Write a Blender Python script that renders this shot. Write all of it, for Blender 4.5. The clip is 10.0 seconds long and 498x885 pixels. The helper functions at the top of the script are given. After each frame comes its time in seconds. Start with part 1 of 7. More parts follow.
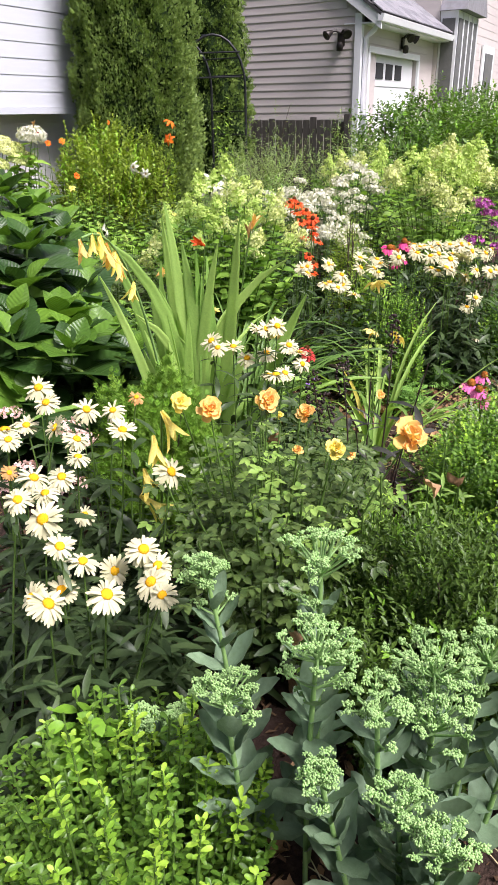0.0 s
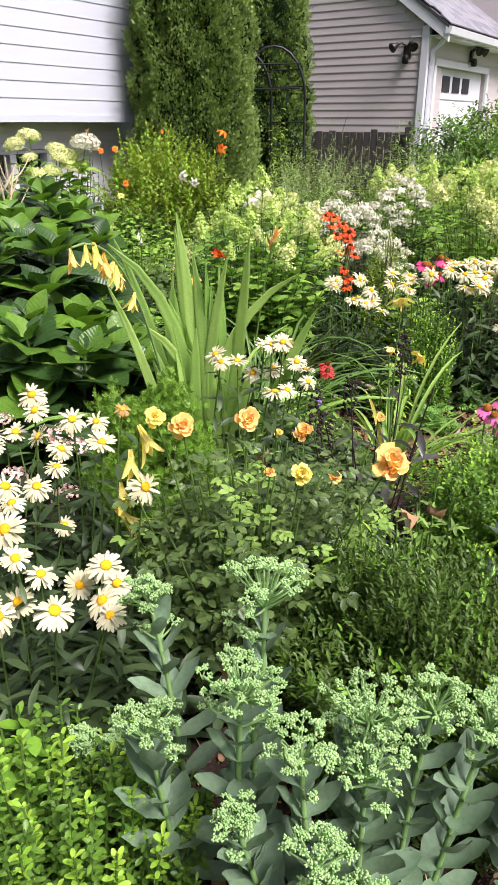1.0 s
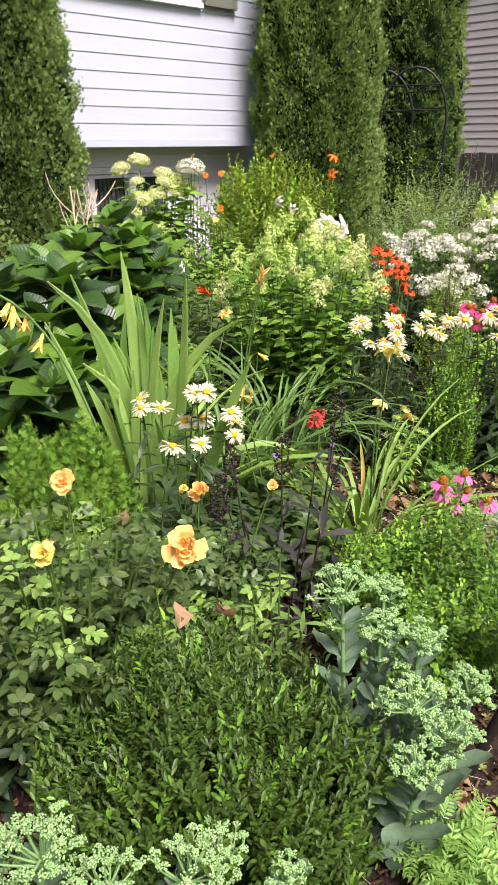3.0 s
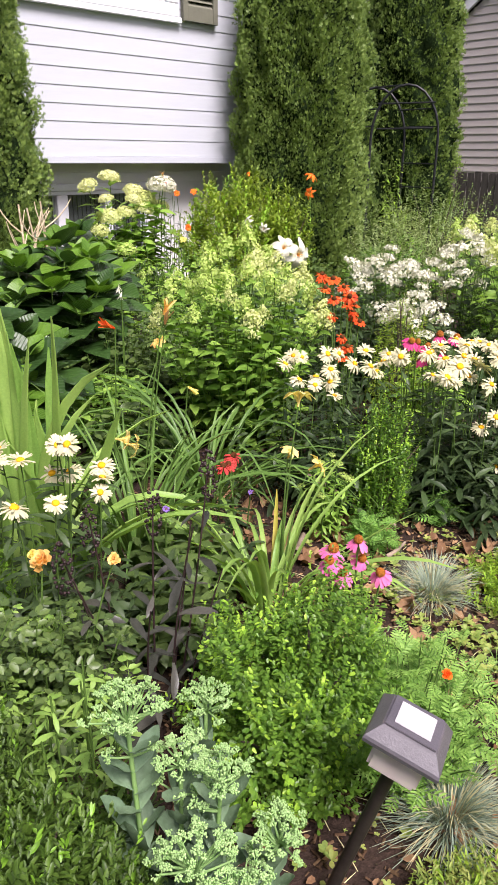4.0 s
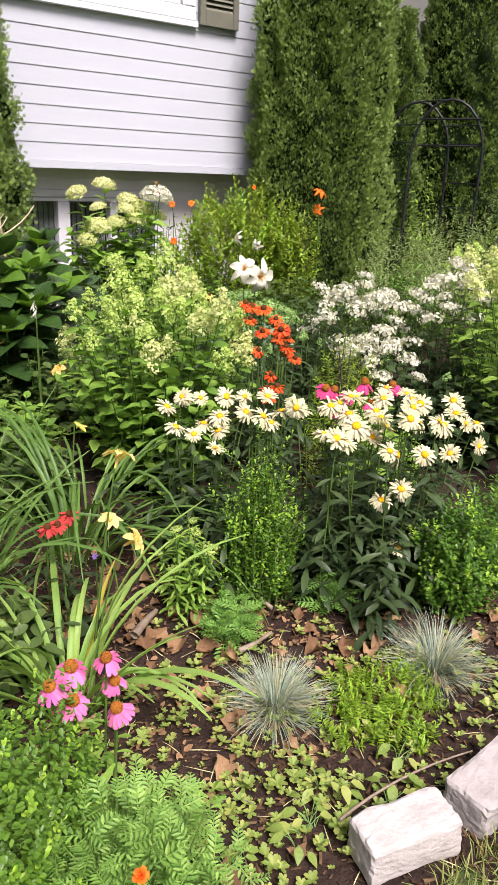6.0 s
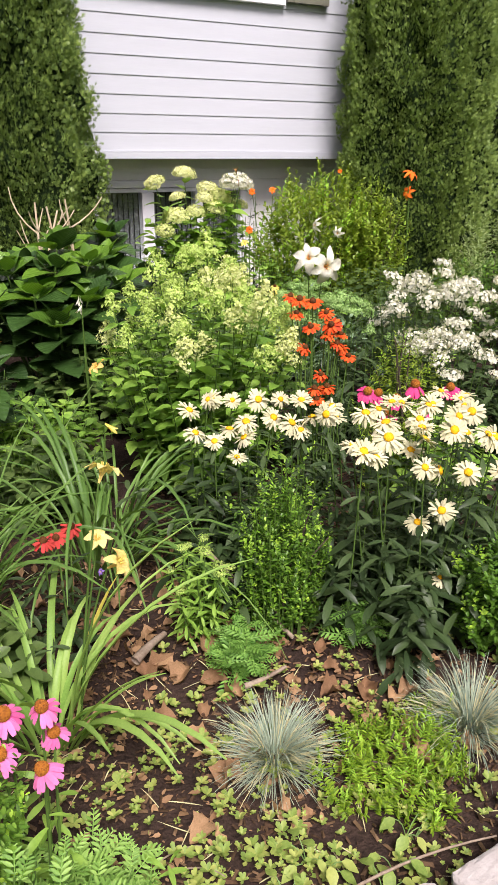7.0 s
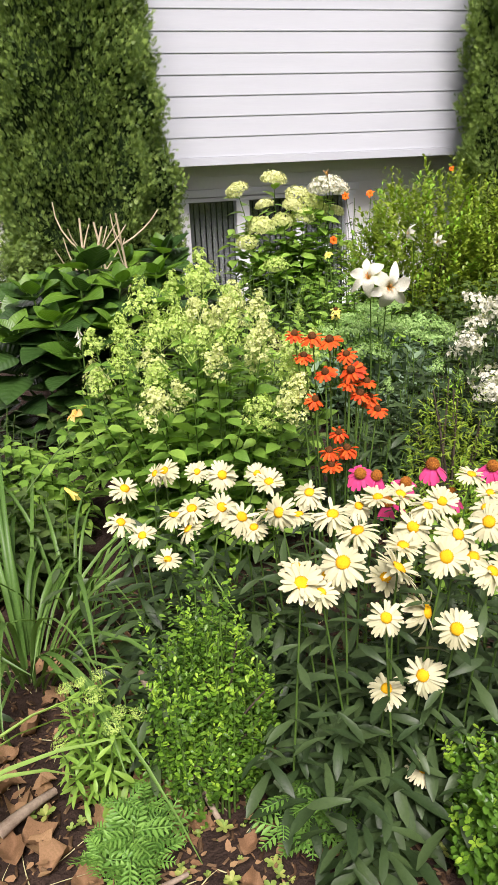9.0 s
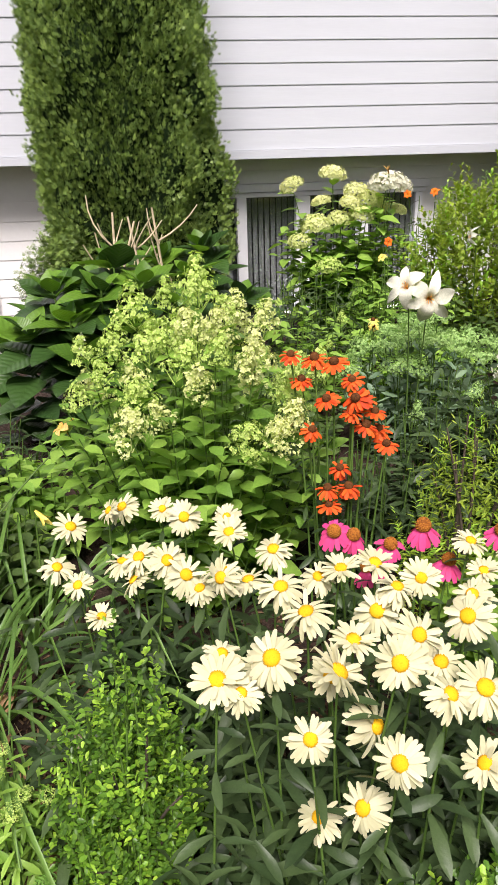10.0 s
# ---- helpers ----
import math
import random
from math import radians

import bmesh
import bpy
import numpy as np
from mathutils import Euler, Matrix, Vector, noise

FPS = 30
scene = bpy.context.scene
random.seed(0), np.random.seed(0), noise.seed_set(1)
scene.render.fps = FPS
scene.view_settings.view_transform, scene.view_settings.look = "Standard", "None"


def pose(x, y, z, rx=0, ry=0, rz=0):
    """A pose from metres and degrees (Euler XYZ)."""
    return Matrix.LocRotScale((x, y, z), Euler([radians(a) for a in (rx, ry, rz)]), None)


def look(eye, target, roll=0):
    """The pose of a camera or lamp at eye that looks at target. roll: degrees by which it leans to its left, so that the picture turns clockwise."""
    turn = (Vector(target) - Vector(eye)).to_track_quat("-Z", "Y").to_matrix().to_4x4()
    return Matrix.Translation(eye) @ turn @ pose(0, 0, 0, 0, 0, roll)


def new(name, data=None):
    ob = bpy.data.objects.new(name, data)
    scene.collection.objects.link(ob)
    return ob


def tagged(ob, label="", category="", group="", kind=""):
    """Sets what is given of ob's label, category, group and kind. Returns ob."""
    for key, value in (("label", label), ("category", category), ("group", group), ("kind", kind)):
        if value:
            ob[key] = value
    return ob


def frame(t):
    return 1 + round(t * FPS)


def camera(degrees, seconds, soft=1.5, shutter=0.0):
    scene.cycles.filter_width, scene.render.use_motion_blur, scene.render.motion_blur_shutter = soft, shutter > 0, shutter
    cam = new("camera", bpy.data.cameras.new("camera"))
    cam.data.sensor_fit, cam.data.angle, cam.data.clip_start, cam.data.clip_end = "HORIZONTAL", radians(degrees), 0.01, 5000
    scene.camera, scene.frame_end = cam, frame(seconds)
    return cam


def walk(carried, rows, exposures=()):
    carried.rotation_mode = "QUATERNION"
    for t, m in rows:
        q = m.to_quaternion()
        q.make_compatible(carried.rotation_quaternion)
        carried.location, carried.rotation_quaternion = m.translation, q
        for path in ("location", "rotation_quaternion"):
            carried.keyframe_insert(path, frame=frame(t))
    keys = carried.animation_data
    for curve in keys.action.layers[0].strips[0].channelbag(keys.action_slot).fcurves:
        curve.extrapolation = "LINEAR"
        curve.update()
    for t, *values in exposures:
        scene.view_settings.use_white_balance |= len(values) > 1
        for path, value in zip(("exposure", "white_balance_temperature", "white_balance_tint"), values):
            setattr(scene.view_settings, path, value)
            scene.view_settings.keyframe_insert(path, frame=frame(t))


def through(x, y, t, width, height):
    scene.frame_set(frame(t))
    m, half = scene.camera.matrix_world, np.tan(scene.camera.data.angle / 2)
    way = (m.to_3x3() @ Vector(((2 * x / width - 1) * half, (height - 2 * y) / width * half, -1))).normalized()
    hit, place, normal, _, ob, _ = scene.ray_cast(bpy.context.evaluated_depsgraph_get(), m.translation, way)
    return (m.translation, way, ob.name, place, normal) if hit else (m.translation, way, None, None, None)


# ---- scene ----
cam = camera(37.7, 10.0, 1.5)
PATH = [
    (0.0, (0.051, -0.001, 1.305), (1.657, 0.856, 0.477), -0.8),
    (0.5, (0.078, -0.009, 1.305), (1.685, 0.86, 0.492), -0.3),
    (1, (0.178, -0.125, 1.308), (1.717, 0.867, 0.503), 0.1),
    (1.5, (0.249, -0.238, 1.334), (1.741, 0.832, 0.54), 0.8),
    (2, (0.437, -0.322, 1.332), (1.866, 0.835, 0.544), 1.4),
    (2.2, (0.503, -0.364, 1.346), (1.905, 0.827, 0.561), 1.2),
    (3.3, (0.889, -0.608, 1.363), (2.13, 0.765, 0.605), 0.0),
    (3.5, (0.981, -0.611, 1.365), (2.213, 0.772, 0.611), 0.2),
    (4, (1.218, -0.642, 1.393), (2.479, 0.725, 0.658), 0.6),
    (4.5, (1.453, -0.751, 1.408), (2.729, 0.619, 0.703), 1.4),
    (5, (1.58, -0.804, 1.419), (2.833, 0.595, 0.731), 1.7),
    (5.2, (1.68, -0.795, 1.405), (2.917, 0.62, 0.722), 1.8),
    (6.3, (2.171, -0.735, 1.412), (3.218, 0.803, 0.679), 2.7),
    (6.5, (2.244, -0.75, 1.415), (3.222, 0.83, 0.675), 2.3),
    (7, (2.428, -0.688, 1.387), (3.291, 0.954, 0.64), 0.4),
    (7.5, (2.658, -0.573, 1.386), (3.452, 1.106, 0.644), -0.5),
    (8, (2.862, -0.5, 1.382), (3.546, 1.226, 0.64), -0.7),
    (8.5, (3.01, -0.464, 1.386), (3.589, 1.299, 0.64), -1.1),
    (9, (3.188, -0.309, 1.367), (3.66, 1.491, 0.634), -2.4),
    (9.5, (3.333, -0.175, 1.353), (3.73, 1.646, 0.628), -2.4),
    (10, (3.5, -0.091, 1.363), (3.764, 1.746, 0.62), -1.6),
]
walk(cam, [(t, look(eye, target, roll)) for t, eye, target, roll in PATH], [(0.0, 1.06, 6000, 24), (2.5, 1.0, 6050, 25), (4.0, 1.0, 6150, 26), (7.0, 0.82, 6250, 24), (10.0, 0.79, 6300, 20)])

# ---- daylight: bright, lightly overcast ----
SUN_FROM = Vector((-0.15, -0.68, 1.0)).normalized()
world = bpy.data.worlds.new("world")
scene.world = world
world.use_nodes = True
sky = world.node_tree.nodes.new("ShaderNodeTexSky")
sky.sky_type = "NISHITA"
sky.sun_disc = False
sky.sun_elevation = math.asin(SUN_FROM.z)
sky.sun_rotation = math.atan2(SUN_FROM.x, SUN_FROM.y)
sky.air_density, sky.dust_density, sky.ozone_density = 0.7, 6.0, 0.6
world.node_tree.nodes["Background"].inputs[1].default_value = 0.062
world.node_tree.links.new(sky.outputs[0], world.node_tree.nodes["Background"].inputs[0])
sun = new("sun", bpy.data.lights.new("sun", "SUN"))
sun.data.energy, sun.data.angle, sun.data.color = 3.4, radians(24), (1.0, 0.955, 0.88)
sun.matrix_world = look(SUN_FROM * 30, (0, 0, 0))


# ---- materials ----
def mat_base(name):
    m = bpy.data.materials.new(name)
    m.use_nodes = True
    nt = m.node_tree
    return m, nt, nt.nodes["Principled BSDF"], nt.nodes["Material Output"]


def node(nt, kind, **values):
    n = nt.nodes.new(kind)
    for k, v in values.items():
        n.inputs[k].default_value = v
    return n


def ramp(nt, fac, stops):
    n = nt.nodes.new("ShaderNodeValToRGB")
    while len(n.color_ramp.elements) < len(stops):
        n.color_ramp.elements.new(0.5)
    for e, (p, c) in zip(n.color_ramp.elements, stops):
        e.position, e.color = p, (*c, 1)
    nt.links.new(fac, n.inputs[0])
    return n.outputs[0]


def noise_tex(nt, scale, detail=4.0, rough=0.55, stretch=None):
    c = nt.nodes.new("ShaderNodeTexCoord")
    n = node(nt, "ShaderNodeTexNoise", Scale=scale, Detail=detail, Roughness=rough)
    if stretch:
        mp = nt.nodes.new("ShaderNodeMapping")
        mp.inputs["Scale"].default_value = stretch
        nt.links.new(c.outputs["Object"], mp.inputs[0])
        nt.links.new(mp.outputs[0], n.inputs[0])
    else:
        nt.links.new(c.outputs["Object"], n.inputs[0])
    return n.outputs[0]


def mixcol(nt, fac, a, b, blend="MIX"):
    n = nt.nodes.new("ShaderNodeMix")
    n.data_type, n.blend_type = "RGBA", blend
    for sock, v in ((n.inputs[0], fac), (n.inputs[6], a), (n.inputs[7], b)):
        if isinstance(v, (int, float)):
            sock.default_value = v
        elif isinstance(v, tuple):
            sock.default_value = (*v, 1)
        else:
            nt.links.new(v, sock)
    return n.outputs[2]


def bump(nt, bsdf, height, strength, distance=0.01):
    b = node(nt, "ShaderNodeBump", Strength=strength, Distance=distance)
    nt.links.new(height, b.inputs["Height"])
    nt.links.new(b.outputs[0], bsdf.inputs["Normal"])


def leaf_veins(nt):
    """Slanting side veins and a midrib, for leaves built one to an object (their length runs along y)."""
    co = nt.nodes.new("ShaderNodeTexCoord")
    sp = nt.nodes.new("ShaderNodeSeparateXYZ")
    nt.links.new(co.outputs["Object"], sp.inputs[0])

    def op(kind, a, b=None):
        n = nt.nodes.new("ShaderNodeMath")
        n.operation = kind
        for i, v in enumerate((a, b)):
            if v is None:
                continue
            if isinstance(v, (int, float)):
                n.inputs[i].default_value = v
            else:
                nt.links.new(v, n.inputs[i])
        return n.outputs[0]

    ax = op("ABSOLUTE", sp.outputs["X"])
    wave = op("SINE", op("MULTIPLY", op("SUBTRACT", sp.outputs["Y"], op("MULTIPLY", ax, 0.75)), 46.0))
    side = op("POWER", op("MAXIMUM", wave, 0.0), 6.0)
    mid = op("LESS_THAN", ax, 0.014)
    return wave, op("MULTIPLY", op("MAXIMUM", side, mid), 0.13)


def leaf_mat(name, colours, rough=0.45, through=0.3, patch=6.0, spec=0.4, glow=1.6, veins=False):
    """Living leaf: each leaf its own tint between the colours, blotches over the plant, light passing through."""
    m, nt, b, out = mat_base(name)
    g = nt.nodes.new("ShaderNodeNewGeometry")
    colours = [(r * 1.25, gg * 1.25, bb * 1.0) for r, gg, bb in colours]
    k = len(colours)
    o = nt.nodes.new("ShaderNodeObjectInfo")
    mixed = nt.nodes.new("ShaderNodeMath")
    mixed.operation = "PINGPONG"
    mixed.inputs[1].default_value = 1.0
    both = nt.nodes.new("ShaderNodeMath")
    both.operation = "ADD"
    nt.links.new(g.outputs["Random Per Island"], both.inputs[0])
    nt.links.new(o.outputs["Random"], both.inputs[1])
    nt.links.new(both.outputs[0], mixed.inputs[0])
    c = ramp(nt, mixed.outputs[0], [(i / max(1, k - 1), col) for i, col in enumerate(colours)])
    c = mixcol(nt, ramp(nt, noise_tex(nt, patch, 3), [(0.35, (0.0,) * 3), (0.7, (0.75,) * 3)]), c,
               mixcol(nt, 1.0, c, (0.62, 0.66, 0.55), "MULTIPLY"))
    c = mixcol(nt, 0.18, c, ramp(nt, noise_tex(nt, 160.0, 2), [(0.3, colours[0]), (0.7, colours[-1])]))
    relief = noise_tex(nt, 220.0, 2)
    if veins:
        relief, line = leaf_veins(nt)
        c = mixcol(nt, line, c, mixcol(nt, 1.0, c, (1.7, 1.6, 1.5), "MULTIPLY"))
    nt.links.new(c, b.inputs["Base Color"])
    b.inputs["Roughness"].default_value = rough
    b.inputs["Specular IOR Level"].default_value = spec * 0.7
    bump(nt, b, relief, 0.2 if veins else 0.25, 0.003 if veins else 0.002)
    t = nt.nodes.new("ShaderNodeBsdfTranslucent")
    tc = mixcol(nt, 1.0, c, (glow, glow * 1.05, glow * 0.45), "MULTIPLY")
    nt.links.new(tc, t.inputs[0])
    mx = node(nt, "ShaderNodeMixShader", Fac=through * 0.8)
    nt.links.new(b.outputs[0], mx.inputs[1])
    nt.links.new(t.outputs[0], mx.inputs[2])
    nt.links.new(mx.outputs[0], out.inputs[0])
    return m


def petal_mat(name, colours, through=0.25, rough=0.6):
    return leaf_mat(name, colours, rough, through, 18.0, 0.25, 1.2)


def plain_mat(name, dark, light, scale, rough=0.6, metal=0.0, bump_s=0.2, fine=80.0, stretch=None, spec=0.5, dist=0.004):
    m, nt, b, out = mat_base(name)
    c = ramp(nt, noise_tex(nt, scale, 5, 0.6, stretch), [(0.3, dark), (0.7, light)])
    c = mixcol(nt, 0.3, c, ramp(nt, noise_tex(nt, fine, 3, 0.6, stretch), [(0.35, dark), (0.65, light)]))
    nt.links.new(c, b.inputs["Base Color"])
    b.inputs["Roughness"].default_value, b.inputs["Metallic"].default_value = rough, metal
    b.inputs["Specular IOR Level"].default_value = spec
    if bump_s:
        bump(nt, b, noise_tex(nt, fine, 4, 0.6, stretch), bump_s, dist)
    return m


def piece_mat(name, colours, rough, scale, bump_s, fine):
    m, nt, b, out = mat_base(name)
    o = nt.nodes.new("ShaderNodeObjectInfo")
    k = len(colours)
    c = ramp(nt, o.outputs["Random"], [(i / max(1, k - 1), col) for i, col in enumerate(colours)])
    c = mixcol(nt, ramp(nt, noise_tex(nt, scale, 5), [(0.35, (0.0,) * 3), (0.75, (0.8,) * 3)]), c,
               mixcol(nt, 1.0, c, (0.72, 0.71, 0.68), "MULTIPLY"))
    nt.links.new(c, b.inputs["Base Color"])
    b.inputs["Roughness"].default_value = rough
    bump(nt, b, noise_tex(nt, fine, 4), bump_s, 0.004)
    return m


M = {}
M["soil"] = plain_mat("soil", (0.018, 0.011, 0.008), (0.055, 0.034, 0.024), 9.0, 0.9, 0, 0.9, 55.0, None, 0.2, 0.02)
M["chips"] = leaf_mat("mulch chips", [(0.018, 0.011, 0.008), (0.055, 0.03, 0.02), (0.15, 0.095, 0.065)], 0.85, 0.0, 9.0, 0.2)
M["dead"] = leaf_mat("dead leaf", [(0.07, 0.036, 0.024), (0.17, 0.092, 0.06), (0.36, 0.225, 0.15)], 0.75, 0.15, 20.0, 0.2, 1.2)
M["twig"] = plain_mat("dry twig", (0.16, 0.11, 0.075), (0.36, 0.29, 0.21), 30.0, 0.8, 0, 0.4, 150.0)
M["bare"] = plain_mat("bleached stem", (0.36, 0.28, 0.16), (0.62, 0.53, 0.36), 25.0, 0.8, 0, 0.4, 150.0)
M["bark"] = plain_mat("bark", (0.05, 0.035, 0.025), (0.12, 0.09, 0.065), 30.0, 0.9, 0, 0.6, 90.0)
M["stem"] = leaf_mat("green stem", [(0.05, 0.10, 0.02), (0.09, 0.16, 0.04)], 0.5, 0.1)
M["stem_pale"] = leaf_mat("pale stem", [(0.15, 0.27, 0.10), (0.22, 0.36, 0.15)], 0.5, 0.2)
M["stem_dark"] = leaf_mat("dark stem", [(0.02, 0.012, 0.016), (0.035, 0.02, 0.025)], 0.4, 0.0)
M["box_dark"] = leaf_mat("deep green leaf", [(0.016, 0.036, 0.009), (0.034, 0.07, 0.013), (0.085, 0.15, 0.026)], 0.42, 0.2, 6, 0.4)
M["box"] = leaf_mat("boxwood leaf", [(0.03, 0.075, 0.012), (0.06, 0.14, 0.018), (0.10, 0.21, 0.03)], 0.33, 0.25, 6, 0.55)
M["box_tip"] = leaf_mat("young boxwood leaf", [(0.13, 0.27, 0.028), (0.21, 0.38, 0.042), (0.32, 0.48, 0.065)], 0.4, 0.35)
M["bright"] = leaf_mat("bright privet leaf", [(0.06, 0.15, 0.015), (0.11, 0.24, 0.025), (0.17, 0.33, 0.035)], 0.36, 0.3, 8, 0.5)
M["sedum"] = leaf_mat("blue green fleshy leaf", [(0.075, 0.13, 0.094), (0.12, 0.19, 0.138), (0.185, 0.27, 0.2)], 0.45, 0.12, 8, 0.4, 1.3)
M["sedum_head"] = leaf_mat("pale green bud", [(0.25, 0.42, 0.18), (0.33, 0.50, 0.25), (0.42, 0.58, 0.33)], 0.6, 0.4, 6.0, 0.3, 1.3)
M["sedum_twig"] = leaf_mat("pale head stalk", [(0.19, 0.33, 0.14), (0.27, 0.42, 0.2)], 0.5, 0.3)
M["sedum_far"] = leaf_mat("jade bud", [(0.13, 0.25, 0.08), (0.21, 0.35, 0.13), (0.33, 0.47, 0.21)], 0.6, 0.2)
M["daisy_leaf"] = leaf_mat("dull daisy leaf", [(0.014, 0.028, 0.012), (0.026, 0.048, 0.02), (0.055, 0.088, 0.038)], 0.42, 0.12, 7, 0.36)
M["rose_leaf"] = leaf_mat("rose leaf", [(0.026, 0.05, 0.018), (0.05, 0.086, 0.029), (0.095, 0.145, 0.046)], 0.38, 0.2, 6, 0.5)
M["rose_young"] = leaf_mat("young rose leaf", [(0.11, 0.21, 0.05), (0.17, 0.29, 0.07), (0.24, 0.36, 0.10)], 0.45, 0.3)
M["strap"] = leaf_mat("strap leaf", [(0.035, 0.08, 0.02), (0.065, 0.135, 0.032), (0.135, 0.235, 0.065)], 0.4, 0.25, 5)
M["glad"] = leaf_mat("sword leaf", [(0.085, 0.185, 0.045), (0.155, 0.285, 0.065), (0.29, 0.42, 0.13)], 0.42, 0.34, 4)
M["yellow_leaf"] = leaf_mat("yellowing leaf", [(0.34, 0.34, 0.06), (0.46, 0.38, 0.08)], 0.5, 0.3)
# One leaf in two greens: the brighter one has top light in its colour.
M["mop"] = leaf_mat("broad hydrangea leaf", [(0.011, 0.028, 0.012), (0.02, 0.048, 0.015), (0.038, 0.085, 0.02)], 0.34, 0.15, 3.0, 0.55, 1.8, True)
M["mop_lit"] = leaf_mat("sunlit upper hydrangea leaf", [(0.025, 0.062, 0.012), (0.052, 0.118, 0.018), (0.115, 0.225, 0.028)], 0.36, 0.26, 4.0, 0.5, 1.8, True)
M["lime_leaf"] = leaf_mat("panicle hydrangea leaf", [(0.075, 0.165, 0.03), (0.135, 0.25, 0.042), (0.24, 0.38, 0.08)], 0.42, 0.32, 5)
M["lime"] = leaf_mat("lime floret", [(0.28, 0.41, 0.09), (0.38, 0.51, 0.14), (0.50, 0.60, 0.25)], 0.6, 0.3, 8, 0.25, 1.2)
M["lime_pale"] = leaf_mat("pale floret", [(0.44, 0.50, 0.18), (0.55, 0.60, 0.28), (0.62, 0.64, 0.42)], 0.6, 0.3, 8, 0.25, 1.1)
M["cream"] = leaf_mat("cream floret", [(0.46, 0.50, 0.22), (0.58, 0.60, 0.34), (0.66, 0.66, 0.48)], 0.6, 0.3, 8, 0.25, 1.1)
M["white"] = petal_mat("white petal", [(0.55, 0.54, 0.565), (0.6, 0.59, 0.63)])
M["daisy"] = petal_mat("daisy petal", [(0.45, 0.425, 0.335), (0.54, 0.515, 0.43)], 0.2)
M["disc"] = leaf_mat("yellow disc", [(0.56, 0.27, 0.008), (0.66, 0.37, 0.012)], 0.8, 0.0, 30, 0.1)
M["peach"] = petal_mat("peach petal", [(0.78, 0.38, 0.10), (0.80, 0.48, 0.18), (0.83, 0.60, 0.31)], 0.45)
M["lily_yellow"] = petal_mat("pale peach yellow petal", [(0.74, 0.52, 0.16), (0.80, 0.68, 0.36)], 0.4)
M["yellow"] = petal_mat("soft yellow petal", [(0.76, 0.60, 0.13), (0.80, 0.70, 0.28)], 0.4)
M["blush"] = petal_mat("blush petal", [(0.66, 0.42, 0.52), (0.72, 0.54, 0.60)], 0.2)
M["orange"] = petal_mat("orange petal", [(0.76, 0.10, 0.012), (0.84, 0.19, 0.02)], 0.25)
M["orange_deep"] = petal_mat("burnt orange petal", [(0.38, 0.03, 0.01), (0.56, 0.065, 0.014), (0.70, 0.12, 0.02)], 0.2)
M["cone"] = leaf_mat("coneflower cone", [(0.10, 0.03, 0.01), (0.22, 0.07, 0.015), (0.34, 0.13, 0.02)], 0.8, 0.0, 30, 0.2)
M["cone_dark"] = leaf_mat("dark flower cone", [(0.03, 0.012, 0.006), (0.07, 0.025, 0.01), (0.12, 0.045, 0.015)], 0.8, 0.0, 30, 0.2)
M["box_mid"] = leaf_mat("edging boxwood leaf", [(0.028, 0.072, 0.012), (0.06, 0.14, 0.02), (0.135, 0.25, 0.035)], 0.36, 0.28, 6, 0.5)
M["pink"] = petal_mat("pink petal", [(0.58, 0.09, 0.36), (0.70, 0.19, 0.49)], 0.2)
M["magenta"] = petal_mat("magenta petal", [(0.56, 0.04, 0.22), (0.68, 0.08, 0.30)], 0.2)
M["purple"] = petal_mat("purple petal", [(0.26, 0.05, 0.30), (0.40, 0.10, 0.42)], 0.2)
M["red"] = petal_mat("red petal", [(0.36, 0.025, 0.03), (0.48, 0.06, 0.06)], 0.2)
M["brown"] = petal_mat("withered petal", [(0.30, 0.16, 0.06), (0.44, 0.26, 0.12)], 0.15)
M["penstemon"] = leaf_mat("purple brown leaf", [(0.018, 0.02, 0.018), (0.036, 0.038, 0.036), (0.08, 0.076, 0.08)], 0.32, 0.1, 8, 0.55)
M["fern"] = leaf_mat("marigold leaf", [(0.085, 0.19, 0.038), (0.155, 0.29, 0.065), (0.26, 0.41, 0.12)], 0.5, 0.3, 9.0)
M["fern_dark"] = leaf_mat("seedling leaf", [(0.065, 0.16, 0.035), (0.115, 0.24, 0.052), (0.18, 0.33, 0.08)], 0.45, 0.25)
M["fescue"] = leaf_mat("blue fescue blade", [(0.07, 0.11, 0.10), (0.16, 0.215, 0.20), (0.36, 0.42, 0.40)], 0.5, 0.15)
M["fescue_dry"] = leaf_mat("dry fescue blade", [(0.34, 0.32, 0.22), (0.48, 0.44, 0.32)], 0.6, 0.15)
M["moss"] = leaf_mat("golden creeping leaf", [(0.05, 0.11, 0.01), (0.11, 0.20, 0.015), (0.24, 0.36, 0.03)], 0.42, 0.3, 10)
M["weed"] = leaf_mat("weed leaf", [(0.07, 0.12, 0.03), (0.13, 0.21, 0.05), (0.19, 0.28, 0.07), (0.36, 0.38, 0.13)], 0.5, 0.3)
M["grass"] = leaf_mat("lawn blade", [(0.08, 0.13, 0.035), (0.14, 0.20, 0.055), (0.27, 0.28, 0.11)], 0.5, 0.25)
M["turf"] = plain_mat("short turf", (0.05, 0.085, 0.022), (0.11, 0.15, 0.045), 3.0, 0.9, 0, 0.9, 45.0, None, 0.15, 0.02)
M["balloon"] = petal_mat("violet petal", [(0.16, 0.09, 0.42), (0.24, 0.14, 0.52)], 0.2)
M["willow"] = leaf_mat("grey green leaf", [(0.09, 0.16, 0.055), (0.16, 0.24, 0.10), (0.30, 0.37, 0.20)], 0.45, 0.3)
M["spirea"] = leaf_mat("golden shrub leaf", [(0.07, 0.12, 0.018), (0.135, 0.205, 0.026), (0.25, 0.33, 0.04)], 0.42, 0.32)
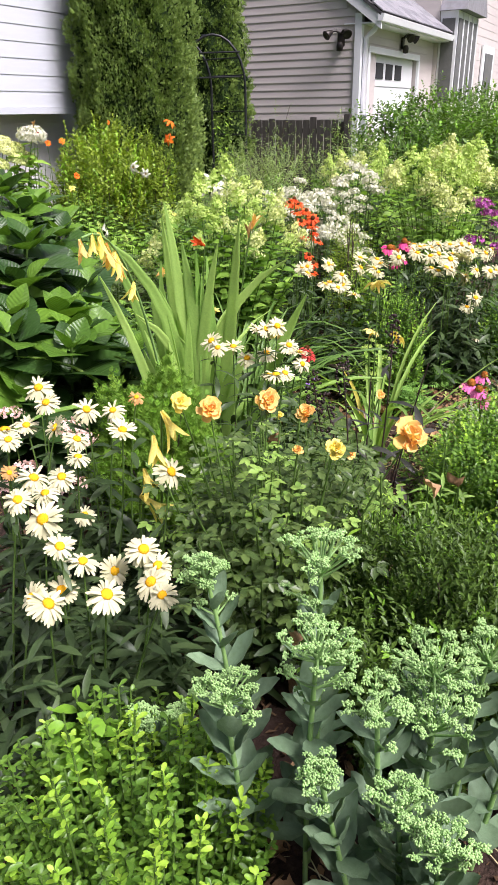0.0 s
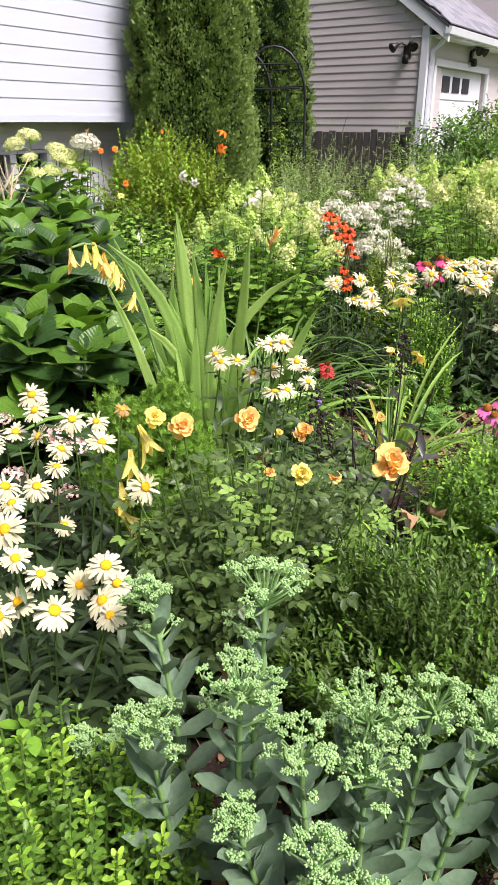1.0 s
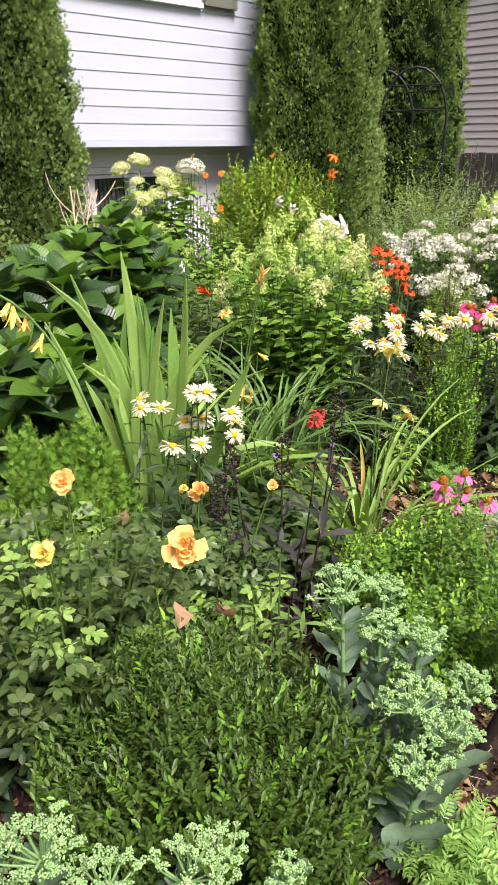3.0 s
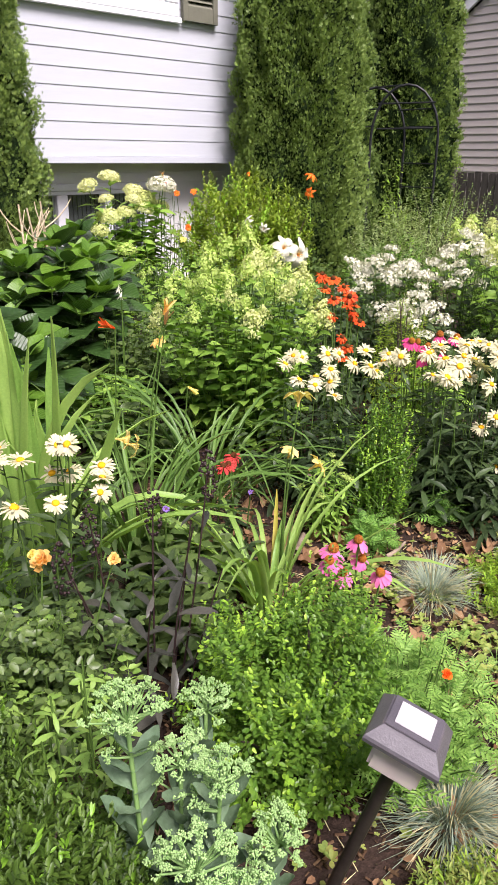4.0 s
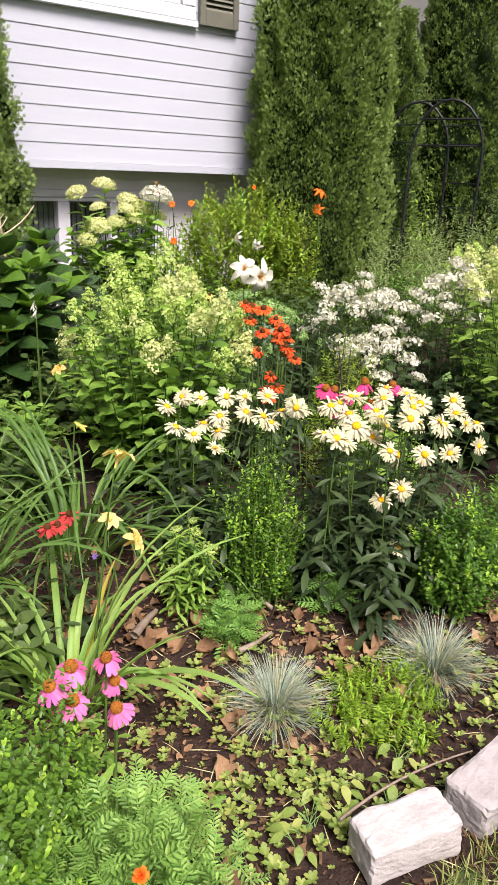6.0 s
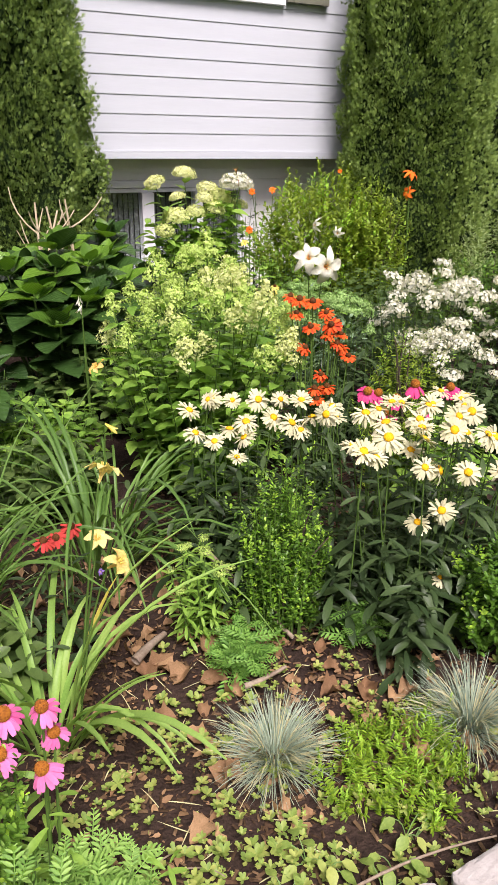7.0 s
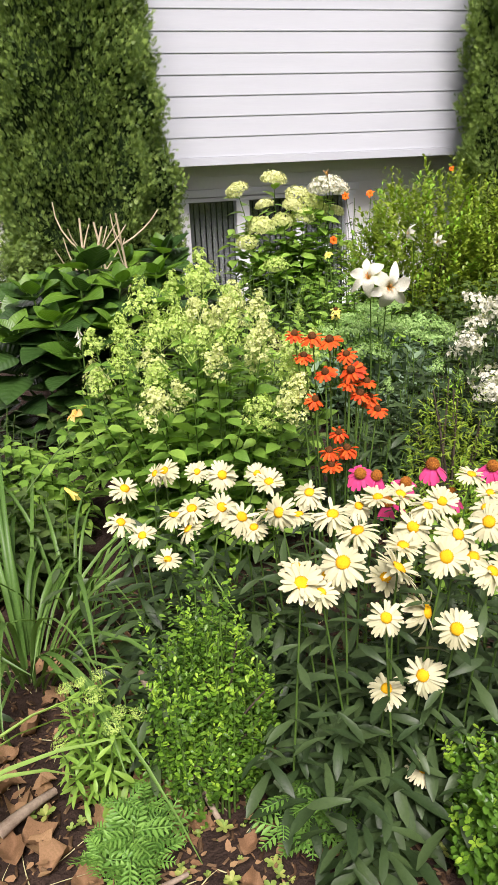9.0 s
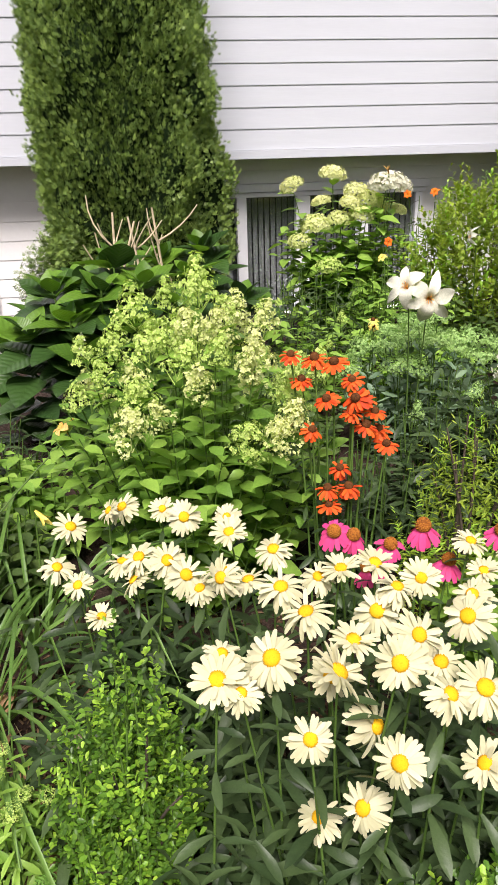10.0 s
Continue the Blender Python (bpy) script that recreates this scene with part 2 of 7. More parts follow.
M["cedar"] = leaf_mat("arborvitae spray", [(0.05, 0.092, 0.03), (0.095, 0.155, 0.044), (0.2, 0.285, 0.075)], 0.45, 0.13, 2.2, 0.35)
# Inner growth in near-black: shade between the sprays is put into this colour.
M["cedar_shade"] = plain_mat("arborvitae shaded inner growth", (0.006, 0.012, 0.005), (0.018, 0.032, 0.010), 30.0, 1.0, 0, 0.8, 60.0, None, 0.0, 0.02)
M["conifer"] = leaf_mat("dwarf conifer spray", [(0.04, 0.10, 0.014), (0.085, 0.175, 0.022), (0.16, 0.28, 0.036)], 0.6, 0.25, 6.0, 0.2)
M["hedge"] = leaf_mat("hedge leaf", [(0.03, 0.07, 0.015), (0.06, 0.12, 0.025), (0.12, 0.21, 0.04)], 0.4, 0.25)
M["white_siding"] = plain_mat("white vinyl siding", (0.48, 0.505, 0.535), (0.54, 0.565, 0.60), 1.6, 0.42, 0, 0.05, 40.0, (0.3, 1, 6))
M["tan_siding"] = plain_mat("tan vinyl siding", (0.50, 0.45, 0.425), (0.58, 0.53, 0.50), 1.6, 0.5, 0, 0.05, 40.0, (1, 0.3, 6))
M["under"] = plain_mat("painted lower siding", (0.76, 0.76, 0.73), (0.83, 0.83, 0.80), 1.8, 0.6, 0, 0.1, 30.0)
M["soffit"] = plain_mat("soffit paint", (0.6, 0.59, 0.53), (0.7, 0.69, 0.63), 3.0, 0.7, 0, 0.1, 40.0)
M["trim"] = plain_mat("white trim paint", (0.72, 0.73, 0.74), (0.82, 0.83, 0.84), 3.0, 0.45, 0, 0.05, 60.0)
M["shutter"] = plain_mat("olive shutter paint", (0.13, 0.13, 0.095), (0.19, 0.19, 0.14), 5.0, 0.5, 0, 0.1, 60.0)
M["blind"] = plain_mat("grey blind", (0.085, 0.088, 0.082), (0.15, 0.152, 0.145), 4.0, 0.7, 0, 0.05, 60.0)
M["metal"] = plain_mat("black painted metal", (0.012, 0.013, 0.014), (0.03, 0.032, 0.034), 20.0, 0.4, 0.3, 0.1, 90.0)
M["bronze"] = plain_mat("bronze fixture", (0.02, 0.016, 0.014), (0.045, 0.036, 0.03), 20.0, 0.45, 0.4, 0.1, 90.0)
M["plastic"] = plain_mat("dark grey plastic", (0.075, 0.07, 0.078), (0.115, 0.105, 0.115), 12.0, 0.38, 0.0, 0.15, 200.0)
M["fence"] = plain_mat("weathered fence board", (0.035, 0.03, 0.027), (0.085, 0.075, 0.066), 5.0, 0.85, 0, 0.4, 60.0, (6, 6, 0.6))
M["shingle"] = piece_mat("grey shingle", [(0.17, 0.17, 0.185), (0.22, 0.22, 0.235), (0.27, 0.265, 0.28)], 0.9, 8.0, 0.5, 120.0)
M["stone"] = piece_mat("pale edging stone", [(0.38, 0.355, 0.325), (0.45, 0.42, 0.385), (0.51, 0.48, 0.44)], 0.9, 26.0, 0.9, 110.0)
M["asphalt"] = plain_mat("asphalt", (0.04, 0.04, 0.042), (0.065, 0.064, 0.065), 6.0, 0.9, 0, 0.4, 120.0)


def glass_mat(name, colour, rough=0.03, ior=1.45, clear=1.0):
    m, nt, b, out = mat_base(name)
    b.inputs["Base Color"].default_value = (*colour, 1)
    b.inputs["Roughness"].default_value = rough
    b.inputs["Transmission Weight"].default_value = clear
    b.inputs["IOR"].default_value = ior
    return m


M["glass"] = glass_mat("window glass", (0.85, 0.9, 0.9))
M["lens"] = glass_mat("frosted lens", (0.80, 0.70, 0.65), 0.35, 1.2, 0.5)
M["panel"] = plain_mat("solar panel film", (0.46, 0.44, 0.45), (0.54, 0.52, 0.53), 30.0, 0.3, 0, 0.0, 60.0)
M["dark"] = plain_mat("dark interior", (0.02, 0.02, 0.022), (0.04, 0.04, 0.042), 3.0, 0.8, 0, 0.0, 20.0)


# ---- mesh tools ----
def unit(v):
    v = np.asarray(v, float)
    return v / np.maximum(np.linalg.norm(v, axis=-1, keepdims=True), 1e-9)


def build(name, chunks, smooth=True):
    """One mesh from chunks of (vertices n x 3, faces m x k)."""
    me = bpy.data.meshes.new(name)
    vs, starts, loops, off, ls = [], [], [], 0, 0
    for v, f in chunks:
        v, f = np.asarray(v, np.float32).reshape(-1, 3), np.asarray(f, np.int32)
        if not len(f):
            continue
        vs.append(v)
        loops.append((f + off).ravel())
        starts.append(ls + np.arange(len(f)) * f.shape[1])
        off += len(v)
        ls += f.size
    if not vs:
        return me
    v, lo, st = np.concatenate(vs), np.concatenate(loops), np.concatenate(starts)
    me.vertices.add(len(v))
    me.vertices.foreach_set("co", v.ravel())
    me.loops.add(len(lo))
    me.loops.foreach_set("vertex_index", lo.astype(np.int32))
    me.polygons.add(len(st))
    me.polygons.foreach_set("loop_start", st.astype(np.int32))
    me.polygons.foreach_set("use_smooth", np.full(len(st), smooth))
    me.update(calc_edges=True)
    me.validate()
    return me


def part(name, data, material, parent, label="", at=None, smooth=True):
    """A mesh object under a thing or a part. data: a mesh, a bmesh or chunks."""
    if isinstance(data, bmesh.types.BMesh):
        me = bpy.data.meshes.new(name)
        data.to_mesh(me)
        data.free()
    elif isinstance(data, bpy.types.Mesh):
        me = data
    else:
        me = build(name, data, smooth)
    if material and not me.materials:
        me.materials.append(material)
    ob = new(name, me)
    if parent is not None:
        ob.parent = parent
    if at is not None:
        ob.matrix_basis = at
    return tagged(ob, label)


def thing(name, label, category, at=(0, 0, 0), group="", kind="", turn=0.0):
    ob = new(name)
    ob.empty_display_size = 0.1
    if len(at) == 2:
        at = (at[0], at[1], ground_height(*at) - 0.012)
    ob.matrix_basis = pose(*at, 0, 0, turn)
    return tagged(ob, label, category, group, kind)


def stuff(ob):
    return tagged(ob, kind="stuff")


def local(t, x, y, z):
    """A place in the garden as seen from the foot of a thing."""
    return np.array([x, y, z]) - np.array(t.matrix_basis.translation)


def box(x0, x1, y0, y1, z0, z1, bevel=0.0):
    bm = bmesh.new()
    bmesh.ops.create_cube(bm, size=1, matrix=Matrix.Translation(((x0 + x1) / 2, (y0 + y1) / 2, (z0 + z1) / 2))
                          @ Matrix.Diagonal((x1 - x0, y1 - y0, z1 - z0, 1)))
    if bevel:
        bmesh.ops.bevel(bm, geom=bm.edges[:], offset=bevel, segments=2, affect="EDGES")
    return bm


def prism(outline, axis, a, b):
    """A solid from an outline in the plane across axis ('x': (y, z) pairs; 'y': (x, z) pairs), from a to b."""
    n = len(outline)
    put = (lambda t, p: (t, p[0], p[1])) if axis == "x" else (lambda t, p: (p[0], t, p[1]))
    bm = bmesh.new()
    va, vb = [bm.verts.new(put(a, p)) for p in outline], [bm.verts.new(put(b, p)) for p in outline]
    bm.faces.new(va), bm.faces.new(vb[::-1])
    for i in range(n):
        bm.faces.new((va[i], vb[i], vb[(i + 1) % n], va[(i + 1) % n]))
    bmesh.ops.recalc_face_normals(bm, faces=bm.faces)
    return bm


def tube(points, r0, r1=None, sides=5):
    """A tapered tube along points, as one chunk."""
    p = np.asarray(points, float)
    r1 = r0 if r1 is None else r1
    t = unit(np.gradient(p, axis=0))
    ref = np.array([0.31, 0.17, 0.93]) if abs(t[:, 2]).mean() < 0.9 else np.array([1.0, 0.2, 0.1])
    s = unit(np.cross(t, ref))
    u = np.cross(s, t)
    a = np.arange(sides) * 2 * np.pi / sides
    r = np.linspace(r0, r1, len(p))[:, None, None]
    v = p[:, None] + r * (np.cos(a)[None, :, None] * s[:, None] + np.sin(a)[None, :, None] * u[:, None])
    i = np.arange(len(p) - 1)[:, None] * sides
    j = np.arange(sides)[None]
    k = (j + 1) % sides
    f = np.stack([i + j, i + k, i + sides + k, i + sides + j], -1).reshape(-1, 4)
    return v.reshape(-1, 3), f


def bezier(a, b, c, n=7):
    u = np.linspace(0, 1, n)[:, None]
    a, b, c = (np.asarray(q, float) for q in (a, b, c))
    return (1 - u) ** 2 * a + 2 * u * (1 - u) * b + u ** 2 * c


def leaf(rows, fold=0.25, curl=0.15, wave=0.0):
    """Leaf of length 1 along y. rows: (y, half width)."""
    v = []
    for i, (y, w) in enumerate(rows):
        z = -curl * y * y
        dz = fold * w + wave * w * (1 if i % 2 else -1)
        v += [(-w, y, z + dz), (0, y, z), (w, y, z + dz)]
    f = []
    for i in range(len(rows) - 1):
        q = 3 * i
        f += [(q, q + 1, q + 4, q + 3), (q + 1, q + 2, q + 5, q + 4)]
    return np.array(v), np.array(f)


def inst(template, pos, d, up, s):
    """Many copies of a template: its y along d, its z towards up, scaled by s (n, or n x 3)."""
    v, f = template
    pos, d, up = np.asarray(pos, float), unit(d), np.asarray(up, float)
    n = len(pos)
    s = np.asarray(s, float)
    s = np.repeat(s[:, None], 3, 1) if s.ndim == 1 else s
    side = unit(np.cross(d, up) + 1e-6)
    u2 = np.cross(side, d)
    w = v[None] * s[:, None]
    out = pos[:, None] + w[..., :1] * side[:, None] + w[..., 1:2] * d[:, None] + w[..., 2:] * u2[:, None]
    return out.reshape(-1, 3), (f[None] + (np.arange(n) * len(v))[:, None, None]).reshape(-1, f.shape[1])


def sphere_dirs(rng, n, low=-1.0):
    z = rng.uniform(low, 1, n)
    a = rng.uniform(0, 2 * np.pi, n)
    r = np.sqrt(1 - z * z)
    return np.stack([r * np.cos(a), r * np.sin(a), z], -1)


def blades(rng, base, az, e0, e1, length, width, segs=7, fold=0.3, blunt=0.6):
    """Strap leaves that rise at e0 degrees and bend over to e1."""
    n = len(az)
    u = np.linspace(0, 1, segs + 1)
    e = np.radians(e0[:, None] + (e1 - e0)[:, None] * u[None] ** 1.4)
    step = (length / segs)[:, None]
    h = np.concatenate([np.zeros((n, 1)), np.cumsum(np.cos(e[:, :-1]) * step, 1)], 1)
    z = np.concatenate([np.zeros((n, 1)), np.cumsum(np.sin(e[:, :-1]) * step, 1)], 1)
    sway = rng.normal(0, 0.09, n)[:, None] * length[:, None] * u[None] ** 2
    ca, sa = np.cos(az)[:, None], np.sin(az)[:, None]
    c = np.stack([base[:, :1] + ca * h - sa * sway, base[:, 1:2] + sa * h + ca * sway, base[:, 2:] + z], -1)
    w = width[:, None] * (0.55 + 0.45 * np.minimum(1, u[None] * 4)) * np.maximum(0.04, (1 - u[None] ** 3)) ** blunt * 0.5
    twist = rng.normal(0, 0.5, n)[:, None] * u[None]
    side = np.stack([-sa * np.cos(twist), ca * np.cos(twist), np.sin(twist)], -1)
    nrm = np.stack([-np.sin(e) * ca, -np.sin(e) * sa, np.cos(e)], -1)
    lift = nrm * (w * fold * 2)[..., None]
    v = np.stack([c - side * w[..., None] + lift, c, c + side * w[..., None] + lift], 2).reshape(n, -1, 3)
    i = np.arange(segs)[:, None] * 3
    f = np.concatenate([np.stack([i, i + 1, i + 4, i + 3], -1), np.stack([i + 1, i + 2, i + 5, i + 4], -1)], 1).reshape(-1, 4)
    return v.reshape(-1, 3), (f[None] + (np.arange(n) * (segs + 1) * 3)[:, None, None]).reshape(-1, 4)


def lathe(profile, sides=12, lump=0.0, rng=None):
    """A solid of revolution from (radius, z) pairs, as a chunk."""
    a = np.arange(sides) * 2 * np.pi / sides
    v = np.array([[(r * np.cos(t), r * np.sin(t), z) for t in a] for r, z in profile])
    if lump and rng is not None:
        v += rng.normal(0, lump, v.shape)
    n = len(profile)
    i, j = np.arange(n - 1)[:, None] * sides, np.arange(sides)[None]
    k = (j + 1) % sides
    f = np.stack([i + j, i + k, i + sides + k, i + sides + j], -1).reshape(-1, 4)
    return v.reshape(-1, 3), f


def kite(mid, w0, w1, fold, curl):
    """A small folded leaf of length 1 from two faces that meet at the midrib."""
    y0, y1 = mid
    v = [(0, 0, 0), (-w0, y0, fold * w0 - curl * y0 * y0), (-w1, y1, fold * w1 - curl * y1 * y1), (0, 1, -curl), (w1, y1, fold * w1 - curl * y1 * y1), (w0, y0, fold * w0 - curl * y0 * y0)]
    return np.array(v, float), np.array([(0, 3, 2, 1), (0, 5, 4, 3)])


OCTA = (np.array([(1, 0, 0), (-1, 0, 0), (0, 1, 0), (0, -1, 0), (0, 0, 1), (0, 0, -1)], float),
        np.array([(0, 2, 4), (2, 1, 4), (1, 3, 4), (3, 0, 4), (2, 0, 5), (1, 2, 5), (3, 1, 5), (0, 3, 5)]))
L_SMALL = kite((0.35, 0.68), 0.24, 0.22, 0.35, 0.15)
L_BOX = kite((0.3, 0.78), 0.25, 0.26, 0.3, 0.1)
KNOB = (np.array([(1, 0, 0), (-1, 0, 0), (0, 0, 1), (0, 0, -1), (0, 1, 0)], float), np.array([(0, 2, 4), (2, 1, 4), (1, 3, 4), (3, 0, 4)]))
L_ROUND = kite((0.36, 0.8), 0.22, 0.26, 0.25, 0.1)
L_OBOVATE = leaf([(0, 0.04), (0.35, 0.15), (0.68, 0.23), (0.9, 0.17), (1, 0.05)], 0.4, 0.2)
L_NEEDLE = kite((0.35, 0.72), 0.17, 0.16, 0.4, 0.1)
L_NARROW = kite((0.35, 0.7), 0.12, 0.10, 0.4, 0.15)
L_LANCE = leaf([(0, 0.035), (0.25, 0.075), (0.6, 0.13), (0.85, 0.1), (1, 0.015)], 0.3, 0.45)
L_OVATE = leaf([(0, 0.06), (0.2, 0.25), (0.48, 0.31), (0.8, 0.15), (1, 0.01)], 0.22, 0.3)
L_ROSE = leaf([(0, 0.06), (0.25, 0.27), (0.6, 0.32), (0.87, 0.17), (1, 0.02)], 0.25, 0.2)
L_FLESHY = leaf([(0, 0.07), (0.2, 0.17), (0.42, 0.235), (0.64, 0.225), (0.8, 0.17), (0.93, 0.085), (1, 0.015)], 0.45, -0.28, 0.09)
PETAL4 = (np.array([(0, 0, 0), (-0.42, 0.5, 0.1), (0, 1, 0.05), (0.42, 0.5, 0.1)], float), np.array([(0, 3, 2, 1)]))


def broad_leaf(rows=11, cols=4, ribs=0.012, curl=0.16):
    """A broad, quilted, pointed leaf with ribs that slant from its midrib."""
    v = []
    for i in range(rows + 1):
        y = i / rows
        w = 0.46 * math.sin(math.pi * y ** 0.76) ** 0.78 * (1 - 0.25 * y) + 0.008
        for j in range(cols + 1):
            s = 2 * j / cols - 1
            rib = ribs * math.cos((y - 0.3 * abs(s)) * 40) * (1 - abs(s) ** 3) * math.sin(math.pi * y)
            v.append((s * w, y, 0.38 * abs(s) * w - curl * y * y - 0.14 * s * s * w + rib))
    f = [(i * (cols + 1) + j, i * (cols + 1) + j + 1, (i + 1) * (cols + 1) + j + 1, (i + 1) * (cols + 1) + j)
         for i in range(rows) for j in range(cols)]
    return np.array(v), np.array(f)


L_BROAD = broad_leaf()


def pinnate(pairs=6, lobes=0.16, width=0.045):
    """A ferny leaf of length 1: narrow leaflets in pairs along a rib."""
    vs, fs, off = [], [], 0
    tip = kite((0.35, 0.7), 0.15, 0.13, 0.2, 0.2)
    for i in range(pairs):
        y = 0.18 + 0.75 * i / (pairs - 1)
        ln = 0.34 * math.sin(math.pi * (0.2 + 0.68 * i / (pairs - 1)))
        for sgn in (-1, 1):
            d = unit(np.array([[sgn * 0.85, 0.55, 0.12]]))
            v, f = inst(tip, [(0, y, -0.15 * y * y)], d, [(0, 0, 1)], np.array([ln]))
            vs.append(v), fs.append(f + off)
            off += len(v)
    v, f = kite((0.3, 0.9), 0.014, 0.02, 0.1, 0.15)
    vs.append(v), fs.append(f + off)
    return np.concatenate(vs), np.concatenate(fs)


L_FERN = pinnate()


def rose_leaf():
    """A rose leaf of length 1: five pointed oval leaflets on a thin rib."""
    vs, fs, off = [], [], 0
    tip = kite((0.3, 0.68), 0.29, 0.27, 0.25, 0.2)
    for x, y, ln, a in ((0, 0.58, 0.42, 0.0), (0.01, 0.56, 0.38, 1.05), (-0.01, 0.56, 0.38, -1.05), (0.01, 0.26, 0.31, 1.2), (-0.01, 0.26, 0.31, -1.2)):
        v, f = inst(tip, [(x, y, -0.12 * y * y)], [(math.sin(a), math.cos(a), -0.1)], [(0.1 * x, 0.05, 1.0)], np.array([ln]))
        vs.append(v), fs.append(f + off)
        off += len(v)
    v, f = kite((0.3, 0.6), 0.012, 0.01, 0.1, 0.1)
    vs.append(v * [1, 0.62, 1]), fs.append(f + off)
    return np.concatenate(vs), np.concatenate(fs)


L_ROSE5 = rose_leaf()


def fan(lobes=7, spread=1.0, wide=0.075):
    """A flat scale-leaf spray of length 1: narrow lobes that fan out from a short axis, in one piece."""
    v, f = [(0, 0, 0)], []
    for i in range(lobes):
        q = 2 * i / (lobes - 1) - 1
        a, ln = spread * q, 1.0 - 0.34 * q * q - 0.1 * (i % 2)
        d, n = np.array([math.sin(a), math.cos(a), 0.16 * math.sin(5.1 * q)]), np.array([math.cos(a), -math.sin(a), 0.0]) * wide
        k = len(v)
        v.extend([d * ln * 0.66 - n, d * ln, d * ln * 0.66 + n])
        f.append((0, k, k + 1, k + 2))
    return np.array(v, float), np.array(f)


FAN = fan(5, 0.6, 0.06)
FAN_SMALL = fan(7, 0.7, 0.045)


# ---- ground ----
def ground_height(x, y):
    return (0.025 * math.sin(1.7 * x + 0.6) * math.cos(1.3 * y) + 0.018 * noise.noise((x * 3.1, y * 3.1, 0.3))
            + 0.01 * noise.noise((x * 11, y * 11, 2.0)) + 0.05 * max(0.0, min(1.0, (y - 1.5) / 3)))


def make_ground():
    near = list(np.arange(-1.5, 7.01, 0.055))
    xs = [-300, -60, -15, -5, *near, 9, 12, 20, 40, 90, 300]
    ys = [-300, -60, -15, -5, *np.arange(-2.0, 3.0, 0.055), *np.arange(3.0, 7, 0.25), 9, 14, 30, 80, 300]
    v = [(x, y, ground_height(x, y) if -6 < x < 10 and -6 < y < 10 else 0.0) for y in ys for x in xs]
    n = len(xs)
    f = [(j * n + i, j * n + i + 1, (j + 1) * n + i + 1, (j + 1) * n + i) for j in range(len(ys) - 1) for i in range(n - 1)]
    ob = part("ground", [(np.array(v), np.array(f))], M["soil"], None)
    ob.data.materials.append(M["turf"])
    for p in ob.data.polygons:
        c = p.center
        edge = (-0.15 if c.x > 2.75 else -0.5) + 0.03 * math.sin(c.x * 5)
        if not (-0.2 < c.x < 9.6 and edge < c.y < 7.0):
            p.material_index = 1
    tagged(ob, "dark mulched garden soil with short turf round the bed", "ground", kind="structure")


make_ground()

# ---- the white house ----
WALL_Y, LOW_Y, SIDE_Z, LAP = 5.70, 6.03, 1.30, 0.1455


def lap_board(axis, a, b, lap, face, out=-1):
    """A clapboard: sloped face, thick lower lip. face: the plane of its top edge; out: which way it faces."""
    o = out
    prof = [(face, 0.0), (face + o * 0.010, 0.0), (face + o * 0.011, 0.004), (face + o * 0.004, lap + 0.012), (face, lap + 0.012)]
    return prism(prof, axis, a, b)


wall = thing("wall_north", "white vinyl clapboard house wall above a recessed lower storey", "wall", (0, 0, 0), kind="structure")
part("wall_core", box(-3.0, 7.0, WALL_Y, WALL_Y + 0.2, SIDE_Z + 0.03, 6.2), M["trim"], wall)
part("wall_core", box(6.8, 7.0, WALL_Y + 0.2, 14.0, SIDE_Z + 0.03, 6.2), M["trim"], wall)
shared = None
for i in range(34):
    z = SIDE_Z + 0.0615 + i * LAP
    ob = part("siding_board", shared or lap_board("x", -3.0, 7.0, LAP, WALL_Y), M["white_siding"], wall, at=pose(0, 0, z))
    shared = ob.data
part("starter_strip", box(-3.0, 7.0, WALL_Y - 0.028, WALL_Y, SIDE_Z, SIDE_Z + 0.06, 0.003), M["white_siding"], wall, "white starter strip along the siding")
part("soffit", box(-3.0, 7.0, WALL_Y - 0.002, LOW_Y + 0.02, SIDE_Z + 0.004, SIDE_Z + 0.03), M["soffit"], wall, "shadowed grey soffit")
part("corner_board", box(6.92, 7.02, WALL_Y - 0.03, WALL_Y + 0.1, SIDE_Z, 6.2, 0.004), M["trim"], wall)
roof = thing("roof", "grey shingled house roof edge", "roof", kind="structure")
part("roof_slab", prism([(5.2, 6.15), (5.2, 6.3), (10.0, 8.4), (10.0, 8.2)], "x", -3.4, 7.4), M["asphalt"], roof)

# lower storey with basement windows: wall pieces left, right, above and below the opening
low = thing("wall_lower", "pale painted lower wall under the overhang", "wall", kind="structure")
WX0, WX1, WZ0, WZ1 = 4.02, 5.89, 0.06, 1.01
part("wall_panel", box(-3.0, WX0, LOW_Y + 0.02, LOW_Y + 0.2, -0.1, SIDE_Z + 0.02), M["under"], low)
part("wall_panel", box(WX1, 7.7, LOW_Y + 0.02, LOW_Y + 0.2, -0.1, SIDE_Z + 0.02), M["under"], low)
part("wall_panel", box(WX0, WX1, LOW_Y + 0.02, LOW_Y + 0.2, -0.1, WZ0), M["under"], low)
part("wall_panel", box(WX0, WX1, LOW_Y + 0.02, LOW_Y + 0.2, WZ1 + 0.1, SIDE_Z + 0.02), M["under"], low)
shared = None
for i in range(8):
    z = 0.02 + i * LAP
    ob = part("siding_board", shared or lap_board("x", -3.0, WX0 - 0.03, LAP, LOW_Y + 0.018), M["under"], low, at=pose(0, 0, z))
    shared = ob.data
for z in (1.115, 1.21):
    part("siding_board", lap_board("x", WX0 - 0.03, 7.7, 0.08, LOW_Y + 0.018), M["under"], low, at=pose(0, 0, z))

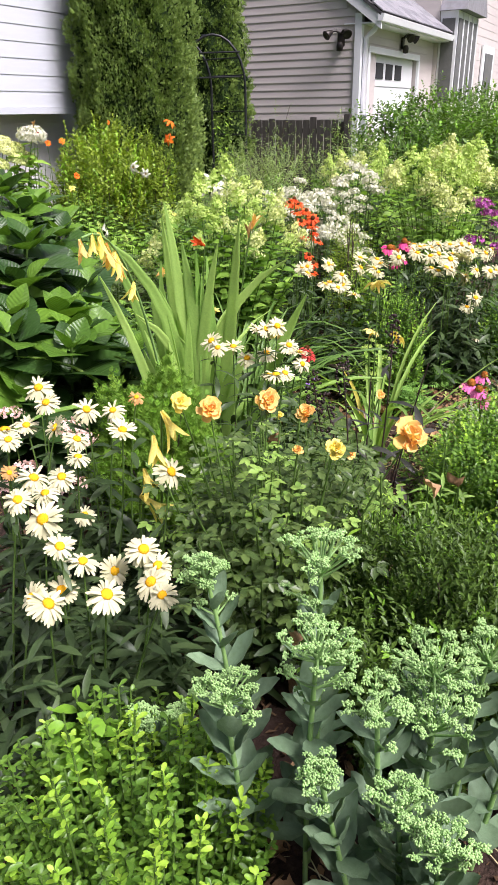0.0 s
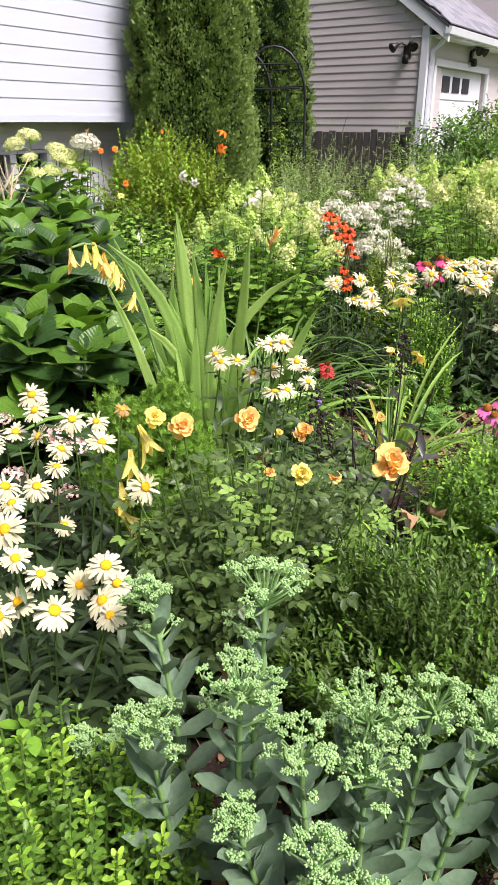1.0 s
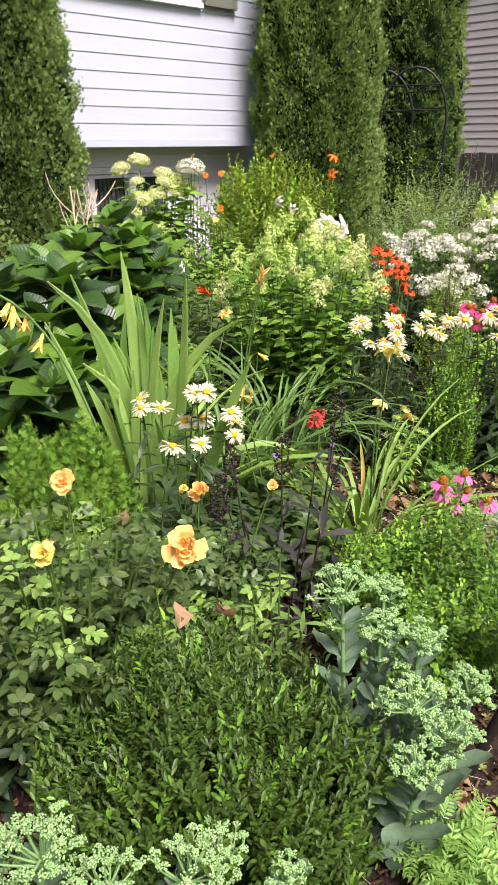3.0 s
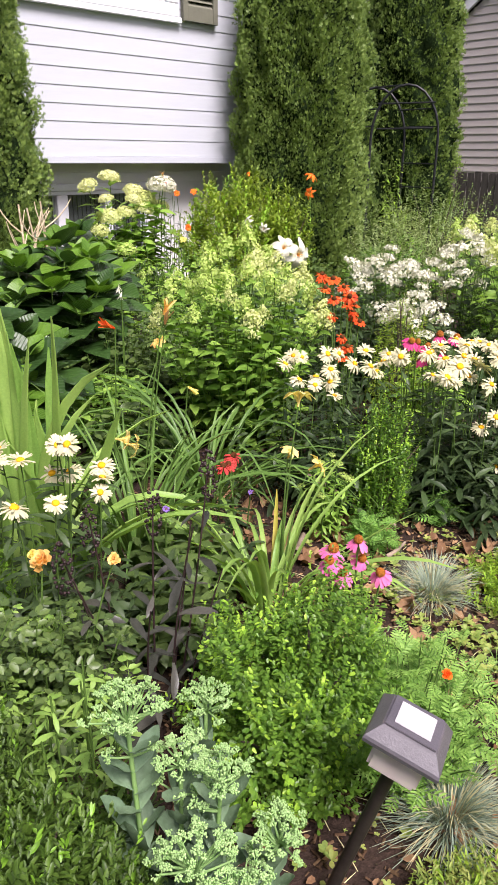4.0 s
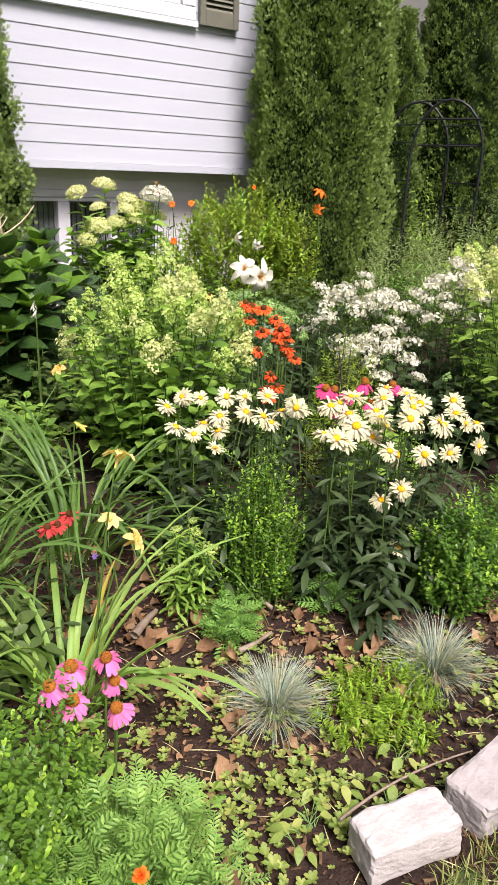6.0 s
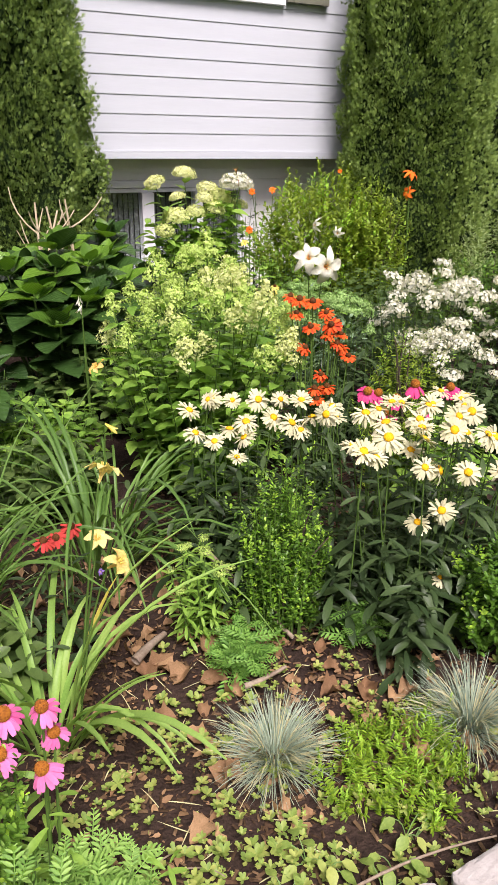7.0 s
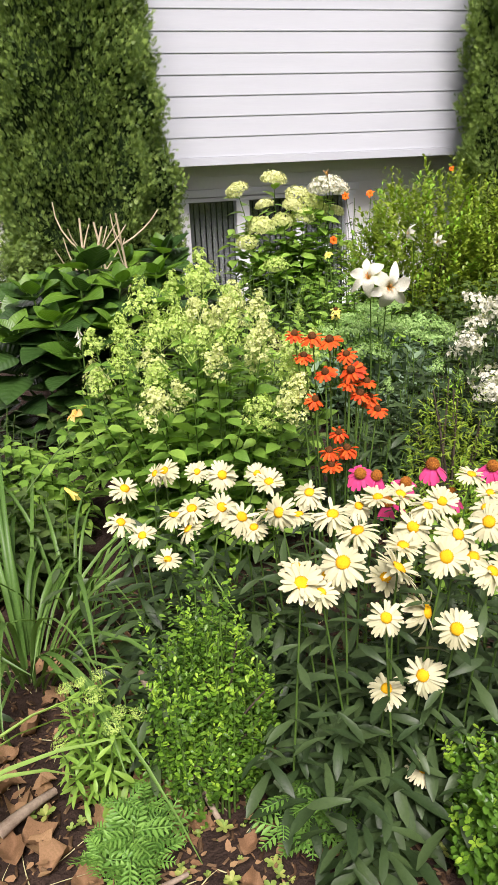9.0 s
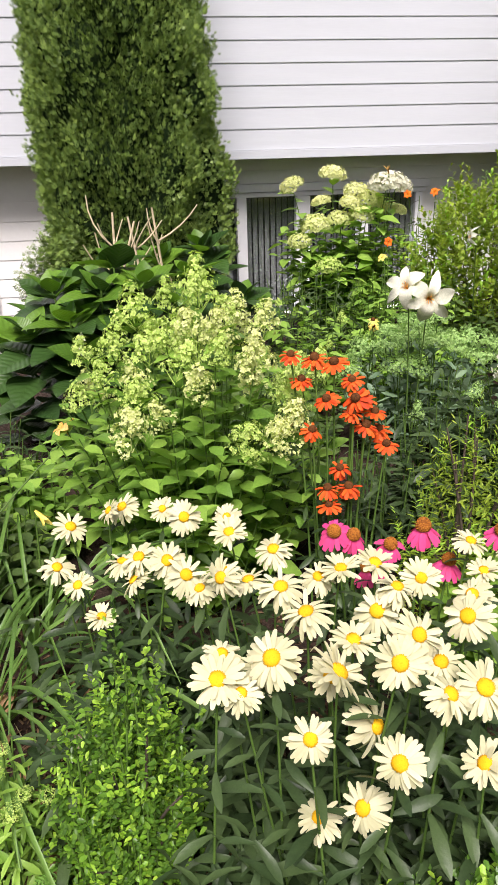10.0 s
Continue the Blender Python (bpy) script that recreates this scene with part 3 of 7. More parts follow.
win = thing("window_1", "low basement window with white frame and grey vertical blinds", "window", kind="structure")
part("window_frame", box(WX0 - 0.03, WX1 + 0.03, LOW_Y - 0.02, LOW_Y + 0.08, WZ1, WZ1 + 0.035, 0.004), M["trim"], win)
part("window_frame", box(WX0 - 0.05, WX1 + 0.05, LOW_Y - 0.045, LOW_Y + 0.06, WZ1 + 0.04, WZ1 + 0.1, 0.004), M["trim"], win, "projecting white head trim")
part("window_sill", box(WX0 - 0.05, WX1 + 0.05, LOW_Y - 0.05, LOW_Y + 0.1, WZ0 - 0.05, WZ0 - 0.002, 0.004), M["trim"], win)
for x0, x1 in ((4.02, 4.09), (4.33, 4.41), (4.82, 4.935), (5.35, 5.43), (5.83, 5.89)):
    part("window_post", box(x0, x1, LOW_Y - 0.03, LOW_Y + 0.08, WZ0 + 0.002, WZ1 - 0.002, 0.004), M["trim"], win)
for x0, x1 in ((4.09, 4.33), (4.41, 4.82), (4.935, 5.35), (5.43, 5.83)):
    pane = part("pane", box(x0 + 0.002, x1 - 0.002, LOW_Y + 0.02, LOW_Y + 0.026, WZ0 + 0.004, WZ1 - 0.004), M["glass"], win)
    pane.visible_shadow = False
    for k in range(int((x1 - x0) / 0.05)):
        part("blind_slat", box(x0 + 0.012 + k * 0.05, x0 + 0.05 + k * 0.05, LOW_Y + 0.075, LOW_Y + 0.079, WZ0 + 0.01, WZ1 - 0.01), M["blind"], win)
part("window_backing", box(WX0, WX1, LOW_Y + 0.25, LOW_Y + 0.27, WZ0 - 0.1, WZ1 + 0.1), M["dark"], win, "dark room behind the blinds")

# upper window and its shutter
up = thing("window_2", "white framed upper window above the siding", "window", kind="structure")
UX1, UZ0 = 6.06, 2.572
part("window_sill", box(3.6, UX1 + 0.03, WALL_Y - 0.062, WALL_Y - 0.026, UZ0 - 0.03, UZ0 + 0.02, 0.005), M["trim"], up)
part("window_frame", box(3.6, UX1, WALL_Y - 0.06, WALL_Y - 0.026, UZ0 + 0.02, UZ0 + 0.13, 0.006), M["trim"], up)
part("window_frame", box(UX1 - 0.13, UX1, WALL_Y - 0.06, WALL_Y - 0.026, UZ0 + 0.134, UZ0 + 1.3, 0.006), M["trim"], up)
for x0, x1 in ((4.95, 5.9), (3.9, 4.86)):
    part("sash_frame", box(x0, x1, WALL_Y - 0.05, WALL_Y - 0.03, UZ0 + 0.135, UZ0 + 0.17, 0.004), M["trim"], up)
    part("sash_frame", box(x0, x0 + 0.04, WALL_Y - 0.05, WALL_Y - 0.03, UZ0 + 0.172, UZ0 + 1.3, 0.004), M["trim"], up)
    part("sash_frame", box(x1 - 0.04, x1, WALL_Y - 0.05, WALL_Y - 0.03, UZ0 + 0.172, UZ0 + 1.3, 0.004), M["trim"], up)
    part("pane", box(x0 + 0.042, x1 - 0.042, WALL_Y - 0.044, WALL_Y - 0.04, UZ0 + 0.172, UZ0 + 1.3), M["glass"], up)
    part("window_backing", box(x0 + 0.042, x1 - 0.042, WALL_Y - 0.034, WALL_Y - 0.030, UZ0 + 0.172, UZ0 + 1.3), M["blind"], up)
part("window_frame", box(4.86, 4.95, WALL_Y - 0.055, WALL_Y - 0.026, UZ0 + 0.134, UZ0 + 1.3, 0.005), M["trim"], up)

sh = thing("window_shutter", "olive green louvred shutter on the white siding", "shutter")
SX0, SX1, SZ0, SZ1 = 6.105, 6.53, 2.57, 3.9
for x0, x1 in ((SX0, SX0 + 0.06), (SX1 - 0.06, SX1)):
    part("stile", box(x0, x1, WALL_Y - 0.07, WALL_Y - 0.026, SZ0, SZ1, 0.004), M["shutter"], sh)
for z0, z1 in ((SZ0, SZ0 + 0.13), (SZ1 - 0.1, SZ1)):
    part("rail", box(SX0 + 0.061, SX1 - 0.061, WALL_Y - 0.068, WALL_Y - 0.028, z0 + 0.001, z1, 0.003), M["shutter"], sh)
shared = None
for k in range(26):
    z = SZ0 + 0.15 + k * 0.042
    if not shared:
        shared = bpy.data.meshes.new("louvre")
        bm = prism([(-0.018, -0.02), (-0.014, -0.024), (0.018, 0.016), (0.014, 0.02)], "x", SX0 + 0.062, SX1 - 0.062)
        bm.to_mesh(shared)
        bm.free()
        shared.materials.append(M["shutter"])
    part("louvre", shared, None, sh, at=pose(0, WALL_Y - 0.045, z))
part("shutter_back", box(SX0 + 0.061, SX1 - 0.061, WALL_Y - 0.027, WALL_Y - 0.025, SZ0 + 0.13, SZ1 - 0.1), M["dark"], sh)

dp = thing("downspout", "white downspout beside the lower wall", "downspout")
part("pipe", box(2.2, 2.29, LOW_Y - 0.1, LOW_Y - 0.02, 0.06, SIDE_Z, 0.012), M["trim"], dp)
part("drain_hose", [tube([(2.245, LOW_Y - 0.06, 0.3), (2.25, LOW_Y - 0.2, 0.1), (2.42, 5.6, 0.09), (2.55, 4.9, 0.09), (2.63, 4.35, 0.09)], 0.055, 0.055, 10)], M["trim"], dp, "white drain hose on the ground")
part("cable", [tube([(2.33, LOW_Y - 0.03, 1.28), (2.34, LOW_Y - 0.03, 0.9), (2.38, LOW_Y - 0.03, 0.5), (2.36, LOW_Y - 0.03, 0.06)], 0.008, 0.008, 6)], M["metal"], dp, "black cable on the wall")

# ---- the neighbour's garage ----
GX, GY0, GY1, RIDGE_Y, EAVE, RIDGE = 14.0, 5.10, 8.9, 7.0, 2.86, 4.2
gar = thing("garage", "tan clapboard garage with white trim and shingled gable roof", "garage")
part("wall_block", prism([(GY0 + 0.03, -0.1), (GY1 - 0.03, -0.1), (GY1 - 0.03, EAVE), (RIDGE_Y, RIDGE - 0.02), (GY0 + 0.03, EAVE)], "x", GX + 0.03, 15.0), M["tan_siding"], gar)
part("wall_block", box(15.0, 18.4, GY0 + 0.35, GY1 - 0.03, -0.1, EAVE), M["tan_siding"], gar)
glap = 0.128
for i in range(33):
    z = i * glap - 0.02
    if z + glap > RIDGE - 0.1:
        break
    cut = max(0.0, (z + glap - EAVE) / (RIDGE - EAVE))
    y0, y1 = GY0 + cut * (RIDGE_Y - GY0), GY1 - cut * (GY1 - RIDGE_Y)
    prof = [(GX + 0.03, 0.0), (GX + 0.012, 0.0), (GX + 0.01, 0.006), (GX + 0.024, glap + 0.01), (GX + 0.03, glap + 0.01)]
    part("siding_board", prism(prof, "y", y0, y1), M["tan_siding"], gar, at=pose(0, 0, z))
part("corner_board", box(GX - 0.02, GX + 0.12, GY0 - 0.03, GY0 + 0.1, -0.1, EAVE - 0.02, 0.006), M["trim"], gar)
part("downspout", [tube([(GX + 0.15, GY0 - 0.32, EAVE - 0.1), (GX + 0.12, GY0 - 0.22, EAVE - 0.28), (GX + 0.1, GY0 - 0.08, EAVE - 0.4), (GX + 0.1, GY0 - 0.07, 0.1)], 0.045, 0.045, 8)], M["trim"], gar)
for ya, za, yb, zb in ((GY0 - 0.4, EAVE - 0.29, RIDGE_Y, RIDGE), (GY1 + 0.4, EAVE - 0.29, RIDGE_Y, RIDGE)):
    part("rake_board", prism([(ya, za), (yb, zb), (yb, zb + 0.2), (ya, za + 0.2)], "x", GX - 0.08, GX - 0.02), M["trim"], gar)
    part("roof_slope", prism([(ya, za + 0.2), (yb, zb + 0.2), (yb, zb + 0.26), (ya, za + 0.26)], "x", GX - 0.1, 19.4), M["asphalt"], gar)
part("gutter", prism([(GY0 - 0.46, EAVE - 0.06), (GY0 - 0.34, EAVE - 0.06), (GY0 - 0.34, EAVE - 0.17), (GY0 - 0.43, EAVE - 0.17)], "x", GX - 0.1, 19.4), M["trim"], gar)
part("soffit", box(GX - 0.02, 19.3, GY0 - 0.34, GY0 + 0.3, EAVE - 0.19, EAVE - 0.17), M["trim"], gar)
shared = None
for r in range(9):
    for k in range(14):
        y = GY0 - 0.42 + r * 0.2
        z = EAVE - 0.02 + (y - GY0 + 0.4) * (RIDGE + 0.26 - EAVE + 0.02) / (RIDGE_Y - GY0 + 0.4)
        ob = part("shingle", shared or box(0, 0.36, 0, 0.24, 0, 0.018), M["shingle"], gar, at=pose(GX - 0.1 + k * 0.37 + (r % 2) * 0.18, y, z + 0.012, 36.5, 0, 0))
        shared = ob.data
# front face with its recessed door
part("front_wall", box(GX + 0.12, 14.5, GY0, GY0 + 0.34, -0.1, EAVE - 0.2), M["tan_siding"], gar)
part("front_wall", box(14.5, 17.7, GY0, GY0 + 0.34, 2.28, EAVE - 0.2), M["tan_siding"], gar)
part("front_wall", box(17.7, 18.9, GY0, GY0 + 0.34, -0.1, EAVE - 0.2), M["tan_siding"], gar)
for z in np.arange(2.4, 2.68, 0.13):
    part("siding_board", lap_board("x", GX + 0.13, 18.4, 0.125, GY0 - 0.002), M["tan_siding"], gar, at=pose(0, 0, float(z)))
part("door_trim", box(14.44, 17.76, GY0 - 0.035, GY0 + 0.02, 2.25, 2.36, 0.006), M["trim"], gar)
part("door_trim", box(14.40, 14.52, GY0 - 0.035, GY0 + 0.02, -0.1, 2.249, 0.006), M["trim"], gar)
part("door_trim", box(17.68, 17.78, GY0 - 0.035, GY0 + 0.02, -0.1, 2.249, 0.006), M["trim"], gar)
door = part("garage_door", box(14.5, 17.7, GY0 + 0.12, GY0 + 0.17, 0.0, 2.28), M["trim"], gar, "white panelled garage door")
for k in range(4):
    part("door_panel", box(14.52, 17.68, GY0 + 0.10, GY0 + 0.118, 0.03 + k * 0.56, 0.56 + k * 0.56, 0.008), M["trim"], door)
for x0 in (14.62, 15.22, 15.82, 16.42):
    part("door_pane", box(x0, x0 + 0.42, GY0 + 0.085, GY0 + 0.098, 1.84, 2.12), M["dark"], door, "dark garage door window")

# main body of that house behind the garage, with a bay window
nb = thing("neighbour_house", "tan neighbour house with white bay window", "house")
part("wall_block", box(18.92, 29.0, 5.02, 24.0, -0.1, 6.0), M["tan_siding"], nb)
for i in range(30):
    part("siding_board", lap_board("x", 18.92, 29.0, 0.2, 5.02), M["tan_siding"], nb, at=pose(0, 0, 0.1 + i * 0.2))
bay = part("bay_window", prism([(18.95, 1.2), (20.9, 1.2), (20.9, 3.3), (18.95, 3.3)], "y", 4.6, 5.0), M["trim"], nb, "white bay window with dark panes")
part("side_pane", box(18.93, 18.948, 4.66, 4.95, 1.4, 3.15), M["blind"], bay)
for x0 in (19.0, 19.48, 19.96, 20.44):
    part("pane", box(x0, x0 + 0.36, 4.575, 4.598, 1.4, 3.15), M["blind"], bay)
    part("mullion", box(x0 + 0.375, x0 + 0.45, 4.565, 4.598, 1.25, 3.28, 0.006), M["trim"], bay)
part("bay_roof", prism([(18.85, 3.302), (21.05, 3.302), (20.8, 3.7), (19.1, 3.7)], "y", 4.4, 5.0), M["shingle"], nb, "grey shingled bay roof")
part("porch_door", box(23.6, 25.2, 4.95, 4.99, 0.1, 2.9), M["trim"], nb)
part("porch_pane", box(23.9, 24.9, 4.925, 4.948, 1.0, 2.7), M["blind"], nb)


def floodlight(at, face, label):
    t = thing("floodlight", label, "outdoor lamp", at, group="garage floodlights", turn=face)
    part("base_plate", box(-0.07, 0.07, -0.03, 0.0, -0.22, 0.0, 0.01), M["bronze"], t)
    part("sensor", [lathe([(0.001, -0.3), (0.055, -0.29), (0.06, -0.2), (0.04, -0.15), (0.001, -0.15)], 10)], M["bronze"], t, at=pose(0, -0.08, 0))
    for s in (-1, 1):
        arm = part("lamp_arm", [tube([(0, -0.03, -0.02), (s * 0.07, -0.1, 0.03), (s * 0.13, -0.14, 0.02)], 0.02, 0.02, 6)], M["bronze"], t)
        part("lamp_head", [lathe([(0.001, 0.0), (0.035, 0.005), (0.05, 0.06), (0.085, 0.14), (0.08, 0.15), (0.045, 0.13), (0.001, 0.12)], 12)], M["bronze"], arm,
             at=pose(s * 0.13, -0.14, 0.02, 120, 0, s * 35))


floodlight((GX - 0.0, 5.45, 2.55), -90, "dark bronze twin floodlight on the tan garage wall")
floodlight((16.4, GY0 - 0.03, 2.62), 0, "dark bronze floodlight above the garage door")

# ---- stockade fence between the plots ----
fence = thing("fence", "weathered dark wooden stockade fence before the garage", "fence")
shared = None
rf = np.random.default_rng(3)
for i in range(44):
    y = 4.55 + i * 0.125
    ob = part("board", shared or box(-0.012, 0.012, 0, 0.112, 0, 1.14, 0.004), M["fence"], fence, at=pose(12.0 + rf.normal(0, 0.004), y, 0.02 + rf.normal(0, 0.012)))
    shared = ob.data
for y in (4.5, 6.3, 8.1):
    p = part("post", box(11.9, 12.0, y - 0.06, y + 0.05, 0, 1.24, 0.01), M["fence"], fence)
for z in (0.25, 0.95):
    part("rail", box(12.014, 12.05, 4.5, 10.0, z, z + 0.08, 0.006), M["fence"], fence)
gate = thing("gate_post", "white post with a black latch beside the fence", "post")
part("post", box(11.9, 11.99, 4.18, 4.27, 0, 1.2, 0.008), M["trim"], gate)
part("latch", box(11.86, 11.9, 4.16, 4.29, 0.86, 0.93, 0.004), M["metal"], gate, "black metal latch")
part("cap", box(11.885, 12.005, 4.165, 4.285, 1.201, 1.235, 0.006), M["trim"], gate)

# ---- metal garden arch ----
arch = thing("garden_arch", "black metal tube garden arch with cross bars", "arch")


def arch_hoop(x0, y0, x1, y1, z_leg, z_top, r=0.017):
    pts = [(x0, y0, 0.0)] + [(x0, y0, z_leg * k / 4) for k in range(1, 5)]
    for k in range(1, 12):
        a = math.pi * k / 12
        u = 0.5 - 0.5 * math.cos(a)
        pts.append((x0 + (x1 - x0) * u, y0 + (y1 - y0) * u, z_leg + (z_top - z_leg) * math.sin(a)))
    pts += [(x1, y1, z_leg * k / 4) for k in range(4, -1, -1)]
    return [tube(pts, r, r, 8)]


AX0, AY0, AX1, AY1, DEEP = 9.47, 5.99, 9.89, 5.23, (0.1, 0.6)
for dx, dy in ((0, 0), DEEP):
    part("hoop", arch_hoop(AX0 + dx, AY0 + dy, AX1 + dx, AY1 + dy, 1.6, 2.24), M["metal"], arch)
for u, z in ((0.12, 1.96), (0.04, 1.75), (0.88, 1.96), (0.96, 1.75), (0, 1.3), (1, 1.3), (0, 1.0), (1, 1.0), (0, 0.7), (1, 0.7), (0, 0.4), (1, 0.4), (0.5, 2.24)):
    x, y = AX0 + (AX1 - AX0) * u, AY0 + (AY1 - AY0) * u
    part("cross_bar", [tube([(x, y, z), (x + DEEP[0], y + DEEP[1], z)], 0.009, 0.009, 6)], M["metal"], arch)
for z in (1.72, 2.02):
    part("cross_bar", [tube([(AX0 + 0.05, AY0 - 0.05, z), (AX1 - 0.05, AY1 + 0.05, z + 0.01)], 0.011, 0.011, 6)], M["metal"], arch)


# ---- kinds of plant ----
def shrub(name, label, category, at, rx, ry, h, template, size, twigs, per, mat, tip=None, seed=1, upright=0.35, group="",
          reach=0.10, tip_share=0.25, spiky=0.0, branches=16, lumpy=0.12, foot=0.0, along=0.35):
    """A leafy bush: twigs end on an uneven egg-shaped outline and carry paired leaves; young leaves at some tips."""
    rng = np.random.default_rng(seed)
    t = thing(name, label, category, at, group)
    d = sphere_dirs(rng, twigs, -0.75)
    ph = rng.uniform(0, 6.28, 3)
    lump = 1 + lumpy * (np.sin(3 * d[:, 0] * 2 + ph[0]) * np.cos(4 * d[:, 1] + ph[1]) + 0.6 * np.sin(7 * d[:, 2] + 5 * d[:, 0] + ph[2]))
    r = np.where(rng.random(twigs) < 0.3, rng.uniform(0.35, 0.8, twigs), rng.uniform(0.84, 1.0, twigs)) * lump
    c = np.array([0, 0, foot + (h - foot) * 0.5])
    end = c + d * r[:, None] * np.array([rx, ry, (h - foot) * 0.5])
    end[:, 2] = np.maximum(end[:, 2], 0.02)
    way = unit(d * np.array([1, 1, 0.7]) * (1 - upright) + np.array([0, 0, upright]) + rng.normal(0, 0.18, (twigs, 3)))
    if spiky:
        end = end + way * (rng.random(twigs) ** 4)[:, None] * spiky
    u = (np.arange(per) + 0.5) / per
    p = end[:, None] - way[:, None] * (reach * (1 - u))[None, :, None]
    a = (np.arange(per)[None] * (np.pi / 2) + (np.arange(per)[None] % 2) * np.pi * 0.5) * 1.0 + rng.uniform(0, 6.28, (twigs, 1)) + rng.normal(0, 0.3, (twigs, per))
    s1 = unit(np.cross(way, np.array([0.13, 0.31, 0.94]) + rng.normal(0, 0.01, 3)))
    s2 = np.cross(way, s1)
    rad = np.cos(a)[..., None] * s1[:, None] + np.sin(a)[..., None] * s2[:, None]
    ld = unit(rad + way[:, None] * (along + 0.9 * u ** 3)[None, :, None] + rng.normal(0, 0.15, p.shape))
    up = way[:, None] * 0.8 + np.array([0, 0, 0.5]) - rad * 0.2 + rng.normal(0, 0.2, p.shape)
    sc = size * (1 - 0.35 * u[None] ** 2) * rng.uniform(0.7, 1.15, (twigs, per))
    young = (rng.random(twigs) < tip_share)[:, None] & (u > 0.5)[None] & (end[:, 2] > h * 0.35)[:, None]
    if tip is None:
        young = np.zeros_like(young)
    stuff(part("foliage", [inst(template, p[~young], ld[~young], up[~young], sc[~young])], mat, t))
    if young.any():
        stuff(part("new_growth", [inst(template, p[young], ld[young], up[young], sc[young])], tip, t, "yellow-green new growth"))
    pick = rng.choice(twigs, min(branches, twigs), replace=False)
    for i in pick:
        b = np.array([rng.normal(0, rx * 0.12), rng.normal(0, ry * 0.12), -0.02])
        e = end[i] - way[i] * 0.02
        part("branch", [tube(bezier(b, (b[0] * 0.5 + e[0] * 0.4, b[1] * 0.5 + e[1] * 0.4, e[2] * 0.6), e, 6), 0.004 + 0.005 * h, 0.002)], M["bark"], t)
    return t


def column_tree(name, label, at, r, h, seed, n, squash=1.0, size=0.075, group="tall arborvitae", taper=0.85, low=0.02, lean=0.0):
    """A columnar evergreen: inner growth coloured near-black for its shade, and thousands of flat sprays in upright
    tufts.
    """
    rng = np.random.default_rng(seed)
    t = thing(name, label, "tree", at, group)
    ph = rng.uniform(0, 6.28, 4)

    def radius(z, a):
        u = np.clip(z / h, 0, 1)
        base = np.minimum(1, 0.80 + u * 1.6) * np.sqrt(np.clip(1 - ((u - 0.25).clip(0) / 0.75) ** 2.2, 0.003, 1)) * (1 - taper * u * 0.3)
        lump = 1 + 0.05 * np.sin(3 * a + ph[0] + z * 1.1) + 0.045 * np.sin(5 * a - z * 2.3 + ph[1]) + 0.04 * np.sin(9 * a + 5 * z + ph[2])
        return r * base * lump

    sides, levels = int(36 + 46 * r), int(h * 28)
    zz = np.concatenate([[low], np.linspace(low + 0.01, h * 0.985, levels), [h * 0.99]])
    aa = np.arange(sides) * 2 * np.pi / sides
    Z, A = np.meshgrid(zz, aa, indexing="ij")
    R = radius(Z, A)
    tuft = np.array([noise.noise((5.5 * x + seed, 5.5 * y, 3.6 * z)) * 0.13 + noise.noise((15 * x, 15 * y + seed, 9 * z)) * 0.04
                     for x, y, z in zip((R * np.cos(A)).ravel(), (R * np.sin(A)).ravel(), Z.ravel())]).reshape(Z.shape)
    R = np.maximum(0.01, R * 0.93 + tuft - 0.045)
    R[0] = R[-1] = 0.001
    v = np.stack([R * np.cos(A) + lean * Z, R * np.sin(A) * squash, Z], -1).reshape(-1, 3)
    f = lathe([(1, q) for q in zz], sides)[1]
    # Solid shell of inner growth, coloured dark to stand for shade in the gaps.
    part("inner_growth", [(v, f)], M["cedar_shade"], t, "inner growth with the shade between sprays in its colour")
    part("trunk", [tube([(0, 0, -0.1), (0.02, 0.01, h * 0.5), (0, 0, h * 0.9)], 0.09, 0.02, 8)], M["bark"], t)
    per = 6
    tufts = n // per
    z0 = low + (h - low) * rng.random(tufts) ** 0.95
    a0 = rng.uniform(0, 6.283, tufts)
    r0 = radius(z0, a0)
    bulge = np.array([noise.noise((5.5 * x + seed, 5.5 * y, 3.6 * z)) * 0.13 + noise.noise((15 * x, 15 * y + seed, 9 * z)) * 0.04
                      for x, y, z in zip(r0 * np.cos(a0), r0 * np.sin(a0), z0)])
    rr = r0 * 0.93 + bulge + rng.uniform(-0.012, 0.02, tufts)
    foot = np.stack([rr * np.cos(a0) + lean * z0, rr * np.sin(a0) * squash, z0], -1)
    out = np.stack([np.cos(a0), np.sin(a0), 0 * a0], -1)
    axis = unit(out * rng.uniform(0.4, 0.85, tufts)[:, None] + [0, 0, 0.95] + rng.normal(0, 0.2, foot.shape))
    big = size * rng.uniform(0.7, 1.3, tufts)
    d = unit(axis[:, None] + rng.normal(0, 0.28, (tufts, per, 3)))
    pos = foot[:, None] + rng.normal(0, 0.02, d.shape) + axis[:, None] * rng.uniform(-0.03, 0.025, (tufts, per, 1))
    upv = np.stack([-np.sin(a0), np.cos(a0), 0 * a0], -1)[:, None] * rng.choice([-1, 1], (tufts, 1, 1)) + out[:, None] * 0.5 + rng.normal(0, 0.55, d.shape)
    s = big[:, None] * rng.uniform(0.65, 1.1, (tufts, per))
    stuff(part("foliage", [inst(FAN, pos.reshape(-1, 3), d.reshape(-1, 3), upv.reshape(-1, 3), s.ravel())], M["cedar"], t))
    return t


def shared_leaf(template, mat):
    me = build("leaf blade", [template])
    me.materials.append(mat)
    return me


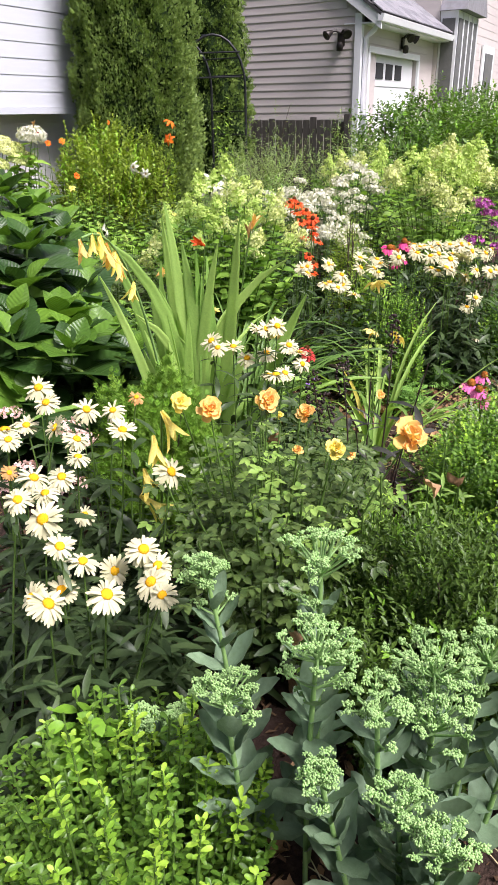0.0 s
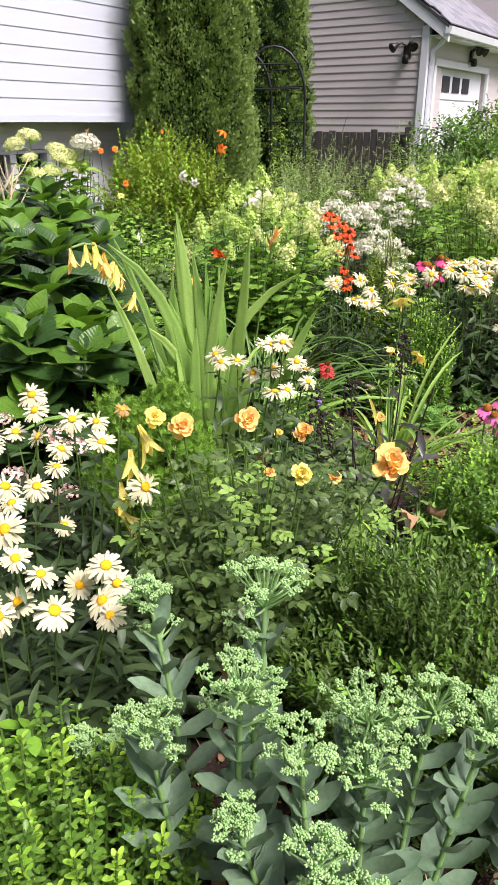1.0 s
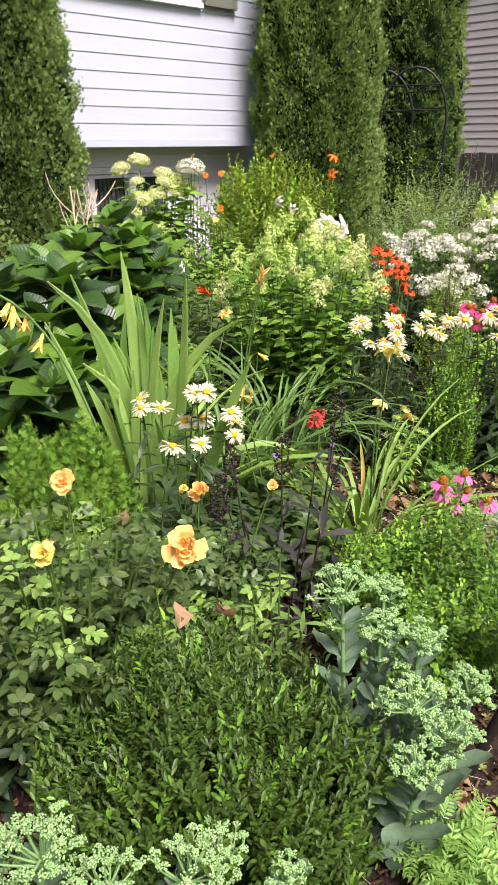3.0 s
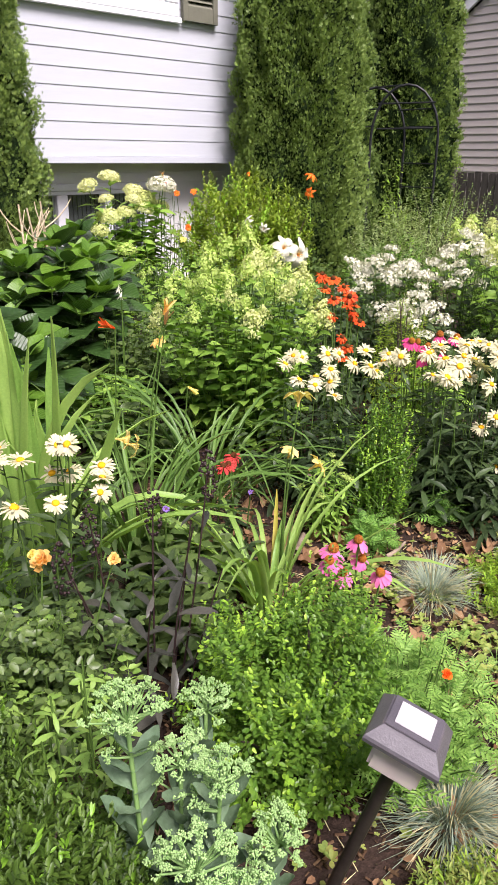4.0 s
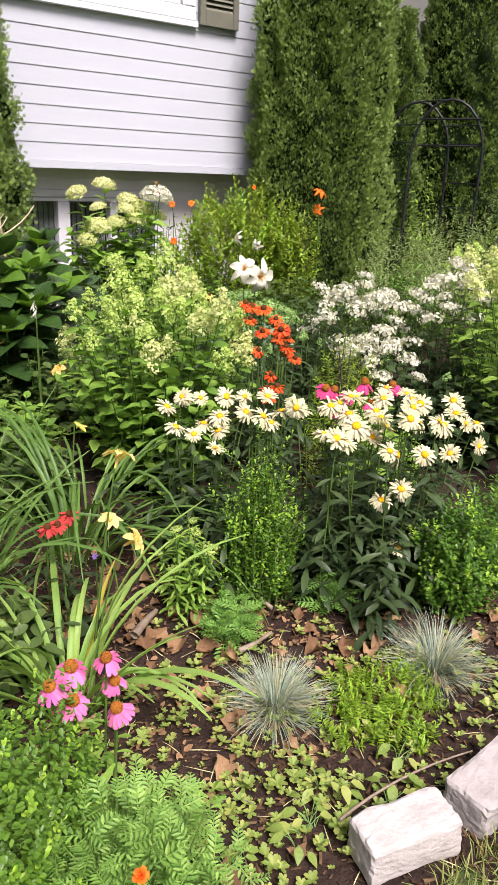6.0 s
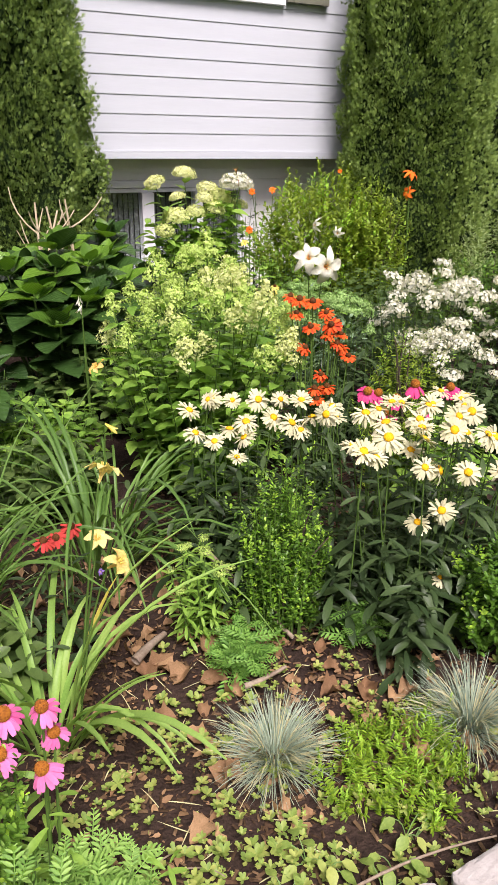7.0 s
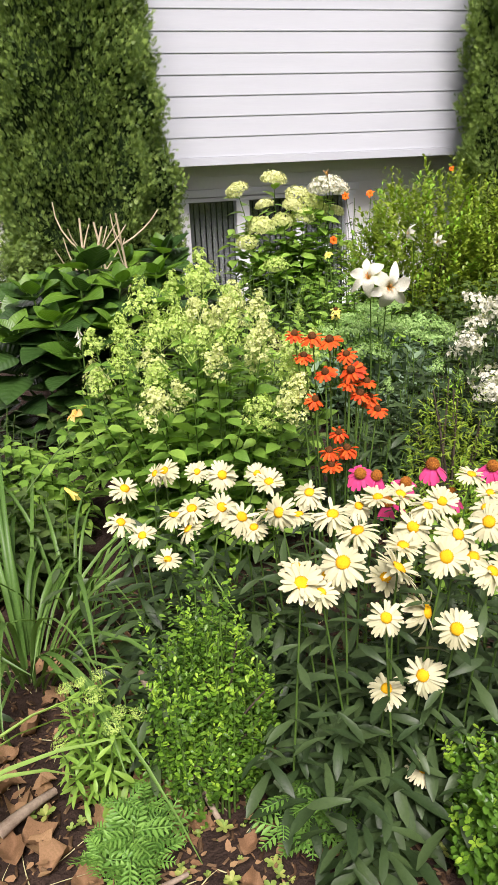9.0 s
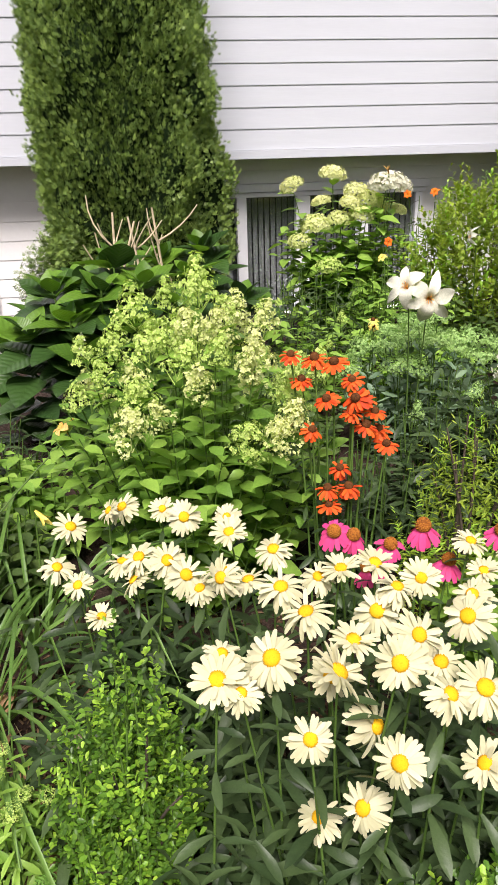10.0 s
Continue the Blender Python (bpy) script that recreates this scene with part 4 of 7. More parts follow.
def place_leaves(parent, name, mesh, pos, d, up, s):
    """One object for each leaf, all on one mesh."""
    d = unit(d)
    side = unit(np.cross(d, up) + 1e-6)
    u2 = np.cross(side, d)
    for q, x, y, z, k in zip(pos, side, d, u2, s):
        m = Matrix(((x[0] * k, y[0] * k, z[0] * k, q[0]), (x[1] * k, y[1] * k, z[1] * k, q[1]), (x[2] * k, y[2] * k, z[2] * k, q[2]), (0, 0, 0, 1)))
        part(name, mesh, None, parent, at=m)


FLESHY = shared_leaf(L_FLESHY, M["sedum"])
MOP, MOP_LIT = shared_leaf(L_BROAD, M["mop"]), shared_leaf(L_BROAD, M["mop_lit"])

# flower meshes shared by all blooms of a kind
BLOOMS = {}


def petals_ring(rng, n, length, width, lift, droop, tip=0.5, notch=0.0, skip=0.0, r0=0.12, jitter=0.12):
    rows = [(0, 0.3 * width), (0.35, 0.9 * width), (0.72, width), (0.93, 0.75 * width), (1.0, tip * width)]
    tm = leaf(rows, 0.18, droop)
    keep = rng.random(n) >= skip
    a = (np.arange(n) + rng.normal(0, 0.12, n)) * 2 * np.pi / n
    a = a[keep]
    e = lift + rng.normal(0, jitter, len(a))
    d = np.stack([np.cos(a) * np.cos(e), np.sin(a) * np.cos(e), np.sin(e)], -1)
    pos = np.stack([np.cos(a), np.sin(a), 0 * a], -1) * r0 * length
    s = length * rng.uniform(0.85, 1.08, len(a))
    return inst(tm, pos, d, np.tile([0, 0, 1.0], (len(a), 1)), s)


def dome(r, h, rng, n=64, grain=0.11):
    """A flower's disc: a dome covered with small knobs."""
    prof = [(r * math.sin(q), h * math.cos(q)) for q in np.linspace(0.02, 1.7, 6)]
    ch = [lathe(prof, 12)]
    k = np.arange(n)
    q = np.arccos(1 - k / n * 1.0)
    a = k * 2.39996
    pos = np.stack([r * np.sin(q) * np.cos(a), r * np.sin(q) * np.sin(a), h * np.cos(q)], -1)
    ch.append(inst(KNOB, pos, pos + [0, 0, r * 0.3], np.tile([0.3, 0.2, 1.0], (n, 1)), np.full(n, r * grain)))
    return ch


def bloom_set(kind, k, make_petals, make_centre):
    rng = np.random.default_rng(abs(sum(map(ord, kind))) + 7)
    BLOOMS[kind] = [(build(kind + " petals", make_petals(rng, i), True), build(kind + " centre", make_centre(rng), True) if make_centre else None) for i in range(k)]


bloom_set("daisy", 6, lambda g, i: [petals_ring(g, 22 + i, 0.031, 0.118, 0.18 - 0.06 * i, 0.10 + 0.09 * i, 0.35, 0, 0.07 * (i % 3), 0.12, 0.2),
                                    petals_ring(g, 14, 0.027, 0.12, 0.2, 0.25, 0.35, 0, 0.25, 0.12, 0.28)], lambda g: dome(0.0102, 0.0055, g))
bloom_set("coneflower", 4, lambda g, i: [petals_ring(g, 15, 0.036, 0.17, -0.35 - 0.16 * i, 0.12, 0.6, 0, 0.04, 0.2)], lambda g: dome(0.0138, 0.018, g, 90, 0.15))
bloom_set("orange coneflower", 4, lambda g, i: [petals_ring(g, 14, 0.032, 0.19, -0.15 - 0.15 * i, 0.15, 0.6, 0, 0.04, 0.2), petals_ring(g, 8, 0.026, 0.17, 0.1, 0.2, 0.5, 0, 0.3, 0.25)],
          lambda g: dome(0.0115, 0.014, g, 70, 0.15))


def rose_petals(g, i):
    ch = []
    tm = leaf([(0, 0.14), (0.3, 0.34), (0.62, 0.44), (0.88, 0.36), (1, 0.22)], 0.45, -0.2, 0.4)
    for ring, (n, e, ln) in enumerate(((7, 0.1, 1.0), (7, 0.4, 0.92), (6, 0.72, 0.8), (5, 1.05, 0.65))):
        a = np.arange(n) * 2 * np.pi / n + ring * 0.7 + g.normal(0, 0.15, n)
        ee = e + g.normal(0, 0.34, n) + 0.06 * i
        d = np.stack([np.cos(a) * np.cos(ee), np.sin(a) * np.cos(ee), np.sin(ee)], -1)
        ch.append(inst(tm, d * 0.003, d, np.stack([-np.cos(a), -np.sin(a), 0 * a + 0.6], -1), 0.038 * ln * g.uniform(0.85, 1.1, n)))
    return ch


bloom_set("rose", 4, rose_petals, None)


def trumpet(g, reach, back, wide=0.52, ruffle=0.05):
    """Six broad petals that form a tube and then flare; reach: the mouth's radius, back: how far the tips bend back."""
    ch = []
    u = np.array([0, 0.25, 0.45, 0.62, 0.76, 0.88, 0.96, 1.0])
    r = 0.035 + reach * (0.10 * u + 0.9 * np.clip((u - 0.3) / 0.7, 0, 1) ** 1.7)
    z = 0.8 * np.sin(np.minimum(1.0, u * 1.15) * 1.57) - back * np.clip((u - 0.55) / 0.45, 0, 1) ** 2
    half = wide * np.array([0.55, 0.62, 0.72, 0.80, 0.76, 0.56, 0.3, 0.04]) * np.array([0.06, 0.12, 0.22, 0.34, 0.42, 0.44, 0.42, 0.4]) * 1.5
    for k in range(6):
        a = k * np.pi / 3 + g.normal(0, 0.08)
        inner = 0.96 if k % 2 else 1.04
        w, q = half * (1.12 if k % 2 else 0.8), g.uniform(0.88, 1.1)
        sag = g.normal(0, 0.06)
        v = []
        for i in range(len(u)):
            for s in (-1, -0.5, 0, 0.5, 1):
                x = r[i] * q * inner
                y = s * w[i]
                zz = z[i] + sag * u[i] ** 2 + ruffle * u[i] * abs(s) * math.sin(9 * u[i] + 3 * s + k * 2.1) + 0.12 * s * s * w[i]
                v.append((x * math.cos(a) - y * math.sin(a), x * math.sin(a) + y * math.cos(a), zz))
        f = [(i * 5 + j, i * 5 + j + 1, i * 5 + j + 6, i * 5 + j + 5) for i in range(len(u) - 1) for j in range(4)]
        ch.append((np.array(v), np.array(f)))
    return ch


def shut_petals(g, i):
    tm = leaf([(0, 0.05), (0.3, 0.11), (0.65, 0.12), (0.9, 0.08), (1, 0.03)], 0.5, 0.25, 0.1)
    a = np.arange(5) * 2 * np.pi / 5 + g.normal(0, 0.2, 5)
    ee = 1.46 + g.normal(0, 0.09, 5)
    d = np.stack([np.cos(a) * np.cos(ee), np.sin(a) * np.cos(ee), np.sin(ee)], -1)
    return [inst(tm, d * 0.004, d, np.stack([-np.cos(a), -np.sin(a), 0 * a + 0.4], -1), g.uniform(0.8, 1.1, 5))]


bloom_set("wilted", 3, shut_petals, None)
STAMENS = lambda g: [tube(bezier((0, 0, 0), (0.03 * math.cos(k), 0.03 * math.sin(k), 0.35), (0.14 * math.cos(k), 0.14 * math.sin(k), 0.85), 5), 0.012, 0.02, 4) for k in range(6)]
bloom_set("lily", 4, lambda g, i: trumpet(g, 0.55 + 0.08 * i, 0.1 + 0.08 * i), STAMENS)
bloom_set("oriental", 3, lambda g, i: trumpet(g, 0.95, 0.6 + 0.12 * i, 0.56, 0.09), STAMENS)


def star_floret(g, n):
    a = np.arange(n) * 2 * np.pi / n
    d = np.stack([np.cos(a), np.sin(a), 0 * a + 0.12], -1)
    return inst(PETAL4, d * 0.05, d, np.tile([0, 0, 1.0], (n, 1)), np.ones(n))


FLORET4, FLORET5 = star_floret(None, 4), star_floret(None, 5)


def cluster(g, n, rx, h, size, floret, cone=0.0, loose=(0.6, 1.2)):
    """A head of many small florets: a dome, or a cone when cone is near 1."""
    d = sphere_dirs(g, n, -0.35)
    p = d * np.array([rx, rx, h])
    if cone:
        z = g.random(n)
        a = g.uniform(0, 6.283, n)
        rr = rx * (1 - z * 0.85) * g.uniform(0.7, 1.05, n)
        p2 = np.stack([rr * np.cos(a), rr * np.sin(a), z * h * 2 - h * 0.5], -1)
        p = p * (1 - cone) + p2 * cone
        d = unit(np.stack([np.cos(a), np.sin(a), 0.4 + 0 * a], -1))
    p = p * g.uniform(*loose, n)[:, None] + g.normal(0, rx * 0.1 * (loose[1] - loose[0]), p.shape)
    nrm = unit(d + g.normal(0, 0.3, p.shape))
    ref = np.cross(nrm, g.normal(0, 1, p.shape))
    return [inst(floret, p, ref, nrm, size * g.uniform(0.7, 1.2, n))]


def panicle(g, twigs=13, per=19, r=0.048, h=0.10):
    """A loose cone of side twigs, each with a lacy tuft of florets and buds."""
    z = (np.arange(twigs) + g.random(twigs)) / twigs
    a = np.arange(twigs) * 2.4 + g.normal(0, 0.4, twigs)
    rr = r * (1 - z) ** 0.7 * g.uniform(0.7, 1.25, twigs)
    c = np.stack([rr * np.cos(a), rr * np.sin(a), z * h - 0.03 + g.normal(0, 0.008, twigs)], -1)
    d = sphere_dirs(g, twigs * per, -0.4).reshape(twigs, per, 3)
    p = c[:, None] + d * (0.018 + 0.012 * (1 - z))[:, None, None] * g.uniform(0.5, 1.15, (twigs, per, 1))
    nrm = unit(d + np.stack([np.cos(a), np.sin(a), 0.6 + 0 * a], -1)[:, None] * 0.5 + g.normal(0, 0.3, d.shape)).reshape(-1, 3)
    s = np.where(g.random(twigs * per) < 0.4, 0.0088, 0.0055) * g.uniform(0.8, 1.2, twigs * per)
    ch = [inst(FLORET4, p.reshape(-1, 3), np.cross(nrm, g.normal(0, 1, nrm.shape)), nrm, s)]
    return ch + [tube([(0, 0, q[2] - 0.035), tuple(q)], 0.0016, 0.0008, 3) for q in c] + [tube([(0, 0, -0.05), (0, 0, h - 0.04)], 0.002, 0.001, 3)]


BLOOMS["panicle"] = [(build("panicle florets", panicle(np.random.default_rng(300 + k)), False), None) for k in range(7)]
for kind, count, spec in (("mophead", 4, (420, 0.085, 0.055, 0.0105, FLORET4, 0.0, (0.78, 1.08))),
                          ("phlox", 5, (66, 0.07, 0.03, 0.0125, FLORET5, 0.0)), ("flathead", 3, (230, 0.085, 0.018, 0.0085, FLORET4, 0.0))):
    rg = np.random.default_rng(len(kind) * 13)
    BLOOMS[kind] = [(build(kind + " florets", cluster(rg, *spec), False), None) for _ in range(count)]


def coloured(kind, mat):
    """The meshes of a bloom in one petal colour."""
    key = (kind, mat)
    if key not in BLOOMS:
        out = []
        for me, centre in BLOOMS[kind]:
            c = me.copy()
            c.materials.append(M[mat])
            out.append((c, centre))
        BLOOMS[key] = out
    return BLOOMS[key]


def bloom(parent, name, kind, mat, centre_mat, place, normal, scale, rng, label="", centre_name="disc"):
    pair = coloured(kind, mat)
    me, centre = pair[int(rng.integers(len(pair)))]
    q = Vector(normal).to_track_quat("Z", "Y").to_matrix().to_4x4()
    m = Matrix.Translation(place) @ q @ pose(0, 0, 0, 0, 0, float(rng.uniform(0, 360))) @ Matrix.Diagonal((scale, scale, scale, 1))
    ob = part(name, me, None, parent, label, at=m)
    if centre is not None and centre_mat:
        if not centre.materials:
            centre.materials.append(M[centre_mat])
        part(centre_name, centre, None, ob, at=pose(0, 0, 0.002 if kind not in ("lily", "oriental") else 0.0))
    return ob


def stalk(rng, a, b, bow=0.05):
    a, b = np.asarray(a, float), np.asarray(b, float)
    m = (a + b) / 2 + rng.normal(0, bow, 3) * np.linalg.norm(b - a)
    m[:2] = m[:2] * 0.6 + a[:2] * 0.2 + b[:2] * 0.2
    m[2] = a[2] + (b[2] - a[2]) * 0.6
    return bezier(a, m, b, 7)


def leafy_stalks(rng, lines, template, size, per, droop=0.2, low=0.0, high=0.9, big_low=0.6, rise=0.0):
    """Leaves set in a spiral along each line."""
    pos, d, up, sc = [], [], [], []
    for line in lines:
        n = per
        u = low + (high - low) * (np.arange(n) + rng.random(n)) / n
        i = np.minimum((u * (len(line) - 1)).astype(int), len(line) - 2)
        w = u * (len(line) - 1) - i
        p = line[i] * (1 - w)[:, None] + line[i + 1] * w[:, None]
        a = np.arange(n) * 2.4 + rng.uniform(0, 6.28)
        e = rng.uniform(-0.15, 0.7, n) - droop * (1 - u) + rise
        pos.append(p)
        d.append(np.stack([np.cos(a) * np.cos(e), np.sin(a) * np.cos(e), np.sin(e)], -1))
        up.append(np.tile([0, 0, 1.0], (n, 1)) + rng.normal(0, 0.25, (n, 3)))
        sc.append(size * (1 - big_low * u) * rng.uniform(0.75, 1.25, n))
    return inst(template, np.concatenate(pos), np.concatenate(d), np.concatenate(up), np.concatenate(sc))


def daisies(label, heads, spread, seed, extra, group="daisy clumps", leaf_size=0.118, faces=(-0.1, -0.4, 1.0), size=1.15, wilt=0.03, per=15):
    """A clump of ox-eye daisies: stalks from the ground, dull lance leaves, a bloom on each stalk."""
    rng = np.random.default_rng(seed)
    hx = np.array(heads)
    base = hx[:, :2].mean(0)
    t = thing("daisy_plant", label, "flowers", (float(base[0]), float(base[1])), group)
    lines = []
    for x, y, z in heads:
        hd = local(t, x, y, z)
        foot = np.array([hd[0] * 0.75 + rng.normal(0, 0.04), hd[1] * 0.75 + 0.05 + rng.normal(0, 0.04), 0.0])
        ln = stalk(rng, foot, hd, 0.04)
        lines.append(ln)
        part("stalk", [tube(ln, 0.003, 0.002)], M["stem"], t)
        nrm = np.array(faces) + rng.normal(0, 0.35, 3)
        gone = rng.random() < wilt
        bloom(t, "flower", "daisy", "brown" if gone else "daisy", "disc" if not gone else "cone", hd, nrm, float(size * rng.uniform(0.8, 1.12) * (0.7 if gone else 1)), rng,
              "withered brown daisy" if gone else "")
    for _ in range(extra):
        f = np.array([rng.uniform(-1, 1) * spread[0], rng.uniform(-1, 1) * spread[1], 0.0])
        lines.append(stalk(rng, f, f + [rng.normal(0, 0.06), rng.normal(0, 0.06), rng.uniform(0.22, 0.42)], 0.05))
    stuff(part("foliage", [leafy_stalks(rng, lines, L_LANCE, leaf_size, per, 0.45, 0.0, 0.93)], M["daisy_leaf"], t))
    return t


def sedum(label, stems, seed, at, group="tall sedums", leaf_size=0.086, pairs=10):
    """A tall stonecrop: thick stems, pairs of broad fleshy leaves, branched heads of bud clusters. stems: (x, y, z, head radius)."""
    rng = np.random.default_rng(seed)
    t = thing("sedum_plant", label, "plant", at, group)
    for x, y, z, hr in stems:
        top = local(t, x, y, z - hr * 0.5)
        foot = np.array([top[0] * 0.6, top[1] * 0.6, 0.0])
        ln = stalk(rng, foot, top, 0.03)
        st = part("stem", [tube(ln, 0.0052, 0.0038, 6)], M["stem_pale"], t)
        k = pairs * 2
        level = np.repeat(np.arange(pairs), 2)
        u = 0.16 + 0.76 * (level + 0.25 * rng.random(k)) / pairs
        i = np.minimum((u * 6).astype(int), 5)
        w = u * 6 - i
        p = ln[i] * (1 - w)[:, None] + ln[i + 1] * w[:, None]
        a = level * 1.5 + np.tile([0, np.pi], pairs) + rng.uniform(0, 6) + rng.normal(0, 0.3, k)
        e = 0.3 + 0.45 * u + rng.normal(0, 0.22, k)
        d = np.stack([np.cos(a) * np.cos(e), np.sin(a) * np.cos(e), np.sin(e)], -1)
        upv = np.stack([-np.cos(a), -np.sin(a), 0 * a + 0.9], -1)
        place_leaves(st, "leaf", FLESHY, p, d, upv, leaf_size * (1.12 - 0.75 * np.abs(u - 0.42)) * rng.uniform(0.82, 1.15, k))
        if hr <= 0:
            continue
        twigs, pos, size = [], [], []
        m = int(8 + 210 * hr)

        def bud_tuft(b, e2):
            twigs.append(tube(bezier(b, b * 0.55 + e2 * 0.45 + [0, 0, -0.004], e2, 5), 0.0026, 0.0015, 5))
            for q in sphere_dirs(rng, 3, -0.2):
                c = e2 + q * [0.011, 0.011, 0.006] + [0, 0, 0.003]
                twigs.append(tube([e2 - [0, 0, 0.006], c], 0.0013, 0.001, 4))
                n = int(rng.integers(16, 23))
                pos.append(c + sphere_dirs(rng, n, -0.1) * [0.0065, 0.0065, 0.0042] * rng.uniform(0.5, 1.1, (n, 1)))
                size.append(rng.uniform(0.0013, 0.0024, n))

        for j in range(m):
            aa, rr = j * 2.4 + rng.normal(0, 0.3), hr * math.sqrt((j + 0.5) / m) * rng.uniform(0.9, 1.12)
            e2 = top + [rr * math.cos(aa), rr * math.sin(aa), hr * (0.62 - 0.5 * (rr / hr) ** 2) + rng.normal(0, 0.007)]
            bud_tuft(top - [0, 0, hr * (0.1 + 0.45 * rng.random())], e2)
        for lv in range(2):
            c = ln[5] * (0.75 - 0.45 * lv) + ln[6] * (0.25 + 0.45 * lv) if lv else ln[5]
            for j in range(int(rng.integers(2, 5))):
                aa = rng.uniform(0, 6.28)
                bud_tuft(c, c + [math.cos(aa) * hr * 0.8, math.sin(aa) * hr * 0.8, hr * 0.55])
        pos, size = np.concatenate(pos), np.concatenate(size)
        hd = part("flower_head", twigs, M["sedum_twig"], st, "branched head of pale green buds")
        stuff(hd)
        me = build("buds", [inst(OCTA, pos, unit(rng.normal(0, 0.6, pos.shape) + [0, 0, 1.0]), rng.normal(0, 1, pos.shape), np.stack([size, size * 1.35, size], -1))])
        me.materials.append(M["sedum_head"])
        stuff(part("inflorescence", me, None, st))
    return t


def strap_clump(name, label, at, n, length, width, seed, mat, e0=(55, 88), e1=(-50, 40), category="plant", group="", spread=0.06, fold=0.3, segs=8, yellow=0.04, blunt=0.6):
    rng = np.random.default_rng(seed)
    t = thing(name, label, category, at, group)
    az = rng.uniform(0, 6.283, n)
    r = spread * np.sqrt(rng.random(n))
    base = np.stack([r * np.cos(az), r * np.sin(az), np.zeros(n)], -1)
    a = rng.uniform(*e0, n)
    b = rng.uniform(*e1, n)
    ln = length * rng.uniform(0.5, 1.18, n)
    w = width * rng.uniform(0.7, 1.15, n)
    old = rng.random(n) < yellow
    if n <= 80:
        for i in range(n):
            j = slice(i, i + 1)
            part("leaf", [blades(rng, base[j], az[j], a[j], b[j], ln[j], w[j], segs, fold, blunt)], M["yellow_leaf"] if old[i] else mat, t, "yellowed old leaf" if old[i] else "")
        return t
    stuff(part("leaves", [blades(rng, base[~old], az[~old], a[~old], b[~old], ln[~old], w[~old], segs, fold, blunt)], mat, t))
    if old.any():
        stuff(part("old_growth", [blades(rng, base[old], az[old], a[old], b[old] - 20, ln[old], w[old], segs, fold, blunt)], M["yellow_leaf"], t, "yellowed old leaves"))
    return t


def flower_stem(parent, foot, top, rng, r=0.004, mat="stem"):
    ln = stalk(rng, foot, top, 0.03)
    part("flower_stem", [tube(ln, r, r * 0.6)], M[mat], parent)
    return ln


# ---- planting: evergreens and back of the bed ----
column_tree("arborvitae", "tall clipped dark green arborvitae beside the lower window", (3.53, 5.0), 0.57, 4.6, 11, 120000, 0.95, 0.038, taper=0.3, lean=-0.03)
column_tree("arborvitae", "tall dense arborvitae at the corner of the white house", (7.2, 5.12), 0.80, 4.8, 12, 120000, 0.8, 0.041)
column_tree("arborvitae", "tall arborvitae behind the metal arch", (11.7, 7.1), 0.95, 5.4, 13, 60000, 1.0, 0.05)
column_tree("arborvitae", "slim arborvitae between two larger ones", (10.1, 6.9), 0.42, 3.3, 14, 20000, 1.0, 0.05)
shrub("arborvitae_offshoot", "low tufts at the foot of the arborvitae", "shrub", (3.1, 4.62), 0.32, 0.28, 1.0, FAN, 0.045, 1300, 7, M["cedar"], None, 15, 0.5, reach=0.09)

for k, (x, y, rx, ry, h) in enumerate(((10.6, 3.3, 0.8, 0.6, 1.45), (12.0, 3.2, 0.9, 0.7, 1.6), (13.4, 2.9, 1.0, 0.8, 1.7), (15.0, 2.9, 1.0, 0.8, 1.75), (11.4, 2.2, 0.9, 0.7, 1.35), (13.2, 1.6, 1.0, 0.8, 1.5))):
    shrub("hedge_shrub", "leafy green hedge shrub before the garage", "shrub", (x, y), rx, ry, h, L_SMALL, 0.09, 400, 9, M["hedge"], M["bright"], 40 + k, 0.5,
          "hedge shrubs", 0.3, 0.4, 0.2)

shrub("golden_shrub", "golden green twiggy shrub under the white siding", "shrub", (5.82, 4.6), 0.56, 0.42, 1.2, L_ROUND, 0.046, 900, 14, M["spirea"], M["box_tip"], 21, 0.75, "", 0.22, 0.25, 0.2, along=0.6)
shrub("golden_shrub", "golden green twiggy shrub before the arborvitae", "shrub", (6.22, 4.35), 0.26, 0.26, 1.12, L_ROUND, 0.042, 420, 13, M["spirea"], M["box_tip"], 22, 0.7, "", 0.25, 0.18, 0.14)
shrub("grey_shrub", "grey green small leaved shrub", "shrub", (7.2, 3.75), 0.6, 0.5, 0.95, L_NARROW, 0.04, 520, 12, M["willow"], None, 23, 0.6, "", 0.25, 0.2, 0.2)
shrub("willow_shrub", "arching grey green willow shrub near the arch", "shrub", (8.6, 4.3), 0.75, 0.6, 1.05, L_NARROW, 0.06, 300, 13, M["willow"], M["box_tip"], 24, 0.7, "", 0.35, 0.15, 0.45)
shrub("willow_shrub", "loose willow shrub in front of the fence", "shrub", (9.8, 3.6), 0.8, 0.6, 1.05, L_NARROW, 0.075, 300, 13, M["willow"], M["hedge"], 25, 0.7, "", 0.35, 0.25, 0.35)
shrub("green_filler_shrub", "dense green shrub in the back of the bed", "shrub", (6.4, 3.2), 0.55, 0.45, 0.72, L_SMALL, 0.045, 420, 10, M["hedge"], M["bright"], 26, 0.5, "", 0.2, 0.3)
shrub("green_filler_shrub", "dense green shrub in the back of the bed", "shrub", (7.6, 2.7), 0.7, 0.6, 0.8, L_SMALL, 0.05, 520, 10, M["hedge"], M["bright"], 27, 0.5, "", 0.2, 0.3)


